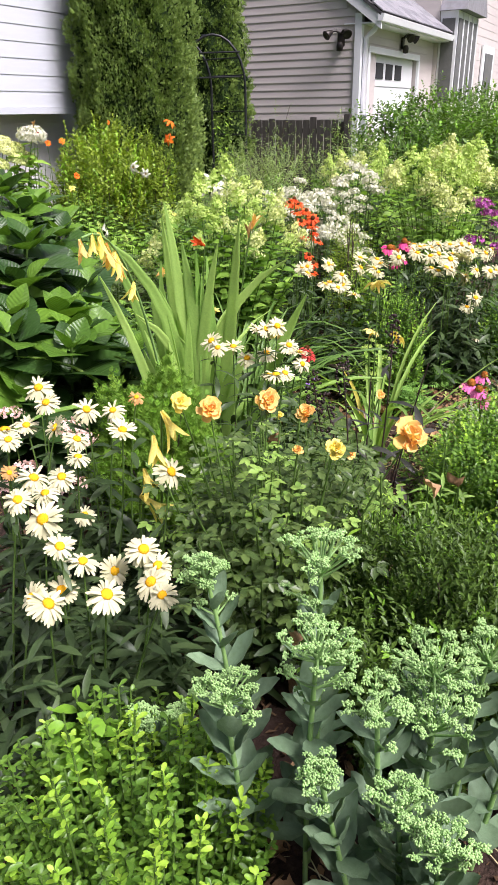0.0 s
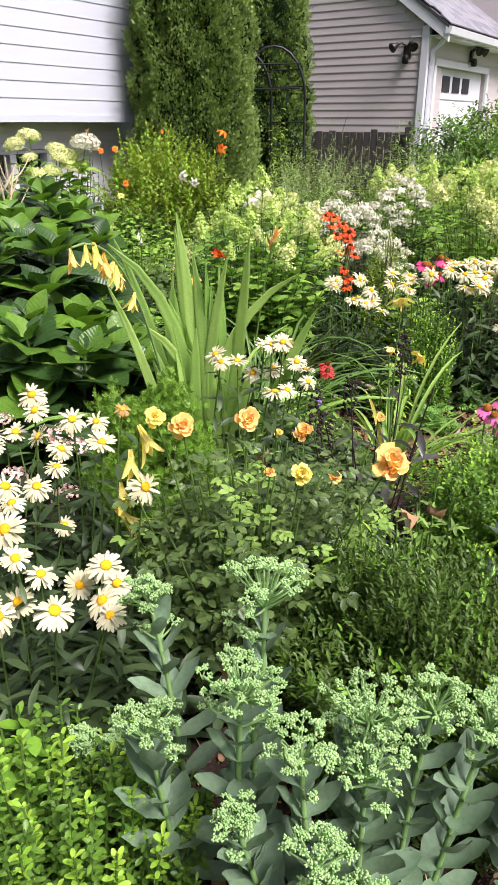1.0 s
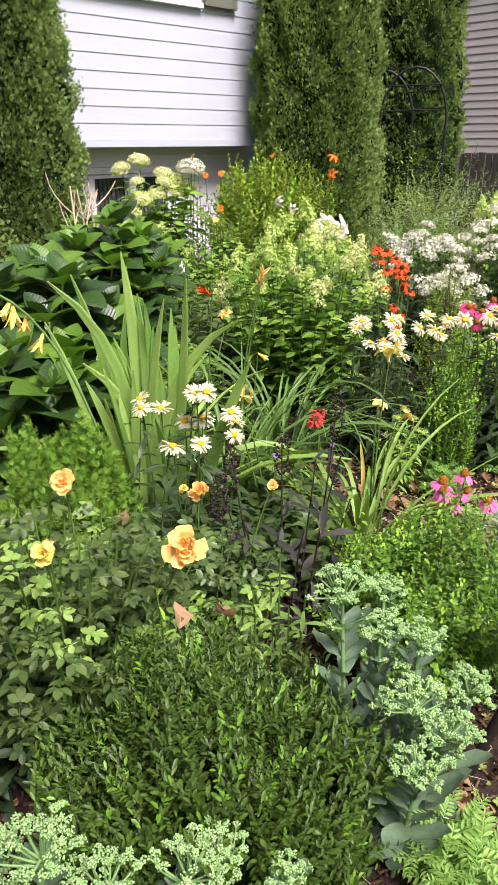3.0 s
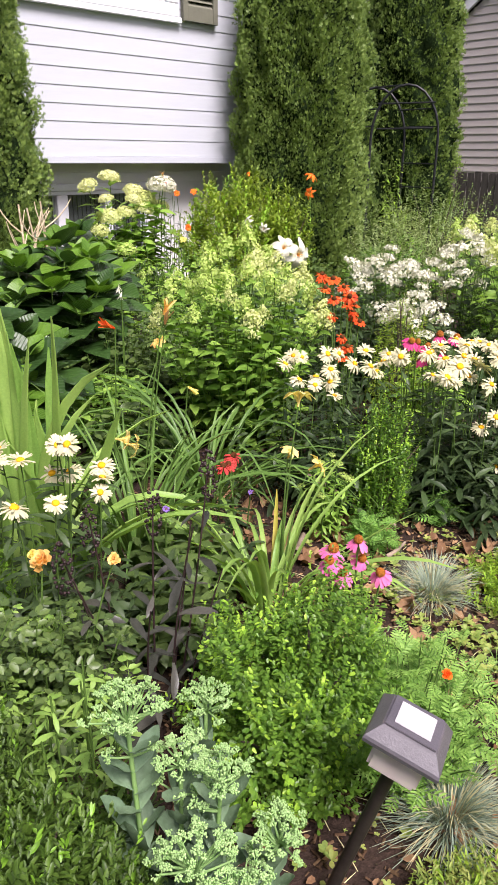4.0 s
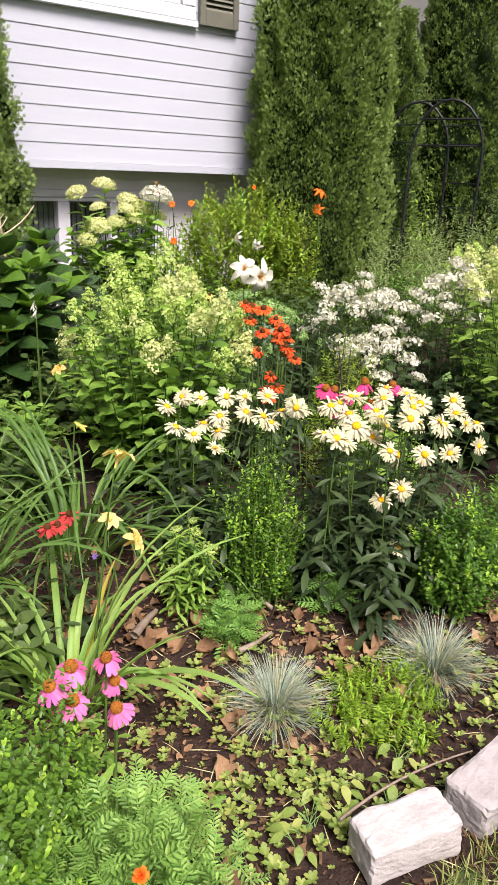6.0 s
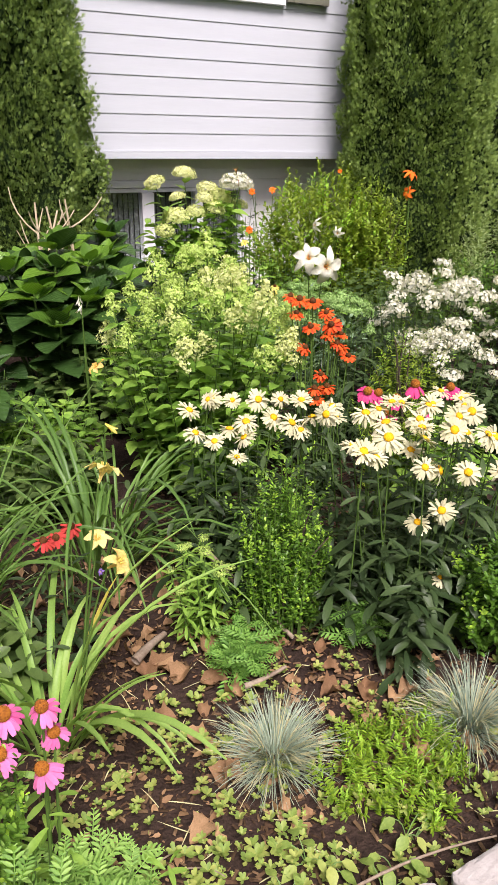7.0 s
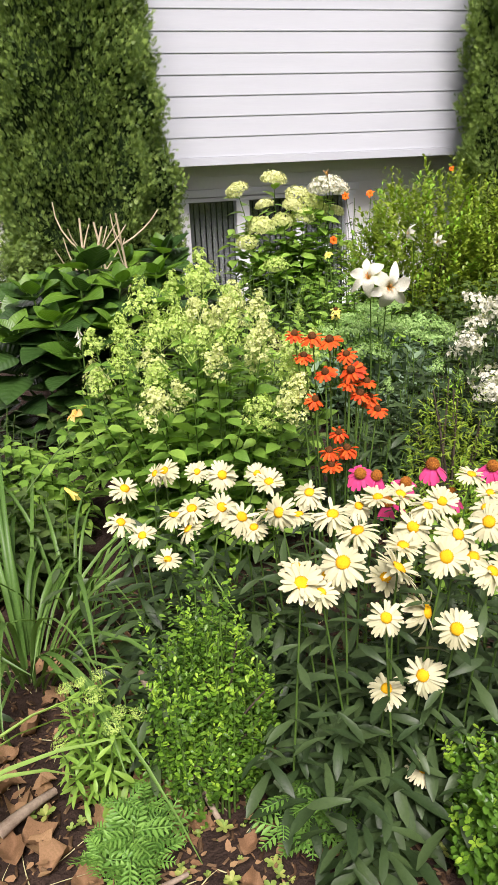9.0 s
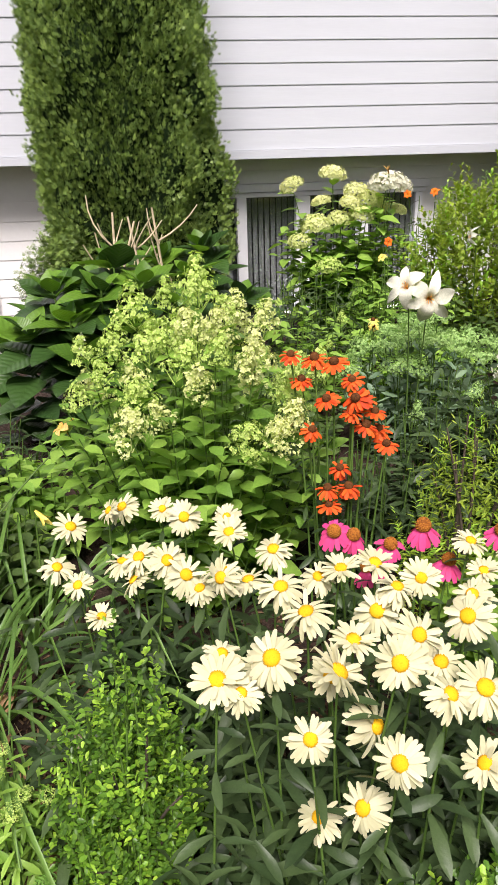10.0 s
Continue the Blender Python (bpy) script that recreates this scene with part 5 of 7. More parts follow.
def mop_hydrangea(at, rx, ry, h, n, seed, label):
    """A bigleaf hydrangea out of flower: stems that each end in a rosette of broad quilted leaves."""
    rng = np.random.default_rng(seed)
    t = thing("bigleaf_hydrangea", label, "shrub", at, "bigleaf hydrangeas")
    P, D, U, S, K = [], [], [], [], []
    ch = []
    for i in range(n):
        a, r = i * 2.4, math.sqrt((i + 0.5) / n)
        top = np.array([rx * r * math.cos(a), ry * r * math.sin(a), h * (1 - 0.42 * r * r) + rng.normal(0, 0.04)])
        foot = np.array([top[0] * 0.3, top[1] * 0.3, 0])
        ln = stalk(rng, foot, top, 0.04)
        ch.append(tube(ln, 0.008, 0.005, 5))
        b = rng.uniform(0, 6.28)
        for lv, (dz, el, sz, cnt) in enumerate(((0.0, 0.95, 0.10, 4), (-0.03, 0.5, 0.155, 4), (-0.1, 0.2, 0.18, 4), (-0.2, 0.05, 0.175, 3), (-0.33, 0.0, 0.16, 3), (-0.46, 0.1, 0.13, 2))):
            for j in range(cnt):
                q = b + lv * 0.8 + j * 2 * math.pi / cnt + rng.normal(0, 0.15)
                e = el + rng.normal(0, 0.15)
                P.append(top + [0.02 * math.cos(q), 0.02 * math.sin(q), dz])
                toward = -0.4 * math.cos(q) - 0.9 * math.sin(q)
                D.append((math.cos(q) * math.cos(e), math.sin(q) * math.cos(e), math.sin(e) - 0.14 * toward))
                U.append((rng.normal(-0.05, 0.15), rng.normal(-0.12, 0.15), 1.0))
                S.append(sz * rng.uniform(0.9, 1.3))
                # Most leaves of the top two tiers take the green coloured as sunlit.
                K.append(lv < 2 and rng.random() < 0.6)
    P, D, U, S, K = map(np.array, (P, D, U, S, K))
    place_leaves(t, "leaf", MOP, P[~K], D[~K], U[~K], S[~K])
    place_leaves(t, "leaf", MOP_LIT, P[K], D[K], U[K], S[K])
    for c in ch:
        part("stem", [c], M["stem"], t)
    return t


mop_hydrangea((2.12, 1.98), 0.38, 0.34, 0.64, 13, 35, "bigleaf hydrangea at the front with broad glossy leaves")
mop_hydrangea((2.36, 2.45), 0.46, 0.48, 0.82, 18, 31, "bigleaf hydrangea with broad dark green leaves")
mop_hydrangea((3.32, 3.42), 0.44, 0.5, 0.86, 18, 32, "bigleaf hydrangea with broad leaves and no flowers")
mop_hydrangea((3.75, 4.0), 0.45, 0.4, 0.86, 9, 33, "bigleaf hydrangea below the arborvitae")
mop_hydrangea((1.95, 3.2), 0.6, 0.6, 0.8, 12, 34, "bigleaf hydrangea at the edge of the bed")

rb = np.random.default_rng(5)
for x, y, h in ((3.42, 3.85, 1.06), (3.6, 3.92, 1.02), (3.26, 3.75, 1.02), (3.72, 4.0, 1.06)):
    t = thing("bare_stems", "bleached bare hydrangea stems above the leaves", "branch", (x, y), "bare hydrangea stems")
    main = bezier((0, 0, 0), (rb.normal(0, 0.05), rb.normal(0, 0.05), h * 0.5), (rb.normal(0, 0.1), rb.normal(0, 0.06), h), 7)
    part("main_stem", [tube(main, 0.012, 0.006, 6)], M["bare"], t)
    for k in range(6):
        b = main[3 + k % 3]
        e = b + [rb.normal(0, 0.13), rb.normal(0, 0.06), rb.uniform(0.1, 0.28)]
        part("side_stem", [tube(bezier(b, (b + e) / 2 + [rb.normal(0, 0.04), 0, -0.02], e, 5), 0.006, 0.003, 5)], M["bare"], t)


def flowering_shrub(name, label, at, rx, ry, h, seed, leaf_mat_name, leaf_size, stems, kind, mat, heads, head_scale, per=12, lean=0.5, group="", template=None, rise=0.0, big_low=0.4, low=0.12, vary=(0.82, 1.04)):
    """An open shrub of upright stems with paired oval leaves and flower heads on the upper stems. heads: how many stems flower."""
    rng = np.random.default_rng(seed)
    t = thing(name, label, "shrub", at, group)
    lines = []
    for i in range(stems):
        a, r = i * 2.4, math.sqrt((i + 0.5) / stems)
        top = np.array([rx * r * math.cos(a), ry * r * math.sin(a), h * (1 - 0.4 * r ** 2.2) * rng.uniform(*vary)])
        ln = stalk(rng, (top[0] * lean, top[1] * lean, 0), top, 0.04)
        lines.append(ln)
        part("stem", [tube(ln, 0.0032, 0.002, 5)], M["stem"], t)
    tm = L_OVATE if template is None else template
    stuff(part("leaves", [leafy_stalks(rng, lines, tm, leaf_size, per, 0.2, low, 1.0 if rise else 0.97, big_low, rise)], M[leaf_mat_name], t))
    mats = mat if isinstance(mat, (list, tuple)) else [mat]
    order = sorted(range(stems), key=lambda i: -lines[i][-1][2] + rng.normal(0, 0.1))[:heads]
    for i in order:
        e = lines[i][-1]
        nrm = unit(e - lines[i][-2]) + rng.normal(0, 0.2, 3) + [0, -0.1, 0.3]
        bloom(t, "flower_head", kind, mats[int(rng.integers(len(mats)))], None, e + [0, 0, 0.01], nrm, float(head_scale * rng.uniform(0.75, 1.2)), rng)
    return t


def smooth_hydrangea(label, at, seed, heads):
    """A hydrangea with broad thin leaves and a flat-domed head on every tall stem. heads: place, size, colour."""
    rng = np.random.default_rng(seed)
    t = thing("smooth_hydrangea", label, "shrub", at)
    lines = []
    for x, y, z, size, colour in heads:
        e = local(t, x, y, z)
        ln = stalk(rng, (e[0] * 0.4, e[1] * 0.4, 0), e, 0.03)
        lines.append(ln)
        part("stem", [tube(ln, 0.004, 0.003, 5)], M["stem"], t)
        bloom(t, "flower_head", "mophead", colour, None, e, unit(e - ln[-2]) + rng.normal(0, 0.15, 3) + [0, -0.1, 0.5], size * 1.12, rng)
    for k in range(46):
        a, r = k * 2.4, math.sqrt((k + 0.5) / 46)
        e = np.array([0.52 * r * math.cos(a), 0.34 * r * math.sin(a), rng.uniform(0.55, 1.0)])
        lines.append(stalk(rng, (e[0] * 0.5, e[1] * 0.5, 0), e, 0.04))
    stuff(part("leaves", [leafy_stalks(rng, lines, L_OVATE, 0.15, 14, 0.3, 0.1, 0.95, 0.25)], M["lime_leaf"], t))
    return t


flowering_shrub("panicle_hydrangea", "lime green panicle hydrangea in first bloom", (3.63, 2.04), 0.47, 0.45, 0.97, 51, "lime_leaf", 0.1, 76, "panicle", ["lime", "lime", "lime_pale"], 46, 0.92, 22, 0.45, rise=0.05, low=0.08)
flowering_shrub("panicle_hydrangea", "lime green panicle hydrangea with pale heads", (5.6, 1.35), 0.62, 0.5, 1.06, 52, "lime_leaf", 0.1, 62, "panicle", ["lime", "lime_pale"], 36, 1.3, 15, 0.4)
flowering_shrub("panicle_hydrangea", "young panicle hydrangea behind the phlox", (6.3, 2.2), 0.5, 0.5, 0.92, 53, "lime_leaf", 0.1, 40, "panicle", ["lime_pale", "lime"], 16, 1.1, 15, 0.35)
smooth_hydrangea("cream headed hydrangea before the lower window", (4.95, 5.05), 54,
                 [(4.907, 5.2, 1.19, 1.0, "cream"), (4.57, 5.0, 1.135, 0.85, "cream"), (5.17, 4.8, 1.135, 1.25, "white"), (5.26, 4.88, 1.12, 1.1, "white"), (5.02, 5.0, 1.085, 0.9, "cream"), (5.1, 4.95, 1.03, 0.95, "lime_pale"),
                  (5.18, 5.0, 0.98, 0.8, "cream"), (4.72, 4.95, 0.88, 1.1, "lime_pale"), (4.9, 4.95, 0.91, 0.9, "lime_pale"), (4.95, 4.9, 1.02, 0.75, "cream"), (5.02, 4.85, 0.94, 0.85, "lime_pale"), (4.78, 4.8, 0.62, 0.9, "lime"),
                  (4.6, 4.9, 0.78, 0.8, "lime_pale"), (4.8, 5.1, 1.02, 0.7, "cream"), (5.3, 5.0, 0.95, 0.8, "cream")])
flowering_shrub("phlox_plant", "tall phlox with white flower heads", (5.05, 2.25), 0.42, 0.34, 0.84, 55, "daisy_leaf", 0.08, 46, "phlox", "white", 32, 0.85, 14, 0.7, group="phlox")
flowering_shrub("phlox_plant", "white phlox leaning over the daisies", (4.82, 1.82), 0.26, 0.24, 0.66, 56, "daisy_leaf", 0.08, 26, "phlox", "white", 18, 0.85, 14, 0.7, group="phlox")
flowering_shrub("phlox_plant", "white phlox behind the coneflowers", (5.6, 2.0), 0.32, 0.28, 0.92, 57, "daisy_leaf", 0.08, 30, "phlox", "white", 20, 0.85, 14, 0.7, group="phlox")
flowering_shrub("phlox_plant", "purple phlox at the edge of the bed", (5.0, 0.9), 0.13, 0.13, 0.8, 58, "daisy_leaf", 0.08, 12, "phlox", "purple", 9, 0.75, 14, 0.7, group="phlox")
flowering_shrub("stonecrop_clump", "broad jade green stonecrop with flat heads", (4.75, 2.95), 0.4, 0.26, 0.68, 59, "sedum", 0.09, 40, "flathead", "sedum_far", 30, 0.85, 12, 0.6, template=L_FLESHY)
flowering_shrub("aster_clump", "leafy unopened perennial behind the orange flowers", (4.62, 2.25), 0.34, 0.3, 0.62, 60, "daisy_leaf", 0.125, 40, "panicle", "sedum_far", 3, 0.5, 16, 0.8, template=L_LANCE)
flowering_shrub("aster_clump", "leafy dark perennial under the phlox", (5.15, 1.55), 0.36, 0.3, 0.45, 61, "daisy_leaf", 0.11, 36, "panicle", "sedum_far", 2, 0.5, 16, 0.8, template=L_OVATE)
flowering_shrub("aster_clump", "leafy green perennial beside the hydrangea", (4.3, 3.6), 0.6, 0.4, 0.6, 62, "lime_leaf", 0.09, 40, "panicle", "lime", 4, 0.5, 14, 0.7)
shrub("spiky_shrub", "feathery yellow green shrub among the phlox", "shrub", (4.34, 1.56), 0.19, 0.17, 0.74, L_NARROW, 0.03, 240, 15, M["spirea"], M["box_tip"], 63, 0.75, "", 0.22, 0.4, 0.1)

for k, (x, y, r, h) in enumerate(((3.0, 2.35, 0.3, 0.42), (3.95, 2.55, 0.34, 0.5), (4.25, 2.1, 0.26, 0.48), (4.45, 1.45, 0.26, 0.42), (3.5, 2.9, 0.4, 0.5), (5.5, 3.1, 0.45, 0.55), (4.95, 3.5, 0.42, 0.52),
                                 (4.05, 3.15, 0.4, 0.5), (2.35, 1.7, 0.26, 0.42), (6.2, 1.5, 0.45, 0.55), (5.95, 3.9, 0.5, 0.6), (4.6, 4.5, 0.5, 0.62), (5.15, 4.35, 0.42, 0.66), (5.45, 4.35, 0.3, 0.6), (5.48, 5.1, 0.22, 1.0), (2.32, 0.86, 0.2, 0.3), (2.5, 1.05, 0.2, 0.3), (2.8, 2.75, 0.3, 0.4), (2.95, 2.0, 0.26, 0.36))):
    flowering_shrub("leafy_perennial", "dark leafy perennial filling the bed", (x, y), r, r * 0.9, h, 160 + k, ("rose_leaf" if y < 2.1 and x < 3.0 else ("lime_leaf", "rose_leaf", "daisy_leaf")[k % 3]), 0.085, int(30 * r / 0.3), "panicle", "sedum_far", 0, 0.4, 14, 0.75,
                    group="leafy perennials", template=(L_OVATE, L_ROSE, L_LANCE)[k % 3])

# ---- daisies ----
DAISY_R = [(3.765, 0.663, 0.24), (3.709, 0.716, 0.405), (3.771, 0.691, 0.44), (3.804, 0.642, 0.571), (3.687, 0.686, 0.592), (3.603, 0.79, 0.597), (3.656, 0.809, 0.641), (3.585, 0.879, 0.605),
           (3.752, 0.823, 0.579), (3.79, 0.828, 0.641), (3.75, 0.77, 0.632), (3.874, 0.773, 0.68), (3.837, 0.747, 0.654), (3.914, 0.776, 0.622), (3.877, 0.66, 0.664), (3.808, 0.76, 0.53),
           (3.57, 0.806, 0.615), (3.645, 0.861, 0.582), (3.95, 0.70, 0.63), (3.93, 0.64, 0.55)]
DAISY_B = [(3.736, 0.925, 0.634), (3.78, 1.02, 0.64), (3.818, 1.006, 0.661), (3.896, 0.929, 0.662), (3.858, 0.917, 0.626), (3.704, 0.984, 0.65), (3.606, 1.05, 0.641), (3.615, 1.14, 0.6), (3.66, 1.08, 0.61),
           (4.02, 0.9, 0.65), (4.05, 0.62, 0.56), (4.19, 0.74, 0.58), (4.21, 1.09, 0.6), (4.12, 1.12, 0.62), (4.16, 0.81, 0.6), (3.96, 0.98, 0.64), (4.08, 0.98, 0.64), (3.98, 0.83, 0.66),
           (4.28, 0.92, 0.6), (4.1, 0.72, 0.6), (3.9, 1.06, 0.63)]
DAISY_M = [(3.391, 1.442, 0.603), (3.513, 1.507, 0.562), (3.305, 1.405, 0.589), (3.417, 1.333, 0.528), (3.454, 1.285, 0.564), (3.512, 1.209, 0.594), (3.546, 1.154, 0.589), (3.571, 1.137, 0.566),
           (3.325, 1.253, 0.53), (3.371, 1.188, 0.491), (3.441, 1.272, 0.517), (3.647, 1.261, 0.616), (3.66, 1.42, 0.57), (3.56, 1.4, 0.59), (3.42, 1.48, 0.59), (3.28, 1.3, 0.55), (3.73, 1.2, 0.6)]
DAISY_L = [(1.4, 1.35, 0.642), (1.328, 1.259, 0.641), (1.337, 1.138, 0.64), (1.332, 1.051, 0.655), (1.246, 1.159, 0.622), (1.278, 0.985, 0.637), (1.303, 1.313, 0.578), (1.295, 1.142, 0.576), (1.409, 1.037, 0.665),
           (1.207, 1.064, 0.582), (1.14, 1.057, 0.563), (1.056, 1.056, 0.599), (1.05, 1.12, 0.6), (1.18, 1.25, 0.6), (1.231, 1.087, 0.41), (1.22, 1.3, 0.6)]
DAISY_F = [(1.015, 0.987, 0.599), (0.957, 0.943, 0.579), (0.913, 0.865, 0.564), (0.955, 0.852, 0.51), (1.061, 0.866, 0.419), (1.062, 0.785, 0.495), (1.039, 0.735, 0.485), (0.953, 0.689, 0.515),
           (0.929, 0.648, 0.514), (0.88, 0.735, 0.519), (0.913, 0.876, 0.462), (0.86, 0.9, 0.47), (1.252, 0.839, 0.574), (0.98, 1.03, 0.59), (0.83, 0.83, 0.5)]
DAISY_C = [(1.926, 1.104, 0.639), (1.95, 1.14, 0.65), (2.071, 1.039, 0.669), (2.089, 1.018, 0.587), (2.066, 1.077, 0.568), (1.871, 0.898, 0.598), (2.109, 0.899, 0.561), (2.13, 0.92, 0.59), (2.06, 0.965, 0.69),
           (2.05, 1.0, 0.68), (1.86, 0.872, 0.606), (1.98, 1.08, 0.63), (2.16, 0.97, 0.6), (1.98, 0.9, 0.57)]
daisies("white daisies with yellow centres over dull green leaves", DAISY_R, (0.26, 0.2), 71, 52, size=1.25, wilt=0.0)
daisies("white daisies massed beside the coneflowers", DAISY_B, (0.32, 0.26), 72, 46, size=1.2, wilt=0.0)
daisies("white daisies in front of the lime hydrangea", DAISY_M, (0.28, 0.3), 73, 50, size=1.15, wilt=0.0)
daisies("white daisies by the dwarf conifer", DAISY_L, (0.28, 0.22), 74, 50, faces=(-0.4, -0.3, 1.0), size=1.05, wilt=0.1)
daisies("white daisies with a few faded blooms", DAISY_F, (0.24, 0.2), 75, 50, faces=(-0.4, -0.3, 1.0), size=1.05, wilt=0.12)
daisies("pale daisies behind the roses", DAISY_C, (0.24, 0.2), 76, 40, faces=(-0.3, -0.3, 1.0), size=1.0)

# ---- coneflowers ----
def coneflowers(label, heads, seed, kind, mat, size, base=None, leaf_name="daisy_leaf", group="coneflowers", extra=10, centre="cone", leaf_size=0.085):
    rng = np.random.default_rng(seed)
    hx = np.array(heads)
    b = hx[:, :2].mean(0) if base is None else np.array(base)
    t = thing("coneflower_plant", label, "flowers", (float(b[0]), float(b[1])), group)
    lines = []
    for x, y, z in heads:
        hd = local(t, x, y, z)
        ln = flower_stem(t, (hd[0] * 0.5, hd[1] * 0.5 + rng.normal(0, 0.03), 0), hd, rng)
        lines.append(ln)
        bloom(t, "flower", kind, mat, centre, hd, np.array([-0.15, -0.3, 1.0]) + rng.normal(0, 0.18, 3), float(size * rng.uniform(0.85, 1.1)), rng, centre_name="cone")
    for _ in range(extra):
        f = np.array([rng.normal(0, 0.09), rng.normal(0, 0.07), 0.0])
        lines.append(stalk(rng, f, f * 1.6 + [0, 0, rng.uniform(0.15, 0.35)], 0.05))
    stuff(part("foliage", [leafy_stalks(rng, lines, L_LANCE, leaf_size, 9, 0.3, 0.0, 0.75)], M[leaf_name], t))
    return t


ORANGE = [(3.88, 1.74, 0.86), (3.91, 1.74, 0.79), (3.96, 1.8, 0.83), (4.01, 1.78, 0.82), (4.05, 1.74, 0.78), (4.05, 1.7, 0.74), (4.09, 1.74, 0.72), (4.11, 1.72, 0.69), (3.98, 1.74, 0.73), (4.04, 1.7, 0.7),
          (4.08, 1.7, 0.66), (3.93, 1.7, 0.66), (4.13, 1.74, 0.63), (4.14, 1.7, 0.6), (4.01, 1.7, 0.54), (3.97, 1.68, 0.49), (4.03, 1.68, 0.49), (3.97, 1.66, 0.45)]
coneflowers("burnt orange coneflowers on thin stems", ORANGE, 81, "orange coneflower", "orange_deep", 1.05, centre="cone_dark")
coneflowers("magenta coneflowers behind the daisies", [(3.852, 1.176, 0.64), (3.89, 1.17, 0.63), (4.03, 1.15, 0.645), (3.97, 1.17, 0.6), (3.92, 1.16, 0.555), (4.1, 1.17, 0.545), (4.22, 1.18, 0.6)], 82, "coneflower", "magenta", 1.1)
coneflowers("pink coneflowers with rusty cones", [(2.46, 0.40, 0.435), (2.52, 0.44, 0.43), (2.585, 0.41, 0.445), (2.6, 0.405, 0.385), (2.56, 0.312, 0.4), (2.5, 0.39, 0.39)], 83, "coneflower", "pink", 0.95, leaf_name="lime_leaf")
coneflowers("red coneflowers among strap leaves", [(2.79, 1.17, 0.36), (2.84, 1.2, 0.37), (2.75, 1.15, 0.37)], 84, "orange coneflower", "red", 1.0)
coneflowers("small yellow black-eyed flower", [(4.5, 2.95, 0.66), (4.52, 3.0, 0.62)], 85, "orange coneflower", "yellow", 0.8, extra=4)

# ---- roses ----
def rose_bush(label, at, rx, ry, h, heads, seed):
    rng = np.random.default_rng(seed)
    t = thing("rose_bush", label, "shrub", at)
    lines, young = [], []
    for i in range(56):
        a, r = i * 2.4, math.sqrt((i + 0.5) / 56)
        top = np.array([rx * r * math.cos(a), ry * r * math.sin(a), h * (1 - 0.3 * r * r) * rng.uniform(0.78, 1.0)])
        ln = stalk(rng, (top[0] * 0.3, top[1] * 0.3, 0), top, 0.05)
        (young if i % 4 == 0 else lines).append(ln)
    for l in lines + young:
        part("cane", [tube(l, 0.004, 0.002)], M["stem"], t)
    stuff(part("leaves", [leafy_stalks(rng, lines, L_ROSE5, 0.085, 17, 0.15, 0.22, 1.0, 0.25)], M["rose_leaf"], t))
    stuff(part("young_leaves", [leafy_stalks(rng, young, L_ROSE5, 0.082, 12, 0.1, 0.5, 1.0, 0.3)], M["rose_young"], t, "pale green young leaves"))
    for x, y, z, s, colour in heads:
        hd = local(t, x, y, z)
        flower_stem(t, (hd[0] * 0.5, hd[1] * 0.5, h * 0.4), hd, rng, 0.003)
        bloom(t, "rose_flower", "rose", colour, None, hd, np.array([-0.5, -0.4, 0.9]) + rng.normal(0, 0.2, 3), s * 0.86, rng)
    return t


rose_bush("rose bush with peach and yellow blooms", (1.40, 0.66), 0.34, 0.29, 0.71,
          [(1.263, 0.738, 0.736, 0.8, "peach"), (1.27, 0.818, 0.737, 0.66, "yellow"), (1.433, 0.688, 0.706, 0.8, "peach"), (1.26, 0.457, 0.706, 0.62, "yellow"), (1.587, 0.542, 0.539, 0.5, "peach"),
           (1.503, 0.375, 0.648, 1.22, "peach"), (1.32, 0.56, 0.655, 0.34, "peach")], 91)
rose_bush("small leafy rose beside the daisies", (1.78, 0.70), 0.26, 0.22, 0.5, [(1.875, 0.785, 0.495, 0.85, "peach"), (1.95, 0.586, 0.56, 0.42, "peach"), (1.896, 0.88, 0.464, 0.4, "yellow")], 92)

# ---- low evergreens ----
shrub("yew_bush", "dense dark green clipped bush with narrow leaves", "shrub", (1.42, 0.23), 0.31, 0.31, 0.5, L_NEEDLE, 0.024, 3000, 12, M["box_dark"], M["bright"], 101, 0.7, "", 0.11, 0.13, 0.08, along=0.9, lumpy=0.18)
shrub("boxwood", "rounded bright green boxwood", "shrub", (2.24, 0.3), 0.26, 0.24, 0.48, L_ROUND, 0.019, 1500, 14, M["box_mid"], M["box_tip"], 102, 0.65, "boxwoods", 0.11, 0.28, 0.08, 16, 0.32)
shrub("boxwood", "upright loose boxwood in front of the daisies", "shrub", (3.41, 0.96), 0.13, 0.12, 0.5, L_ROUND, 0.018, 380, 14, M["box_mid"], M["box_tip"], 103, 0.85, "boxwoods", 0.12, 0.5, 0.16, 20, 0.2)
flowering_shrub("boxwood", "pale upright shoots of the boxwood before the daisies", (3.405, 0.95), 0.125, 0.11, 0.58, 109, "bright", 0.0185, 62, "panicle", "lime", 0, 0.3, 26, 0.75, group="boxwoods", template=L_ROUND, rise=0.3, big_low=0.25, low=0.25, vary=(0.55, 1.08))
shrub("boxwood", "small boxwood beside the white daisies", "shrub", (3.95, 0.55), 0.17, 0.15, 0.40, L_BOX, 0.021, 560, 12, M["box"], M["box_tip"], 104, 0.7, "boxwoods", 0.09, 0.25, 0.05)
flowering_shrub("front_boxwood", "bright yellow green boxwood at the bed's edge", (0.70, 0.60), 0.28, 0.26, 0.38, 105, "box_mid", 0.021, 170, "panicle", "lime", 0, 0.3, 46, 0.75, group="boxwoods", template=L_OBOVATE, rise=0.12, big_low=0.12, vary=(0.52, 1.12))
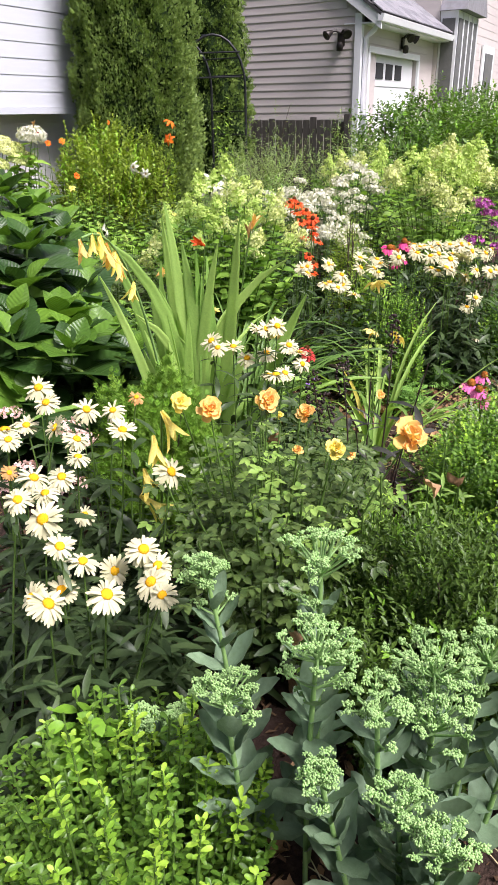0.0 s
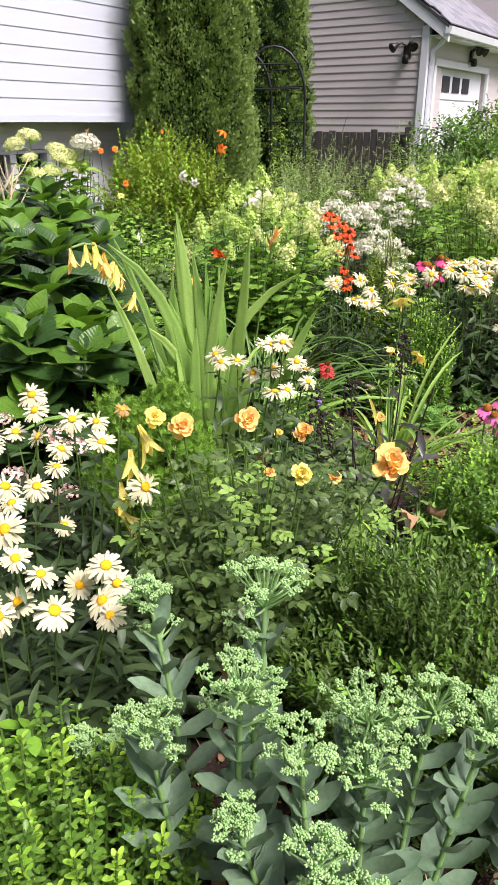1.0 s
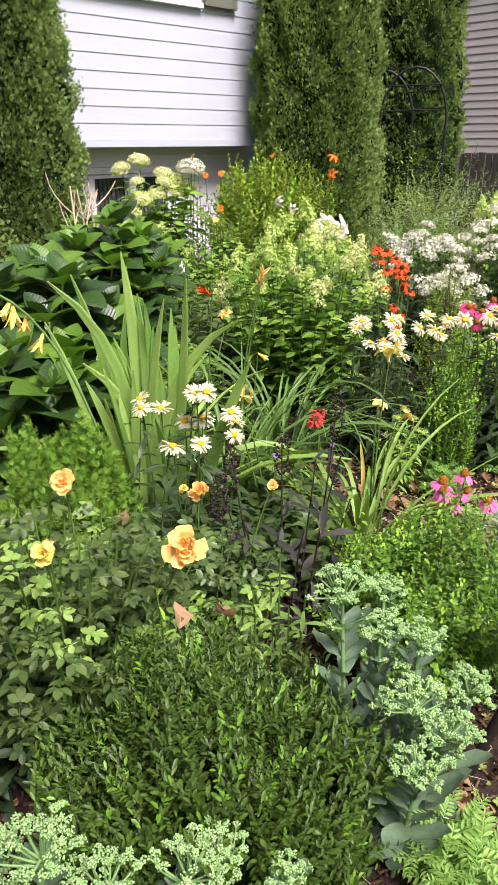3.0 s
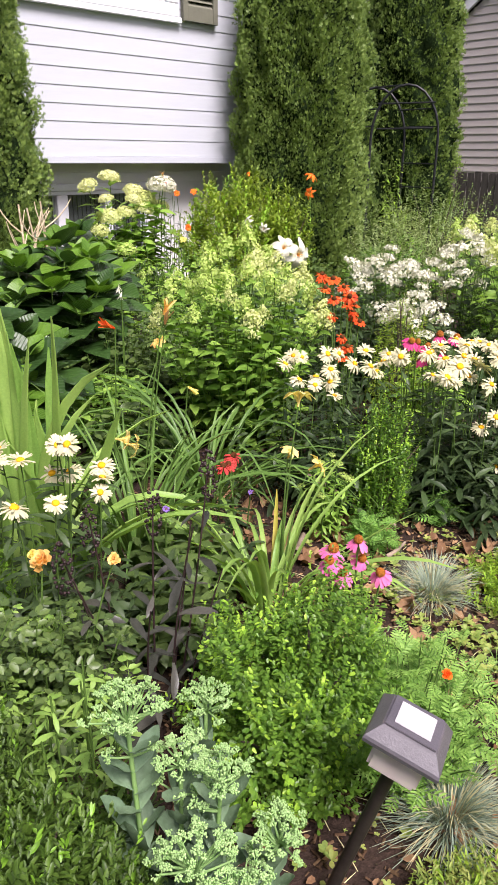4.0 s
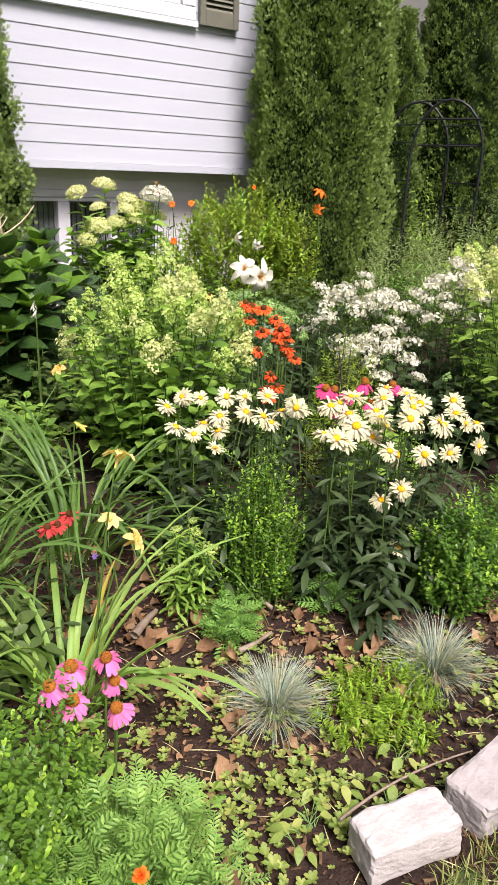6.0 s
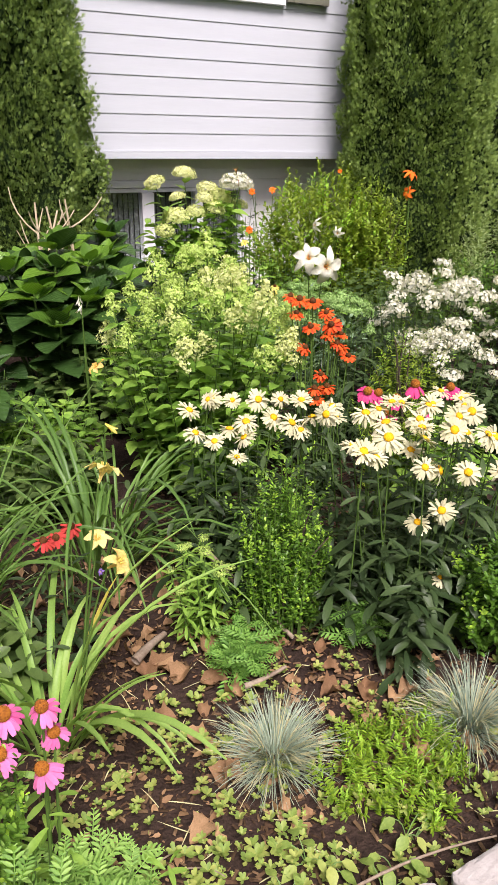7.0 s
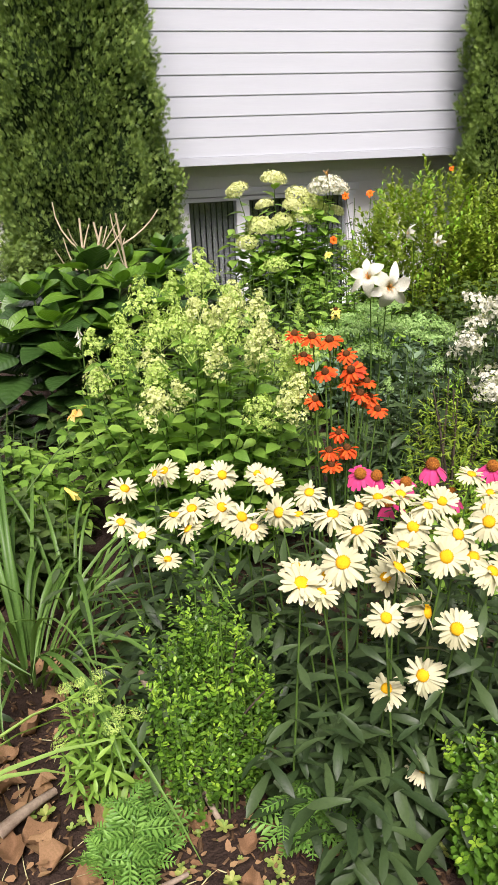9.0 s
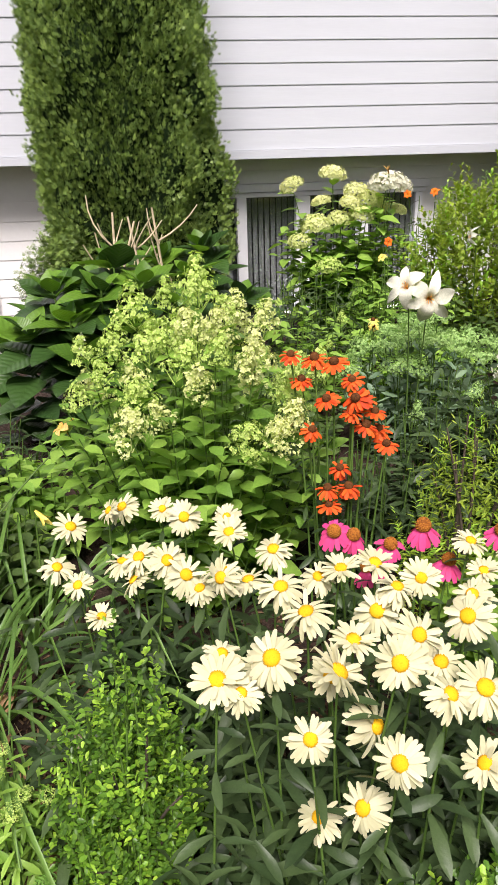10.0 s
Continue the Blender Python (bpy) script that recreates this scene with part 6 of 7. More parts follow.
flowering_shrub("front_boxwood", "pale new shoots of the edging boxwood", (0.70, 0.57), 0.26, 0.24, 0.43, 108, "box_tip", 0.02, 40, "panicle", "lime", 0, 0.3, 24, 0.8, group="boxwoods", template=L_OBOVATE, rise=0.45, big_low=0.1, low=0.66, vary=(0.7, 1.1))
shrub("dwarf_conifer", "low round feathery dwarf conifer", "shrub", (1.72, 1.2), 0.23, 0.22, 0.62, FAN_SMALL, 0.03, 1900, 8, M["conifer"], M["bright"], 106, 0.7, "", 0.07, 0.25, 0.04, along=0.9, lumpy=0.16)
shrub("dwarf_conifer", "upright fine leaved green bush by the daisies", "shrub", (4.35, 0.62), 0.2, 0.18, 0.42, L_NARROW, 0.03, 420, 12, M["box"], M["bright"], 107, 0.7, "", 0.12, 0.2, 0.05)

# ---- sedums at the front ----
sedum("tall grey green sedum with a pale budded head", [(0.994, 0.371, 0.665, 0.068), (0.825, 0.305, 0.63, 0.055), (0.764, 0.425, 0.537, 0.045), (0.921, 0.549, 0.614, 0.036), (0.9, 0.33, 0.5, 0.04)], 111, (0.93, 0.37))
sedum("grey green sedum with many budded heads", [(0.838, 0.215, 0.543, 0.042), (0.944, 0.161, 0.565, 0.066), (1.03, 0.095, 0.545, 0.055), (1.077, 0.02, 0.504, 0.045), (0.907, 0.146, 0.5, 0.06), (0.758, 0.269, 0.45, 0.028),
      (0.792, 0.16, 0.42, 0.042), (0.786, 0.091, 0.38, 0.045), (1.0, 0.2, 0.46, 0.05)], 112, (0.97, 0.15))
sedum("low grey green sedum in bud", [(0.817, 0.623, 0.34, 0.02), (0.845, 0.58, 0.34, 0.022), (0.86, 0.62, 0.3, 0.0)], 113, (0.86, 0.62), leaf_size=0.05, pairs=6)
sedum("tall sedum beside the dark bush", [(1.69, 0.145, 0.61, 0.055), (1.876, 0.178, 0.495, 0.042), (1.779, 0.021, 0.507, 0.045), (1.685, -0.028, 0.46, 0.06), (1.826, -0.065, 0.42, 0.045), (1.64, -0.087, 0.37, 0.055), (1.733, -0.077, 0.39, 0.055),
      (1.6, 0.02, 0.33, 0.0), (1.76, 0.1, 0.5, 0.045)], 114, (1.74, 0.06))
sedum("sedum with blue green leaves at the bed's edge", [(1.2, 0.013, 0.43, 0.055), (1.27, 0.03, 0.38, 0.045), (1.14, -0.05, 0.34, 0.05), (1.28, -0.07, 0.3, 0.0), (1.36, -0.03, 0.3, 0.03)], 115, (1.23, 0.0))

flowering_shrub("bright_shoots", "bright green lobed shoots beside the dark bush", (1.70, 0.34), 0.12, 0.1, 0.56, 118, "rose_young", 0.06, 12, "panicle", "lime", 0, 0.3, 16, 0.6, template=L_LANCE)
flowering_shrub("bright_shoots", "tall bright green shoots before the metal arch", (8.33, 4.72), 0.16, 0.12, 1.52, 120, "box_tip", 0.09, 5, "panicle", "lime", 0, 0.3, 18, 0.5, template=L_LANCE, low=0.5, vary=(0.7, 1.05))
flowering_shrub("bright_shoots", "single bright shoots in front of the roses", (1.44, 0.42), 0.06, 0.05, 0.58, 119, "box_tip", 0.05, 4, "panicle", "lime", 0, 0.3, 14, 0.8, template=L_LANCE)

# ---- straps, lilies ----
def sword_fan(label, at, n, length, width, seed, face, reach):
    """Sword leaves in flat fans: each blade is broad in the plane that it leans in. face: the fans' plane in degrees."""
    rng = np.random.default_rng(seed)
    t = thing("gladiolus_clump", label, "plant", at)
    for k in range(n):
        az = radians(face + rng.normal(0, 24))
        h, nrm = np.array([math.cos(az), math.sin(az), 0.0]), np.array([-math.sin(az), math.cos(az), 0.0])
        u = np.linspace(0, 1, 10)
        ln = length * rng.uniform(0.55, 1.08)
        lean = rng.normal(0, 0.13)
        bend = lean * 0.6 + rng.normal(0, 0.16) + (rng.choice([-1, 1]) * rng.uniform(0.5, 1.2) if rng.random() < 0.18 else 0)
        a = lean + bend * u ** 2.2
        step = ln / 9
        x = np.concatenate([[0], np.cumsum(np.sin(a[:-1]) * step)])
        z = np.concatenate([[0], np.cumsum(np.cos(a[:-1]) * step)])
        foot = h * rng.normal(0, reach) + nrm * rng.normal(0, reach)
        tip = nrm * rng.normal(0, 0.07)
        c = foot + h * x[:, None] + np.array([0, 0, 1.0]) * z[:, None] + tip * (u ** 2)[:, None]
        side = h * np.cos(a)[:, None] - np.array([0, 0, 1.0]) * np.sin(a)[:, None] + nrm * (0.35 * rng.normal() * u)[:, None]
        w = width * rng.uniform(0.75, 1.2) * 0.5 * np.minimum(1, 0.5 + 2.2 * u) * np.clip(1 - u ** 3.6, 0.02, 1) ** 0.6
        rows = [c - side * w[:, None] + nrm * 0.004, c - side * w[:, None] * 0.45, c + nrm * 0.005, c + side * w[:, None] * 0.45, c + side * w[:, None] + nrm * 0.004]
        v = np.stack(rows, 1).reshape(-1, 3)
        f = [(q * 5 + j, q * 5 + j + 1, q * 5 + j + 6, q * 5 + j + 5) for q in range(9) for j in range(4)]
        part("leaf", [(v, np.array(f))], M["glad"], t)
    return t


sword_fan("upright clump of broad pleated sword leaves", (2.1, 1.3), 40, 0.98, 0.046, 121, -42, 0.05)
strap_clump("gladiolus_clump", "bent broad leaves round the sword leaf clump", (2.1, 1.33), 14, 0.74, 0.036, 127, M["glad"], (58, 86), (-60, 20), spread=0.12, fold=0.4, blunt=0.5, yellow=0.0)
strap_clump("daylily_clump", "arching daylily leaves with yellow blooms", (2.66, 0.82), 38, 0.64, 0.022, 122, M["glad"], (52, 88), (-65, 40), group="daylilies", spread=0.07)
strap_clump("daylily_clump", "arching daylily leaves in shade", (2.98, 1.52), 60, 0.86, 0.016, 123, M["strap"], (48, 80), (-100, -40), group="daylilies", spread=0.11, yellow=0.0)
strap_clump("daylily_clump", "dark arching daylily leaves beside the daisies", (3.12, 1.72), 26, 0.8, 0.014, 125, M["strap"], (48, 82), (-95, -30), group="daylilies", spread=0.1, yellow=0.0)
strap_clump("daylily_clump", "daylily leaves with faded blooms", (2.5, 1.35), 60, 0.68, 0.018, 124, M["strap"], (62, 88), (-55, 45), group="daylilies", spread=0.1, yellow=0.0)


def daylily_bloom(label, foot, places, mats, scale, seed, kind="lily", face=(-0.3, -0.6, 0.7), centre="yellow"):
    rng = np.random.default_rng(seed)
    t = thing("lily_stem", label, "flowers", foot, "lily stems")
    for k, (x, y, z) in enumerate(places):
        hd = local(t, x, y, z)
        flower_stem(t, (hd[0] * 0.15, hd[1] * 0.15, 0), hd, rng, 0.004)
        bloom(t, "flower", kind, mats[k % len(mats)], centre, hd, np.array(face) + rng.normal(0, 0.3, 3), scale * float(rng.uniform(0.85, 1.1)), rng, centre_name="throat")
    return t


daylily_bloom("yellow daylily blooms on tall stems", (2.72, 0.84), [(2.85, 0.895, 0.635), (2.84, 0.925, 0.445), (2.838, 0.828, 0.437)], ["lily_yellow", "lily_yellow", "lily_yellow"], 0.058, 131, face=(0.5, -0.35, 0.35))
daylily_bloom("soft yellow daylily leaning over the bed", (2.45, 1.05), [(2.295, 1.125, 0.6), (2.32, 1.1, 0.585)], ["lily_yellow", "lily_yellow"], 0.056, 132, face=(0.5, -0.5, 0.25))
daylily_bloom("peach daylily with a dark eye", (2.6, 1.7), [(3.24, 2.18, 0.52)], ["peach"], 0.055, 133, centre="cone_dark")
daylily_bloom("spent peach daylily on a tall stem", (2.6, 1.5), [(2.678, 1.378, 0.88), (2.7, 1.4, 0.84)], ["peach", "brown"], 0.06, 152, "wilted", face=(0.1, -0.2, 0.9))
daylily_bloom("long red orange lily bud on a stem", (2.55, 1.6), [(2.581, 1.535, 0.82)], ["orange_deep"], 0.065, 153, "wilted", face=(-0.75, 0.1, 0.6))
daylily_bloom("pale yellow lily resting on the strap leaves", (3.12, 1.9), [(3.151, 1.867, 0.415)], ["yellow"], 0.06, 154, "wilted", face=(0.8, -0.4, -0.1))
daylily_bloom("white oriental lily in full bloom", (4.62, 2.8), [(4.62, 2.645, 0.81), (4.55, 2.68, 0.835)], ["white", "white"], 0.1, 134, "oriental", face=(-0.15, -0.8, 0.35), centre="peach")
daylily_bloom("small white lily by the golden shrub", (5.62, 4.3), [(5.39, 3.89, 0.88), (5.6, 3.95, 0.82)], ["white", "white"], 0.05, 135, "oriental", face=(-0.15, -0.8, 0.35))
daylily_bloom("orange tiger lily on a tall stem", (6.5, 4.25), [(6.46, 4.25, 1.18), (6.5, 4.27, 1.06)], ["orange", "orange"], 0.06, 136, "oriental", face=(-0.4, -0.5, 0.5))
daylily_bloom("orange lilies beside the cream hydrangea", (5.0, 4.2), [(5.0, 4.22, 0.83), (4.98, 4.25, 0.72)], ["orange", "yellow"], 0.05, 137, face=(-0.4, -0.5, 0.5))
daylily_bloom("orange lilies in the golden shrub", (5.6, 4.95), [(5.488, 4.75, 1.064), (6.077, 4.7, 1.215), (5.3, 4.75, 1.06)], ["orange", "orange"], 0.045, 138, face=(-0.4, -0.5, 0.5))
daylily_bloom("rust coloured lily bud on a tall stem", (5.2, 4.85), [(5.16, 4.75, 1.2), (5.17, 4.74, 1.12)], ["brown", "red"], 0.06, 141, "wilted", face=(-0.1, -0.1, 1.0))

def wilted_spike(label, foot, line, count, scale, seed):
    """A flower stem that arches over, with spent blooms hanging from its end. line: foot, bend and tip of the stem."""
    rng = np.random.default_rng(seed)
    t = thing("gladiolus_spike", label, "flowers", foot, "lily stems")
    ln = bezier(*[local(t, *q) for q in line], 15)
    part("flower_stem", [tube(ln, 0.005, 0.003, 6)], M["stem_pale"], t)
    for k in range(count):
        u = 0.62 + 0.38 * k / (count - 1)
        p = ln[int(u * 14)] + rng.normal(0, 0.006, 3)
        bloom(t, "flower", "wilted", ("yellow", "peach", "yellow")[k % 3], None, p, np.array([-0.2, -0.3, -0.9]) + rng.normal(0, 0.25, 3), scale * float(rng.uniform(0.7, 1.1)), rng)


wilted_spike("arching stem with wilted yellow hanging flowers", (2.02, 1.32), [(2.02, 1.32, 0.02), (1.82, 1.3, 1.08), (1.41, 1.16, 1.04)], 8, 0.062, 139)
daylily_bloom("drooping yellow bloom in the rose bush", (1.3, 0.95), [(1.24, 0.922, 0.5), (1.262, 0.92, 0.56), (1.28, 0.9, 0.64), (1.29, 0.88, 0.7)], ["yellow", "yellow"], 0.085, 140, "wilted", face=(-0.3, -0.3, -0.9))

daylily_bloom("single white drooping flower beside the hydrangea", (3.3, 2.62), [(3.278, 2.581, 0.77), (3.285, 2.575, 0.73)], ["white", "white"], 0.05, 155, "wilted", face=(0.0, -0.1, -1.0))
daylily_bloom("violet balloon flower on a thin stem", (2.4, 1.02), [(2.398, 1.01, 0.37)], ["balloon"], 0.024, 145, face=(-0.3, -0.6, 0.8), centre="white")
daylily_bloom("violet balloon flower on a thin stem", (2.95, 1.25), [(2.92, 1.19, 0.2)], ["balloon"], 0.018, 146, face=(-0.3, -0.6, 0.8), centre="white")
flowering_shrub("phlox_plant", "pale pink phlox among the daisies", (1.28, 1.36), 0.08, 0.07, 0.6, 147, "daisy_leaf", 0.07, 6, "phlox", "blush", 4, 0.5, 12, 0.7, group="phlox")
flowering_shrub("phlox_plant", "pale pink phlox beside the conifer", (1.48, 1.3), 0.06, 0.06, 0.6, 150, "daisy_leaf", 0.07, 5, "phlox", "blush", 3, 0.5, 12, 0.7, group="phlox")

# ---- dark leaved penstemon ----
rp = np.random.default_rng(9)
pen = thing("penstemon", "dark purple brown leaved perennial with black stems", "plant", (2.08, 0.66))
lines = []
for k in range(10):
    a = k * 2.4
    e = np.array([0.2 * math.cos(a), 0.17 * math.sin(a), rp.uniform(0.4, 0.74)])
    ln = stalk(rp, (e[0] * 0.4, e[1] * 0.4, 0), e, 0.04)
    lines.append(ln)
    part("stem", [tube(ln, 0.0035, 0.002)], M["stem_dark"], pen)
    if k % 3 == 0:
        pos = e + sphere_dirs(rp, 60) * np.array([0.022, 0.022, 0.07]) - [0, 0, 0.03]
        stuff(part("seed_head", [inst(OCTA, pos, rp.normal(0, 1, pos.shape), rp.normal(0, 1, pos.shape), np.full(60, 0.0055))], M["stem_dark"], pen, "dark seed head"))
stuff(part("leaves", [leafy_stalks(rp, lines, L_LANCE, 0.105, 9, 0.1, 0.05, 0.8, 0.35)], M["penstemon"], pen))


# ---- ferny marigolds and seedlings ----
def ferny(label, at, r, h, n, size, seed, mat="fern", flowers=(), group="marigolds", name="marigold_plant"):
    rng = np.random.default_rng(seed)
    t = thing(name, label, "plant", at, group)
    lines = []
    for i in range(n):
        a, q = i * 2.4, math.sqrt((i + 0.5) / n)
        e = np.array([r * q * math.cos(a), r * q * math.sin(a), h * (1 - 0.45 * q * q) * rng.uniform(0.7, 1.05)])
        lines.append(stalk(rng, (e[0] * 0.3, e[1] * 0.3, 0), e, 0.05))
    for l in lines:
        part("stem", [tube(l, 0.003, 0.0015, 4)], M["stem"], t)
    stuff(part("leaves", [leafy_stalks(rng, lines, L_FERN, size, 9, 0.0, 0.3, 1.0, 0.25)], M[mat], t))
    for x, y, z in flowers:
        hd = local(t, x, y, z)
        bloom(t, "flower", "rose", "orange", None, hd, (-0.3, -0.4, 1), 0.36, rng)
    return t


ferny("bushy ferny marigold with one orange flower", (2.45, 0.12), 0.26, 0.4, 70, 0.078, 141, "fern", [(2.464, 0.04, 0.3)])
ferny("low ferny marigold at the front", (1.75, -0.12), 0.12, 0.22, 14, 0.085, 142)
ferny("low ferny marigold by the pink coneflowers", (2.62, 0.3), 0.12, 0.22, 14, 0.08, 143)
for k, (x, y) in enumerate(((3.19, 0.80), (3.56, 0.76), (3.22, 0.86))):
    ferny("ferny seedling in the open soil", (x, y), 0.07, 0.15, 7, 0.085, 144 + k, "fern_dark", group="seedlings", name="seedling")
flowering_shrub("upright_perennial", "narrow leaved perennial with small yellow green tips", (3.16, 1.02), 0.1, 0.1, 0.36, 148, "lime_leaf", 0.055, 15, "flathead", "lime", 9, 0.22, 18, 0.5, template=L_LANCE)
flowering_shrub("chrysanthemum", "lobed bright green seedling at the front", (0.76, 0.72), 0.07, 0.06, 0.42, 149, "bright", 0.055, 9, "panicle", "lime", 0, 0.3, 16, 0.5, template=L_ROSE)

# ---- blue fescues and golden creeper ----
def fescue(label, at, r, n, seed):
    t = strap_clump("blue_fescue", label, at, n, r, 0.0021, seed, M["fescue"], (8, 88), (-45, 40), "grass", "blue fescues", 0.035, 0.2, 5, 0.0)
    rng = np.random.default_rng(seed + 1)
    m = n // 5
    az = rng.uniform(0, 6.28, m)
    base = np.stack([0.02 * np.cos(az), 0.02 * np.sin(az), 0 * az], -1)
    stuff(part("dry_growth", [blades(rng, base, az, rng.uniform(10, 88, m), rng.uniform(-50, 20, m), r * rng.uniform(0.6, 1.15, m), np.full(m, 0.0025), 5, 0.2)], M["fescue_dry"], t, "straw coloured dry blades"))
    return t


fescue("spiky blue grey fescue tuft", (3.13, 0.5), 0.165, 760, 151)
fescue("spiky blue grey fescue tuft with dry blades", (3.62, 0.35), 0.175, 760, 152)
fescue("blue grey fescue under the lamp", (2.4, -0.05), 0.185, 860, 153)
shrub("golden_creeper", "low golden green creeping plant", "plant", (3.38, 0.34), 0.19, 0.16, 0.095, L_NARROW, 0.021, 330, 18, M["moss"], M["box_tip"], 154, 0.8, "", 0.05, 0.3, 0.03, 16, 0.35)
shrub("golden_creeper", "low yellowish creeping plant at the edge", "plant", (2.2, -0.22), 0.2, 0.12, 0.14, L_NARROW, 0.024, 360, 12, M["weed"], M["moss"], 155, 0.6, "", 0.07, 0.3)

# ---- solar post lamp ----
lamp = thing("solar_lamp", "dark grey solar path lamp leaning on its stake", "lamp", (2.045, 0.008, 0.0), turn=26)
lamp.matrix_basis = Matrix.Translation((2.057, 0.0, 0.032)) @ Matrix.Rotation(radians(17), 4, Vector((0.68, 0.74, 0))) @ pose(0, 0, 0, 0, 0, 22)
part("stake", [tube([(0, 0, -0.07), (0, 0, 0.33)], 0.0135, 0.0135, 8)], M["bronze"], lamp)
part("lamp_body", box(-0.048, 0.048, -0.048, 0.048, 0.325, 0.385, 0.006), M["lens"], lamp, "clear moulded lamp body")
part("lamp_holder", [lathe([(0.001, 0.33), (0.016, 0.33), (0.018, 0.36), (0.03, 0.384), (0.001, 0.386)], 12)], M["plastic"], lamp)
bm = bmesh.new()
ring = []
for w, z in ((0.070, 0.388), (0.072, 0.396), (0.070, 0.402), (0.052, 0.424), (0.048, 0.426)):
    ring.append([bm.verts.new((sx * w, sy * w, z)) for sx, sy in ((-1, -1), (1, -1), (1, 1), (-1, 1))])
for a, b in zip(ring, ring[1:]):
    for i in range(4):
        bm.faces.new((a[i], a[(i + 1) % 4], b[(i + 1) % 4], b[i]))
bm.faces.new(ring[0][::-1]), bm.faces.new(ring[-1])
cap = part("cap", bm, M["plastic"], lamp, smooth=False)
part("panel_frame", box(-0.048, 0.048, -0.048, 0.048, 0.4265, 0.430, 0.001), M["plastic"], cap)
part("solar_panel", box(-0.034, 0.034, -0.034, 0.034, 0.4305, 0.4325, 0.0006), M["panel"], cap, "pale reflective solar panel")

# ---- edging stones ----
def stone(at, lx, ly, h, turn, seed, label):
    rng = np.random.default_rng(seed)
    bm = box(-lx / 2, lx / 2, -ly / 2, ly / 2, 0, h)
    bmesh.ops.subdivide_edges(bm, edges=bm.edges[:], cuts=9, use_grid_fill=True)
    for v in bm.verts:
        edge = sum(abs(abs(c) - hf) < 1e-4 for c, hf in ((v.co.x, lx / 2), (v.co.y, ly / 2), (v.co.z - h / 2, h / 2)))
        k = Vector(noise.noise_vector(v.co * 14 + Vector((seed * 3.1, 0, 0)))) * 0.0045 + Vector(noise.noise_vector(v.co * 70)) * 0.002
        v.co += k
        if edge >= 2:
            v.co -= Vector((v.co.x, v.co.y, v.co.z - h / 2)).normalized() * (0.002 + 0.006 * rng.random()) * (edge - 1)
    bmesh.ops.recalc_face_normals(bm, faces=bm.faces)
    ob = part("edging_stone", bm, M["stone"], None, at=pose(*at, 2 * rng.normal(), 2 * rng.normal(), turn))
    tagged(ob, label, "stone", "edging stones")


stone((3.08, -0.02, 0.0), 0.23, 0.11, 0.1, -14, 1, "pale rough edging stone laid on the soil")
stone((3.36, -0.04, 0.0), 0.24, 0.12, 0.1, 4, 2, "pale rough edging stone with a dark patch")
stone((2.67, -0.145, -0.01), 0.21, 0.085, 0.09, 74, 3, "pale narrow edging stone set on a slant")
stone((2.605, -0.36, -0.01), 0.19, 0.1, 0.09, 70, 4, "pale block edging stone beside the lawn")
stone((3.64, -0.06, 0.0), 0.24, 0.11, 0.1, -6, 5, "pale rough edging stone laid on the soil")


# ---- litter on the soil ----
rl = np.random.default_rng(77)


def on_soil(n, x0, x1, y0, y1):
    x, y = rl.uniform(x0, x1, n), rl.uniform(y0, y1, n)
    z = np.array([ground_height(a, b) for a, b in zip(x, y)])
    return np.stack([x, y, z], -1)


CHIP = (np.array([(-0.16, -0.5, 0), (0.12, -0.42, 0.04), (0.15, 0.45, 0.1), (-0.1, 0.5, 0.02), (0.02, 0.05, 0.2)], float), np.array([(0, 1, 4), (1, 2, 4), (2, 3, 4), (3, 0, 4)]))
p = on_soil(18000, 0.4, 4.6, -0.4, 2.0)
d = np.stack([rl.normal(0, 1, 18000), rl.normal(0, 1, 18000), rl.normal(0, 0.3, 18000)], -1)
ob = part("mulch", [inst(CHIP, p + [0, 0, 0.005], d, np.tile([0, 0, 1.0], (18000, 1)) + rl.normal(0, 0.25, (18000, 3)), rl.uniform(0.008, 0.034, 18000))], M["chips"], None, smooth=False)
tagged(ob, "dark shredded bark mulch over the soil", "mulch", kind="stuff")
DEAD = broad_leaf(9, 6, 0.03, -0.2)
lobes = 0.85 + 0.16 * np.cos(DEAD[0][:, 1] * 19) * (np.abs(DEAD[0][:, 0]) > 0.05)
DEAD[0][:, 0] *= lobes
dead_meshes = []
for k in range(5):
    v, f = DEAD
    w = v.copy()
    w[:, 2] += 0.1 * np.sin(w[:, 1] * (5 + k) + k) + (1.2 + 0.5 * k) * w[:, 0] ** 2 + 0.08 * np.sin(w[:, 0] * 14 + 3 * k) * np.cos(w[:, 1] * 9)
    me = build("dead leaf blade", [(w, f)])
    me.materials.append(M["dead"])
    dead_meshes.append(me)
spots = np.concatenate([on_soil(60, 2.8, 3.7, 0.3, 1.2), on_soil(60, 2.7, 3.3, 0.8, 1.6), on_soil(34, 3.3, 4.1, 0.2, 0.72), on_soil(34, 1.9, 2.9, -0.25, 0.3), on_soil(30, 0.8, 1.4, 0.3, 0.9)])
for k, q in enumerate(spots):
    s = float(rl.uniform(0.032, 0.085))
    ob = part("fallen_leaf", dead_meshes[k % 5], None, None, at=Matrix.Translation((q[0], q[1], q[2] + 0.006)) @ pose(0, 0, 0, float(rl.normal(0, 14)), float(rl.normal(0, 14)), float(rl.uniform(0, 360))) @ Matrix.Diagonal((s, s, s, 1)))
    tagged(ob, "dry brown fallen leaf on the soil", "leaf", "fallen leaves")
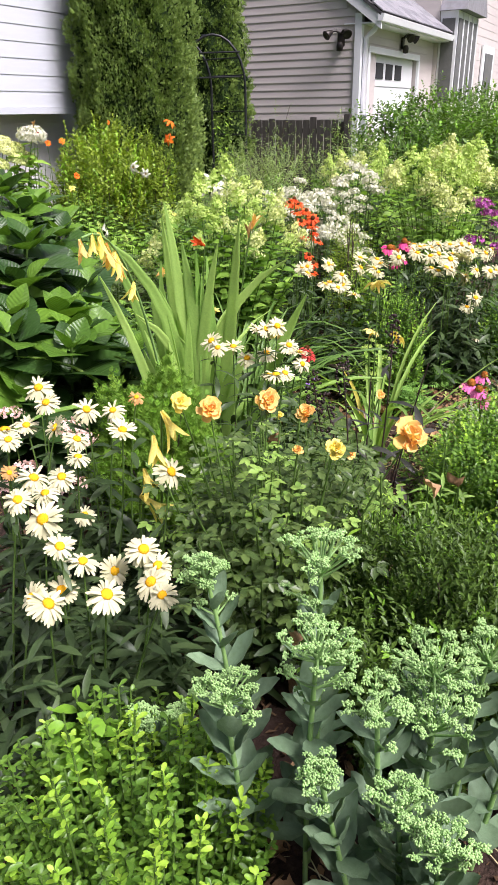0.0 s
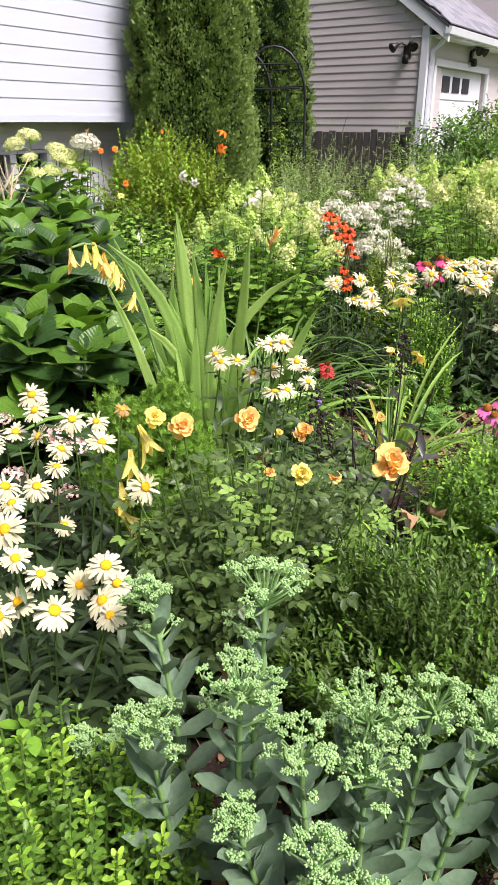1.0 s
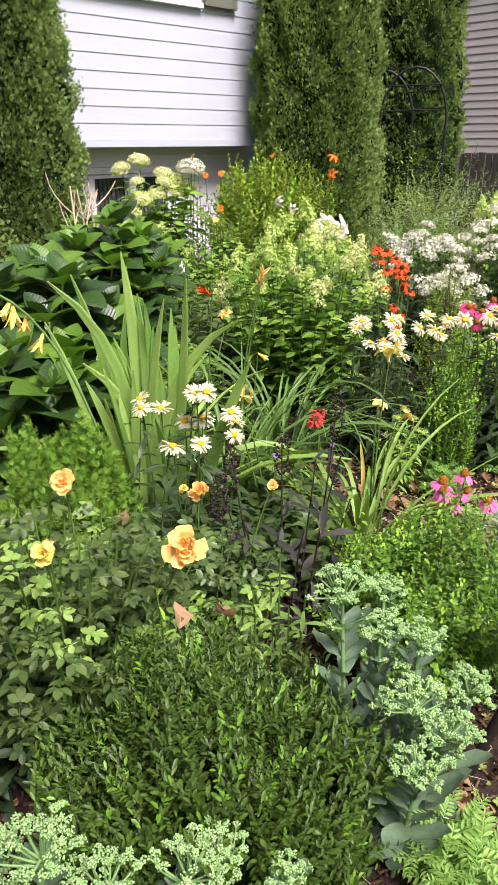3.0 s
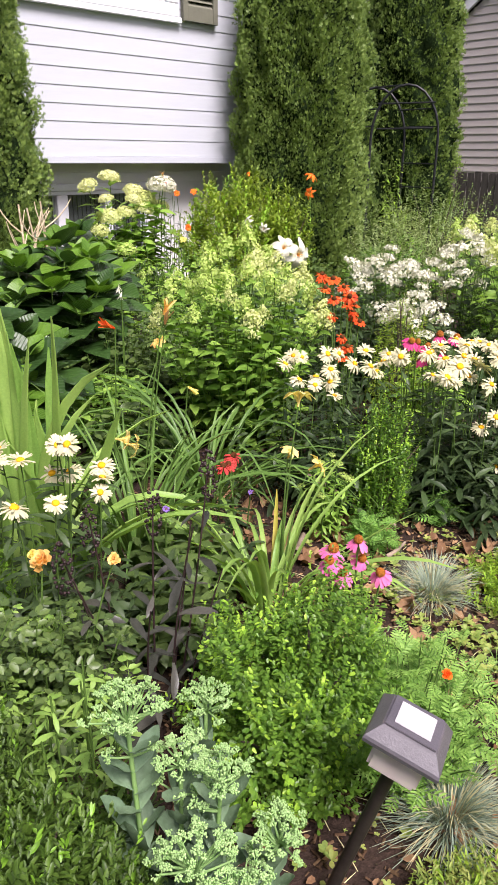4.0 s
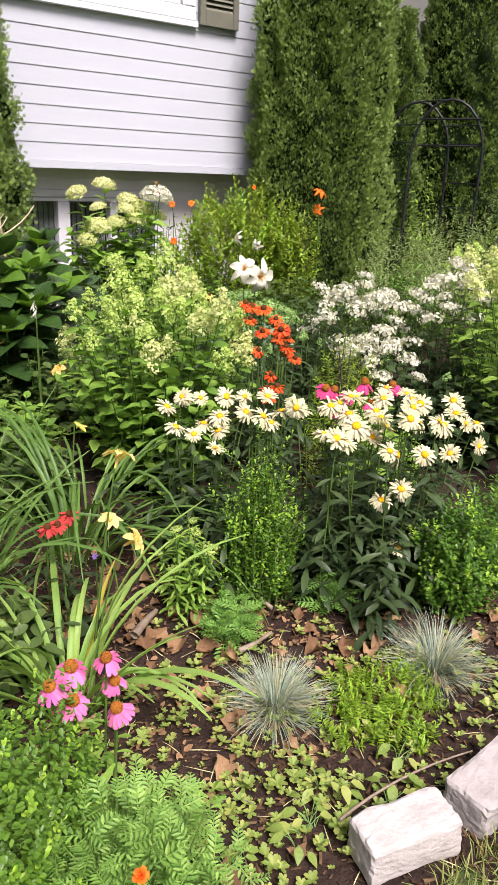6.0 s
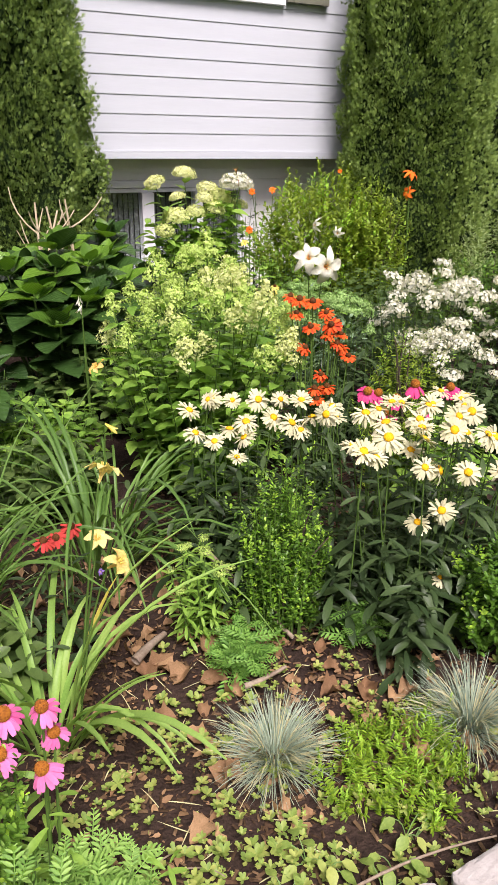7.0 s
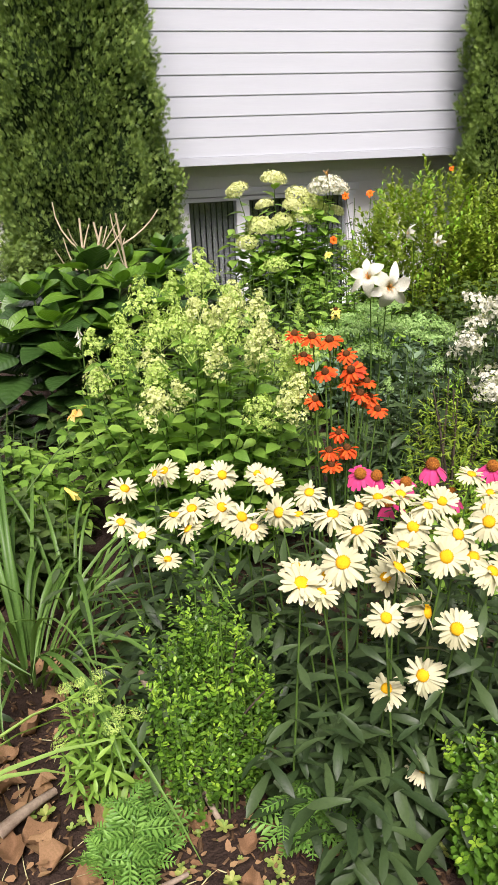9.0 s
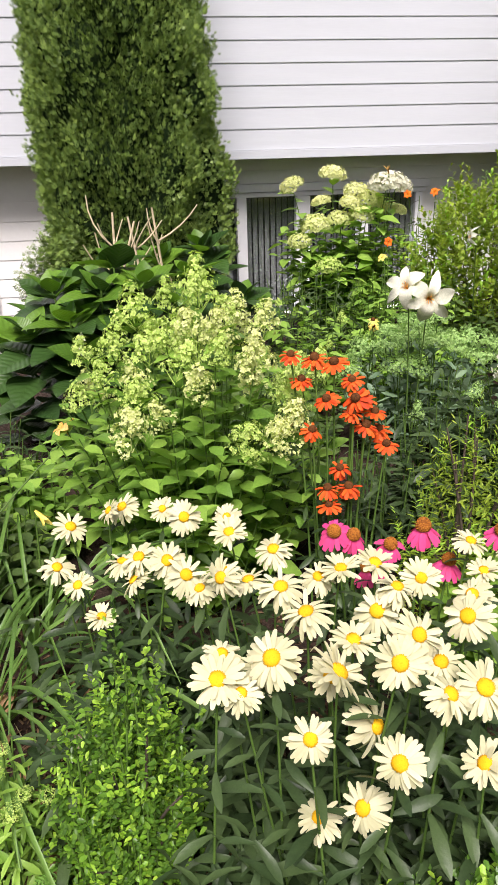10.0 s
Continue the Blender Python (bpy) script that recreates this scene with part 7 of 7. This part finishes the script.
for k, (x, y, z, sc) in enumerate(((1.415, 0.29, 0.56, 0.05), (1.51, 0.26, 0.545, 0.05), (1.62, 0.75, 0.5, 0.06), (0.86, 0.36, 0.56, 0.035))):
    ob = part("fallen_leaf", dead_meshes[k % 5], None, None, at=pose(x, y, z, 50, 20, 70 * k) @ Matrix.Diagonal((sc, sc, sc, 1)))
    tagged(ob, "dry brown leaf caught in a bush", "leaf", "caught leaves")


p = np.concatenate([on_soil(650, 2.6, 3.5, 0.3, 1.3), on_soil(300, 3.3, 4.3, 0.25, 0.9), on_soil(500, 0.7, 2.9, -0.3, 0.9)])
n = len(p)
a = rl.uniform(0, 6.28, n)
ob = part("leaf_litter", [inst(L_ROUND, p + np.stack([0 * a, 0 * a, rl.uniform(0.006, 0.02, n)], -1), np.stack([np.cos(a), np.sin(a), rl.normal(0, 0.25, n)], -1), np.tile([0, 0, 1.0], (n, 1)) + rl.normal(0, 0.35, (n, 3)), rl.uniform(0.01, 0.04, n) * rl.uniform(0.5, 1.0, n))], M["dead"], None)
tagged(ob, "shredded dry brown leaf litter over the soil", "leaf litter", kind="stuff")


def stick(label, pts, r):
    ob = part("stick", [tube(bezier(*pts, 9), r, r * 0.55, 7)], M["twig"], None)
    tagged(ob, label, "stick", "sticks")


stick("grey dead branch leaning in the daisies", [(3.27, 1.28, 0.17), (3.32, 1.1, 0.10), (3.39, 0.85, 0.03)], 0.012)
stick("short brown stick on the soil", [(3.16, 0.72, 0.035), (3.22, 0.71, 0.045), (3.3, 0.74, 0.035)], 0.009)
stick("curled strip of bark on the soil", [(2.93, 0.95, 0.04), (2.98, 0.98, 0.055), (3.05, 1.03, 0.04)], 0.016)
stick("thin twig beside the edging stones", [(3.0, 0.1, 0.03), (3.2, 0.12, 0.04), (3.42, 0.06, 0.04)], 0.004)
stick("bark piece beside the lawn", [(2.82, -0.1, 0.03), (2.86, -0.11, 0.04), (2.92, -0.12, 0.03)], 0.012)
for k in range(14):
    q = on_soil(1, 2.7, 4.0, 0.1, 1.1)[0]
    a = rl.uniform(0, 6.28)
    e = q + [0.09 * math.cos(a), 0.09 * math.sin(a), 0.012]
    stick("thin dry twig on the soil", [q + [0, 0, 0.006], (q + e) / 2 + [0.01, 0.01, 0.014], e], 0.002)

# weeds and seedlings over the open soil
p = np.concatenate([on_soil(250, 2.6, 3.1, 0.1, 0.8), on_soil(300, 2.72, 3.8, 0.02, 0.34), on_soil(120, 2.9, 3.5, 0.4, 1.0), on_soil(40, 3.3, 4.1, 0.25, 0.7), on_soil(60, 1.9, 2.4, -0.3, 0.1)])
n = len(p)
P, D = np.repeat(p, 6, 0), []
a = np.repeat(rl.uniform(0, 6.28, n), 6) + np.tile(np.arange(6) * 1.05, n)
e = rl.uniform(0.1, 1.0, n * 6)
D = np.stack([np.cos(a) * np.cos(e), np.sin(a) * np.cos(e), np.sin(e)], -1)
P = P + np.array([0, 0, 1.0]) * np.repeat(rl.uniform(0.0, 0.035, n), 6)[:, None]
ob = part("weeds", [inst(L_ROUND, P, D, np.tile([0, 0, 1.0], (n * 6, 1)), np.repeat(rl.uniform(0.005, 0.024, n), 6) * rl.uniform(0.7, 1.2, n * 6))], M["weed"], None)
tagged(ob, "small light green weeds on the bare soil", "weeds", kind="stuff")

for k in range(12):
    q = on_soil(1, 2.72, 3.3, 0.04, 0.24)[0]
    t = thing("bindweed", "small pale green bindweed with heart shaped leaves", "weed", (float(q[0]), float(q[1])), "bindweed seedlings")
    for j in range(4):
        a = rl.uniform(0, 6.28)
        e = np.array([0.035 * math.cos(a), 0.035 * math.sin(a), rl.uniform(0.03, 0.08)])
        part("stem", [tube(bezier((0, 0, 0), e * [0.3, 0.3, 0.8], e, 5), 0.0015, 0.001, 4)], M["stem_pale"], t)
        part("leaf", [inst(L_OVATE, [e], [(math.cos(a), math.sin(a), -0.2)], [(0.1, -0.2, 1.0)], np.array([rl.uniform(0.03, 0.048)]))], M["weed"], t)
p = on_soil(700, 0.6, 4.4, -0.2, 1.7)
a = rl.uniform(0, 6.28, 700)
ob = part("twig_litter", [blades(rl, p + [0, 0, 0.006], a, rl.uniform(-2, 14, 700), rl.uniform(-14, 4, 700), rl.uniform(0.03, 0.11, 700), np.full(700, 0.003), 3, 0.6)], M["fescue_dry"], None)
tagged(ob, "thin straw coloured stalks scattered on the soil", "litter", kind="stuff")

# lawn at the front
p = np.concatenate([on_soil(7500, 2.76, 4.3, -0.7, -0.08), on_soil(3200, 0.0, 5.6, -1.9, -0.55)])
keep = (p[:, 1] < -0.12 - 0.0 * p[:, 0]) & ~((p[:, 0] < 2.8) & (p[:, 1] > -0.2))
p = p[keep]
n = len(p)
ob = part("lawn", [blades(rl, p, rl.uniform(0, 6.28, n), rl.uniform(30, 88, n), rl.uniform(-40, 60, n), rl.uniform(0.03, 0.07, n), rl.uniform(0.002, 0.0045, n), 2, 0.3)], M["grass"], None)
tagged(ob, "short patchy lawn grass beyond the edging stones", "grass", kind="stuff")
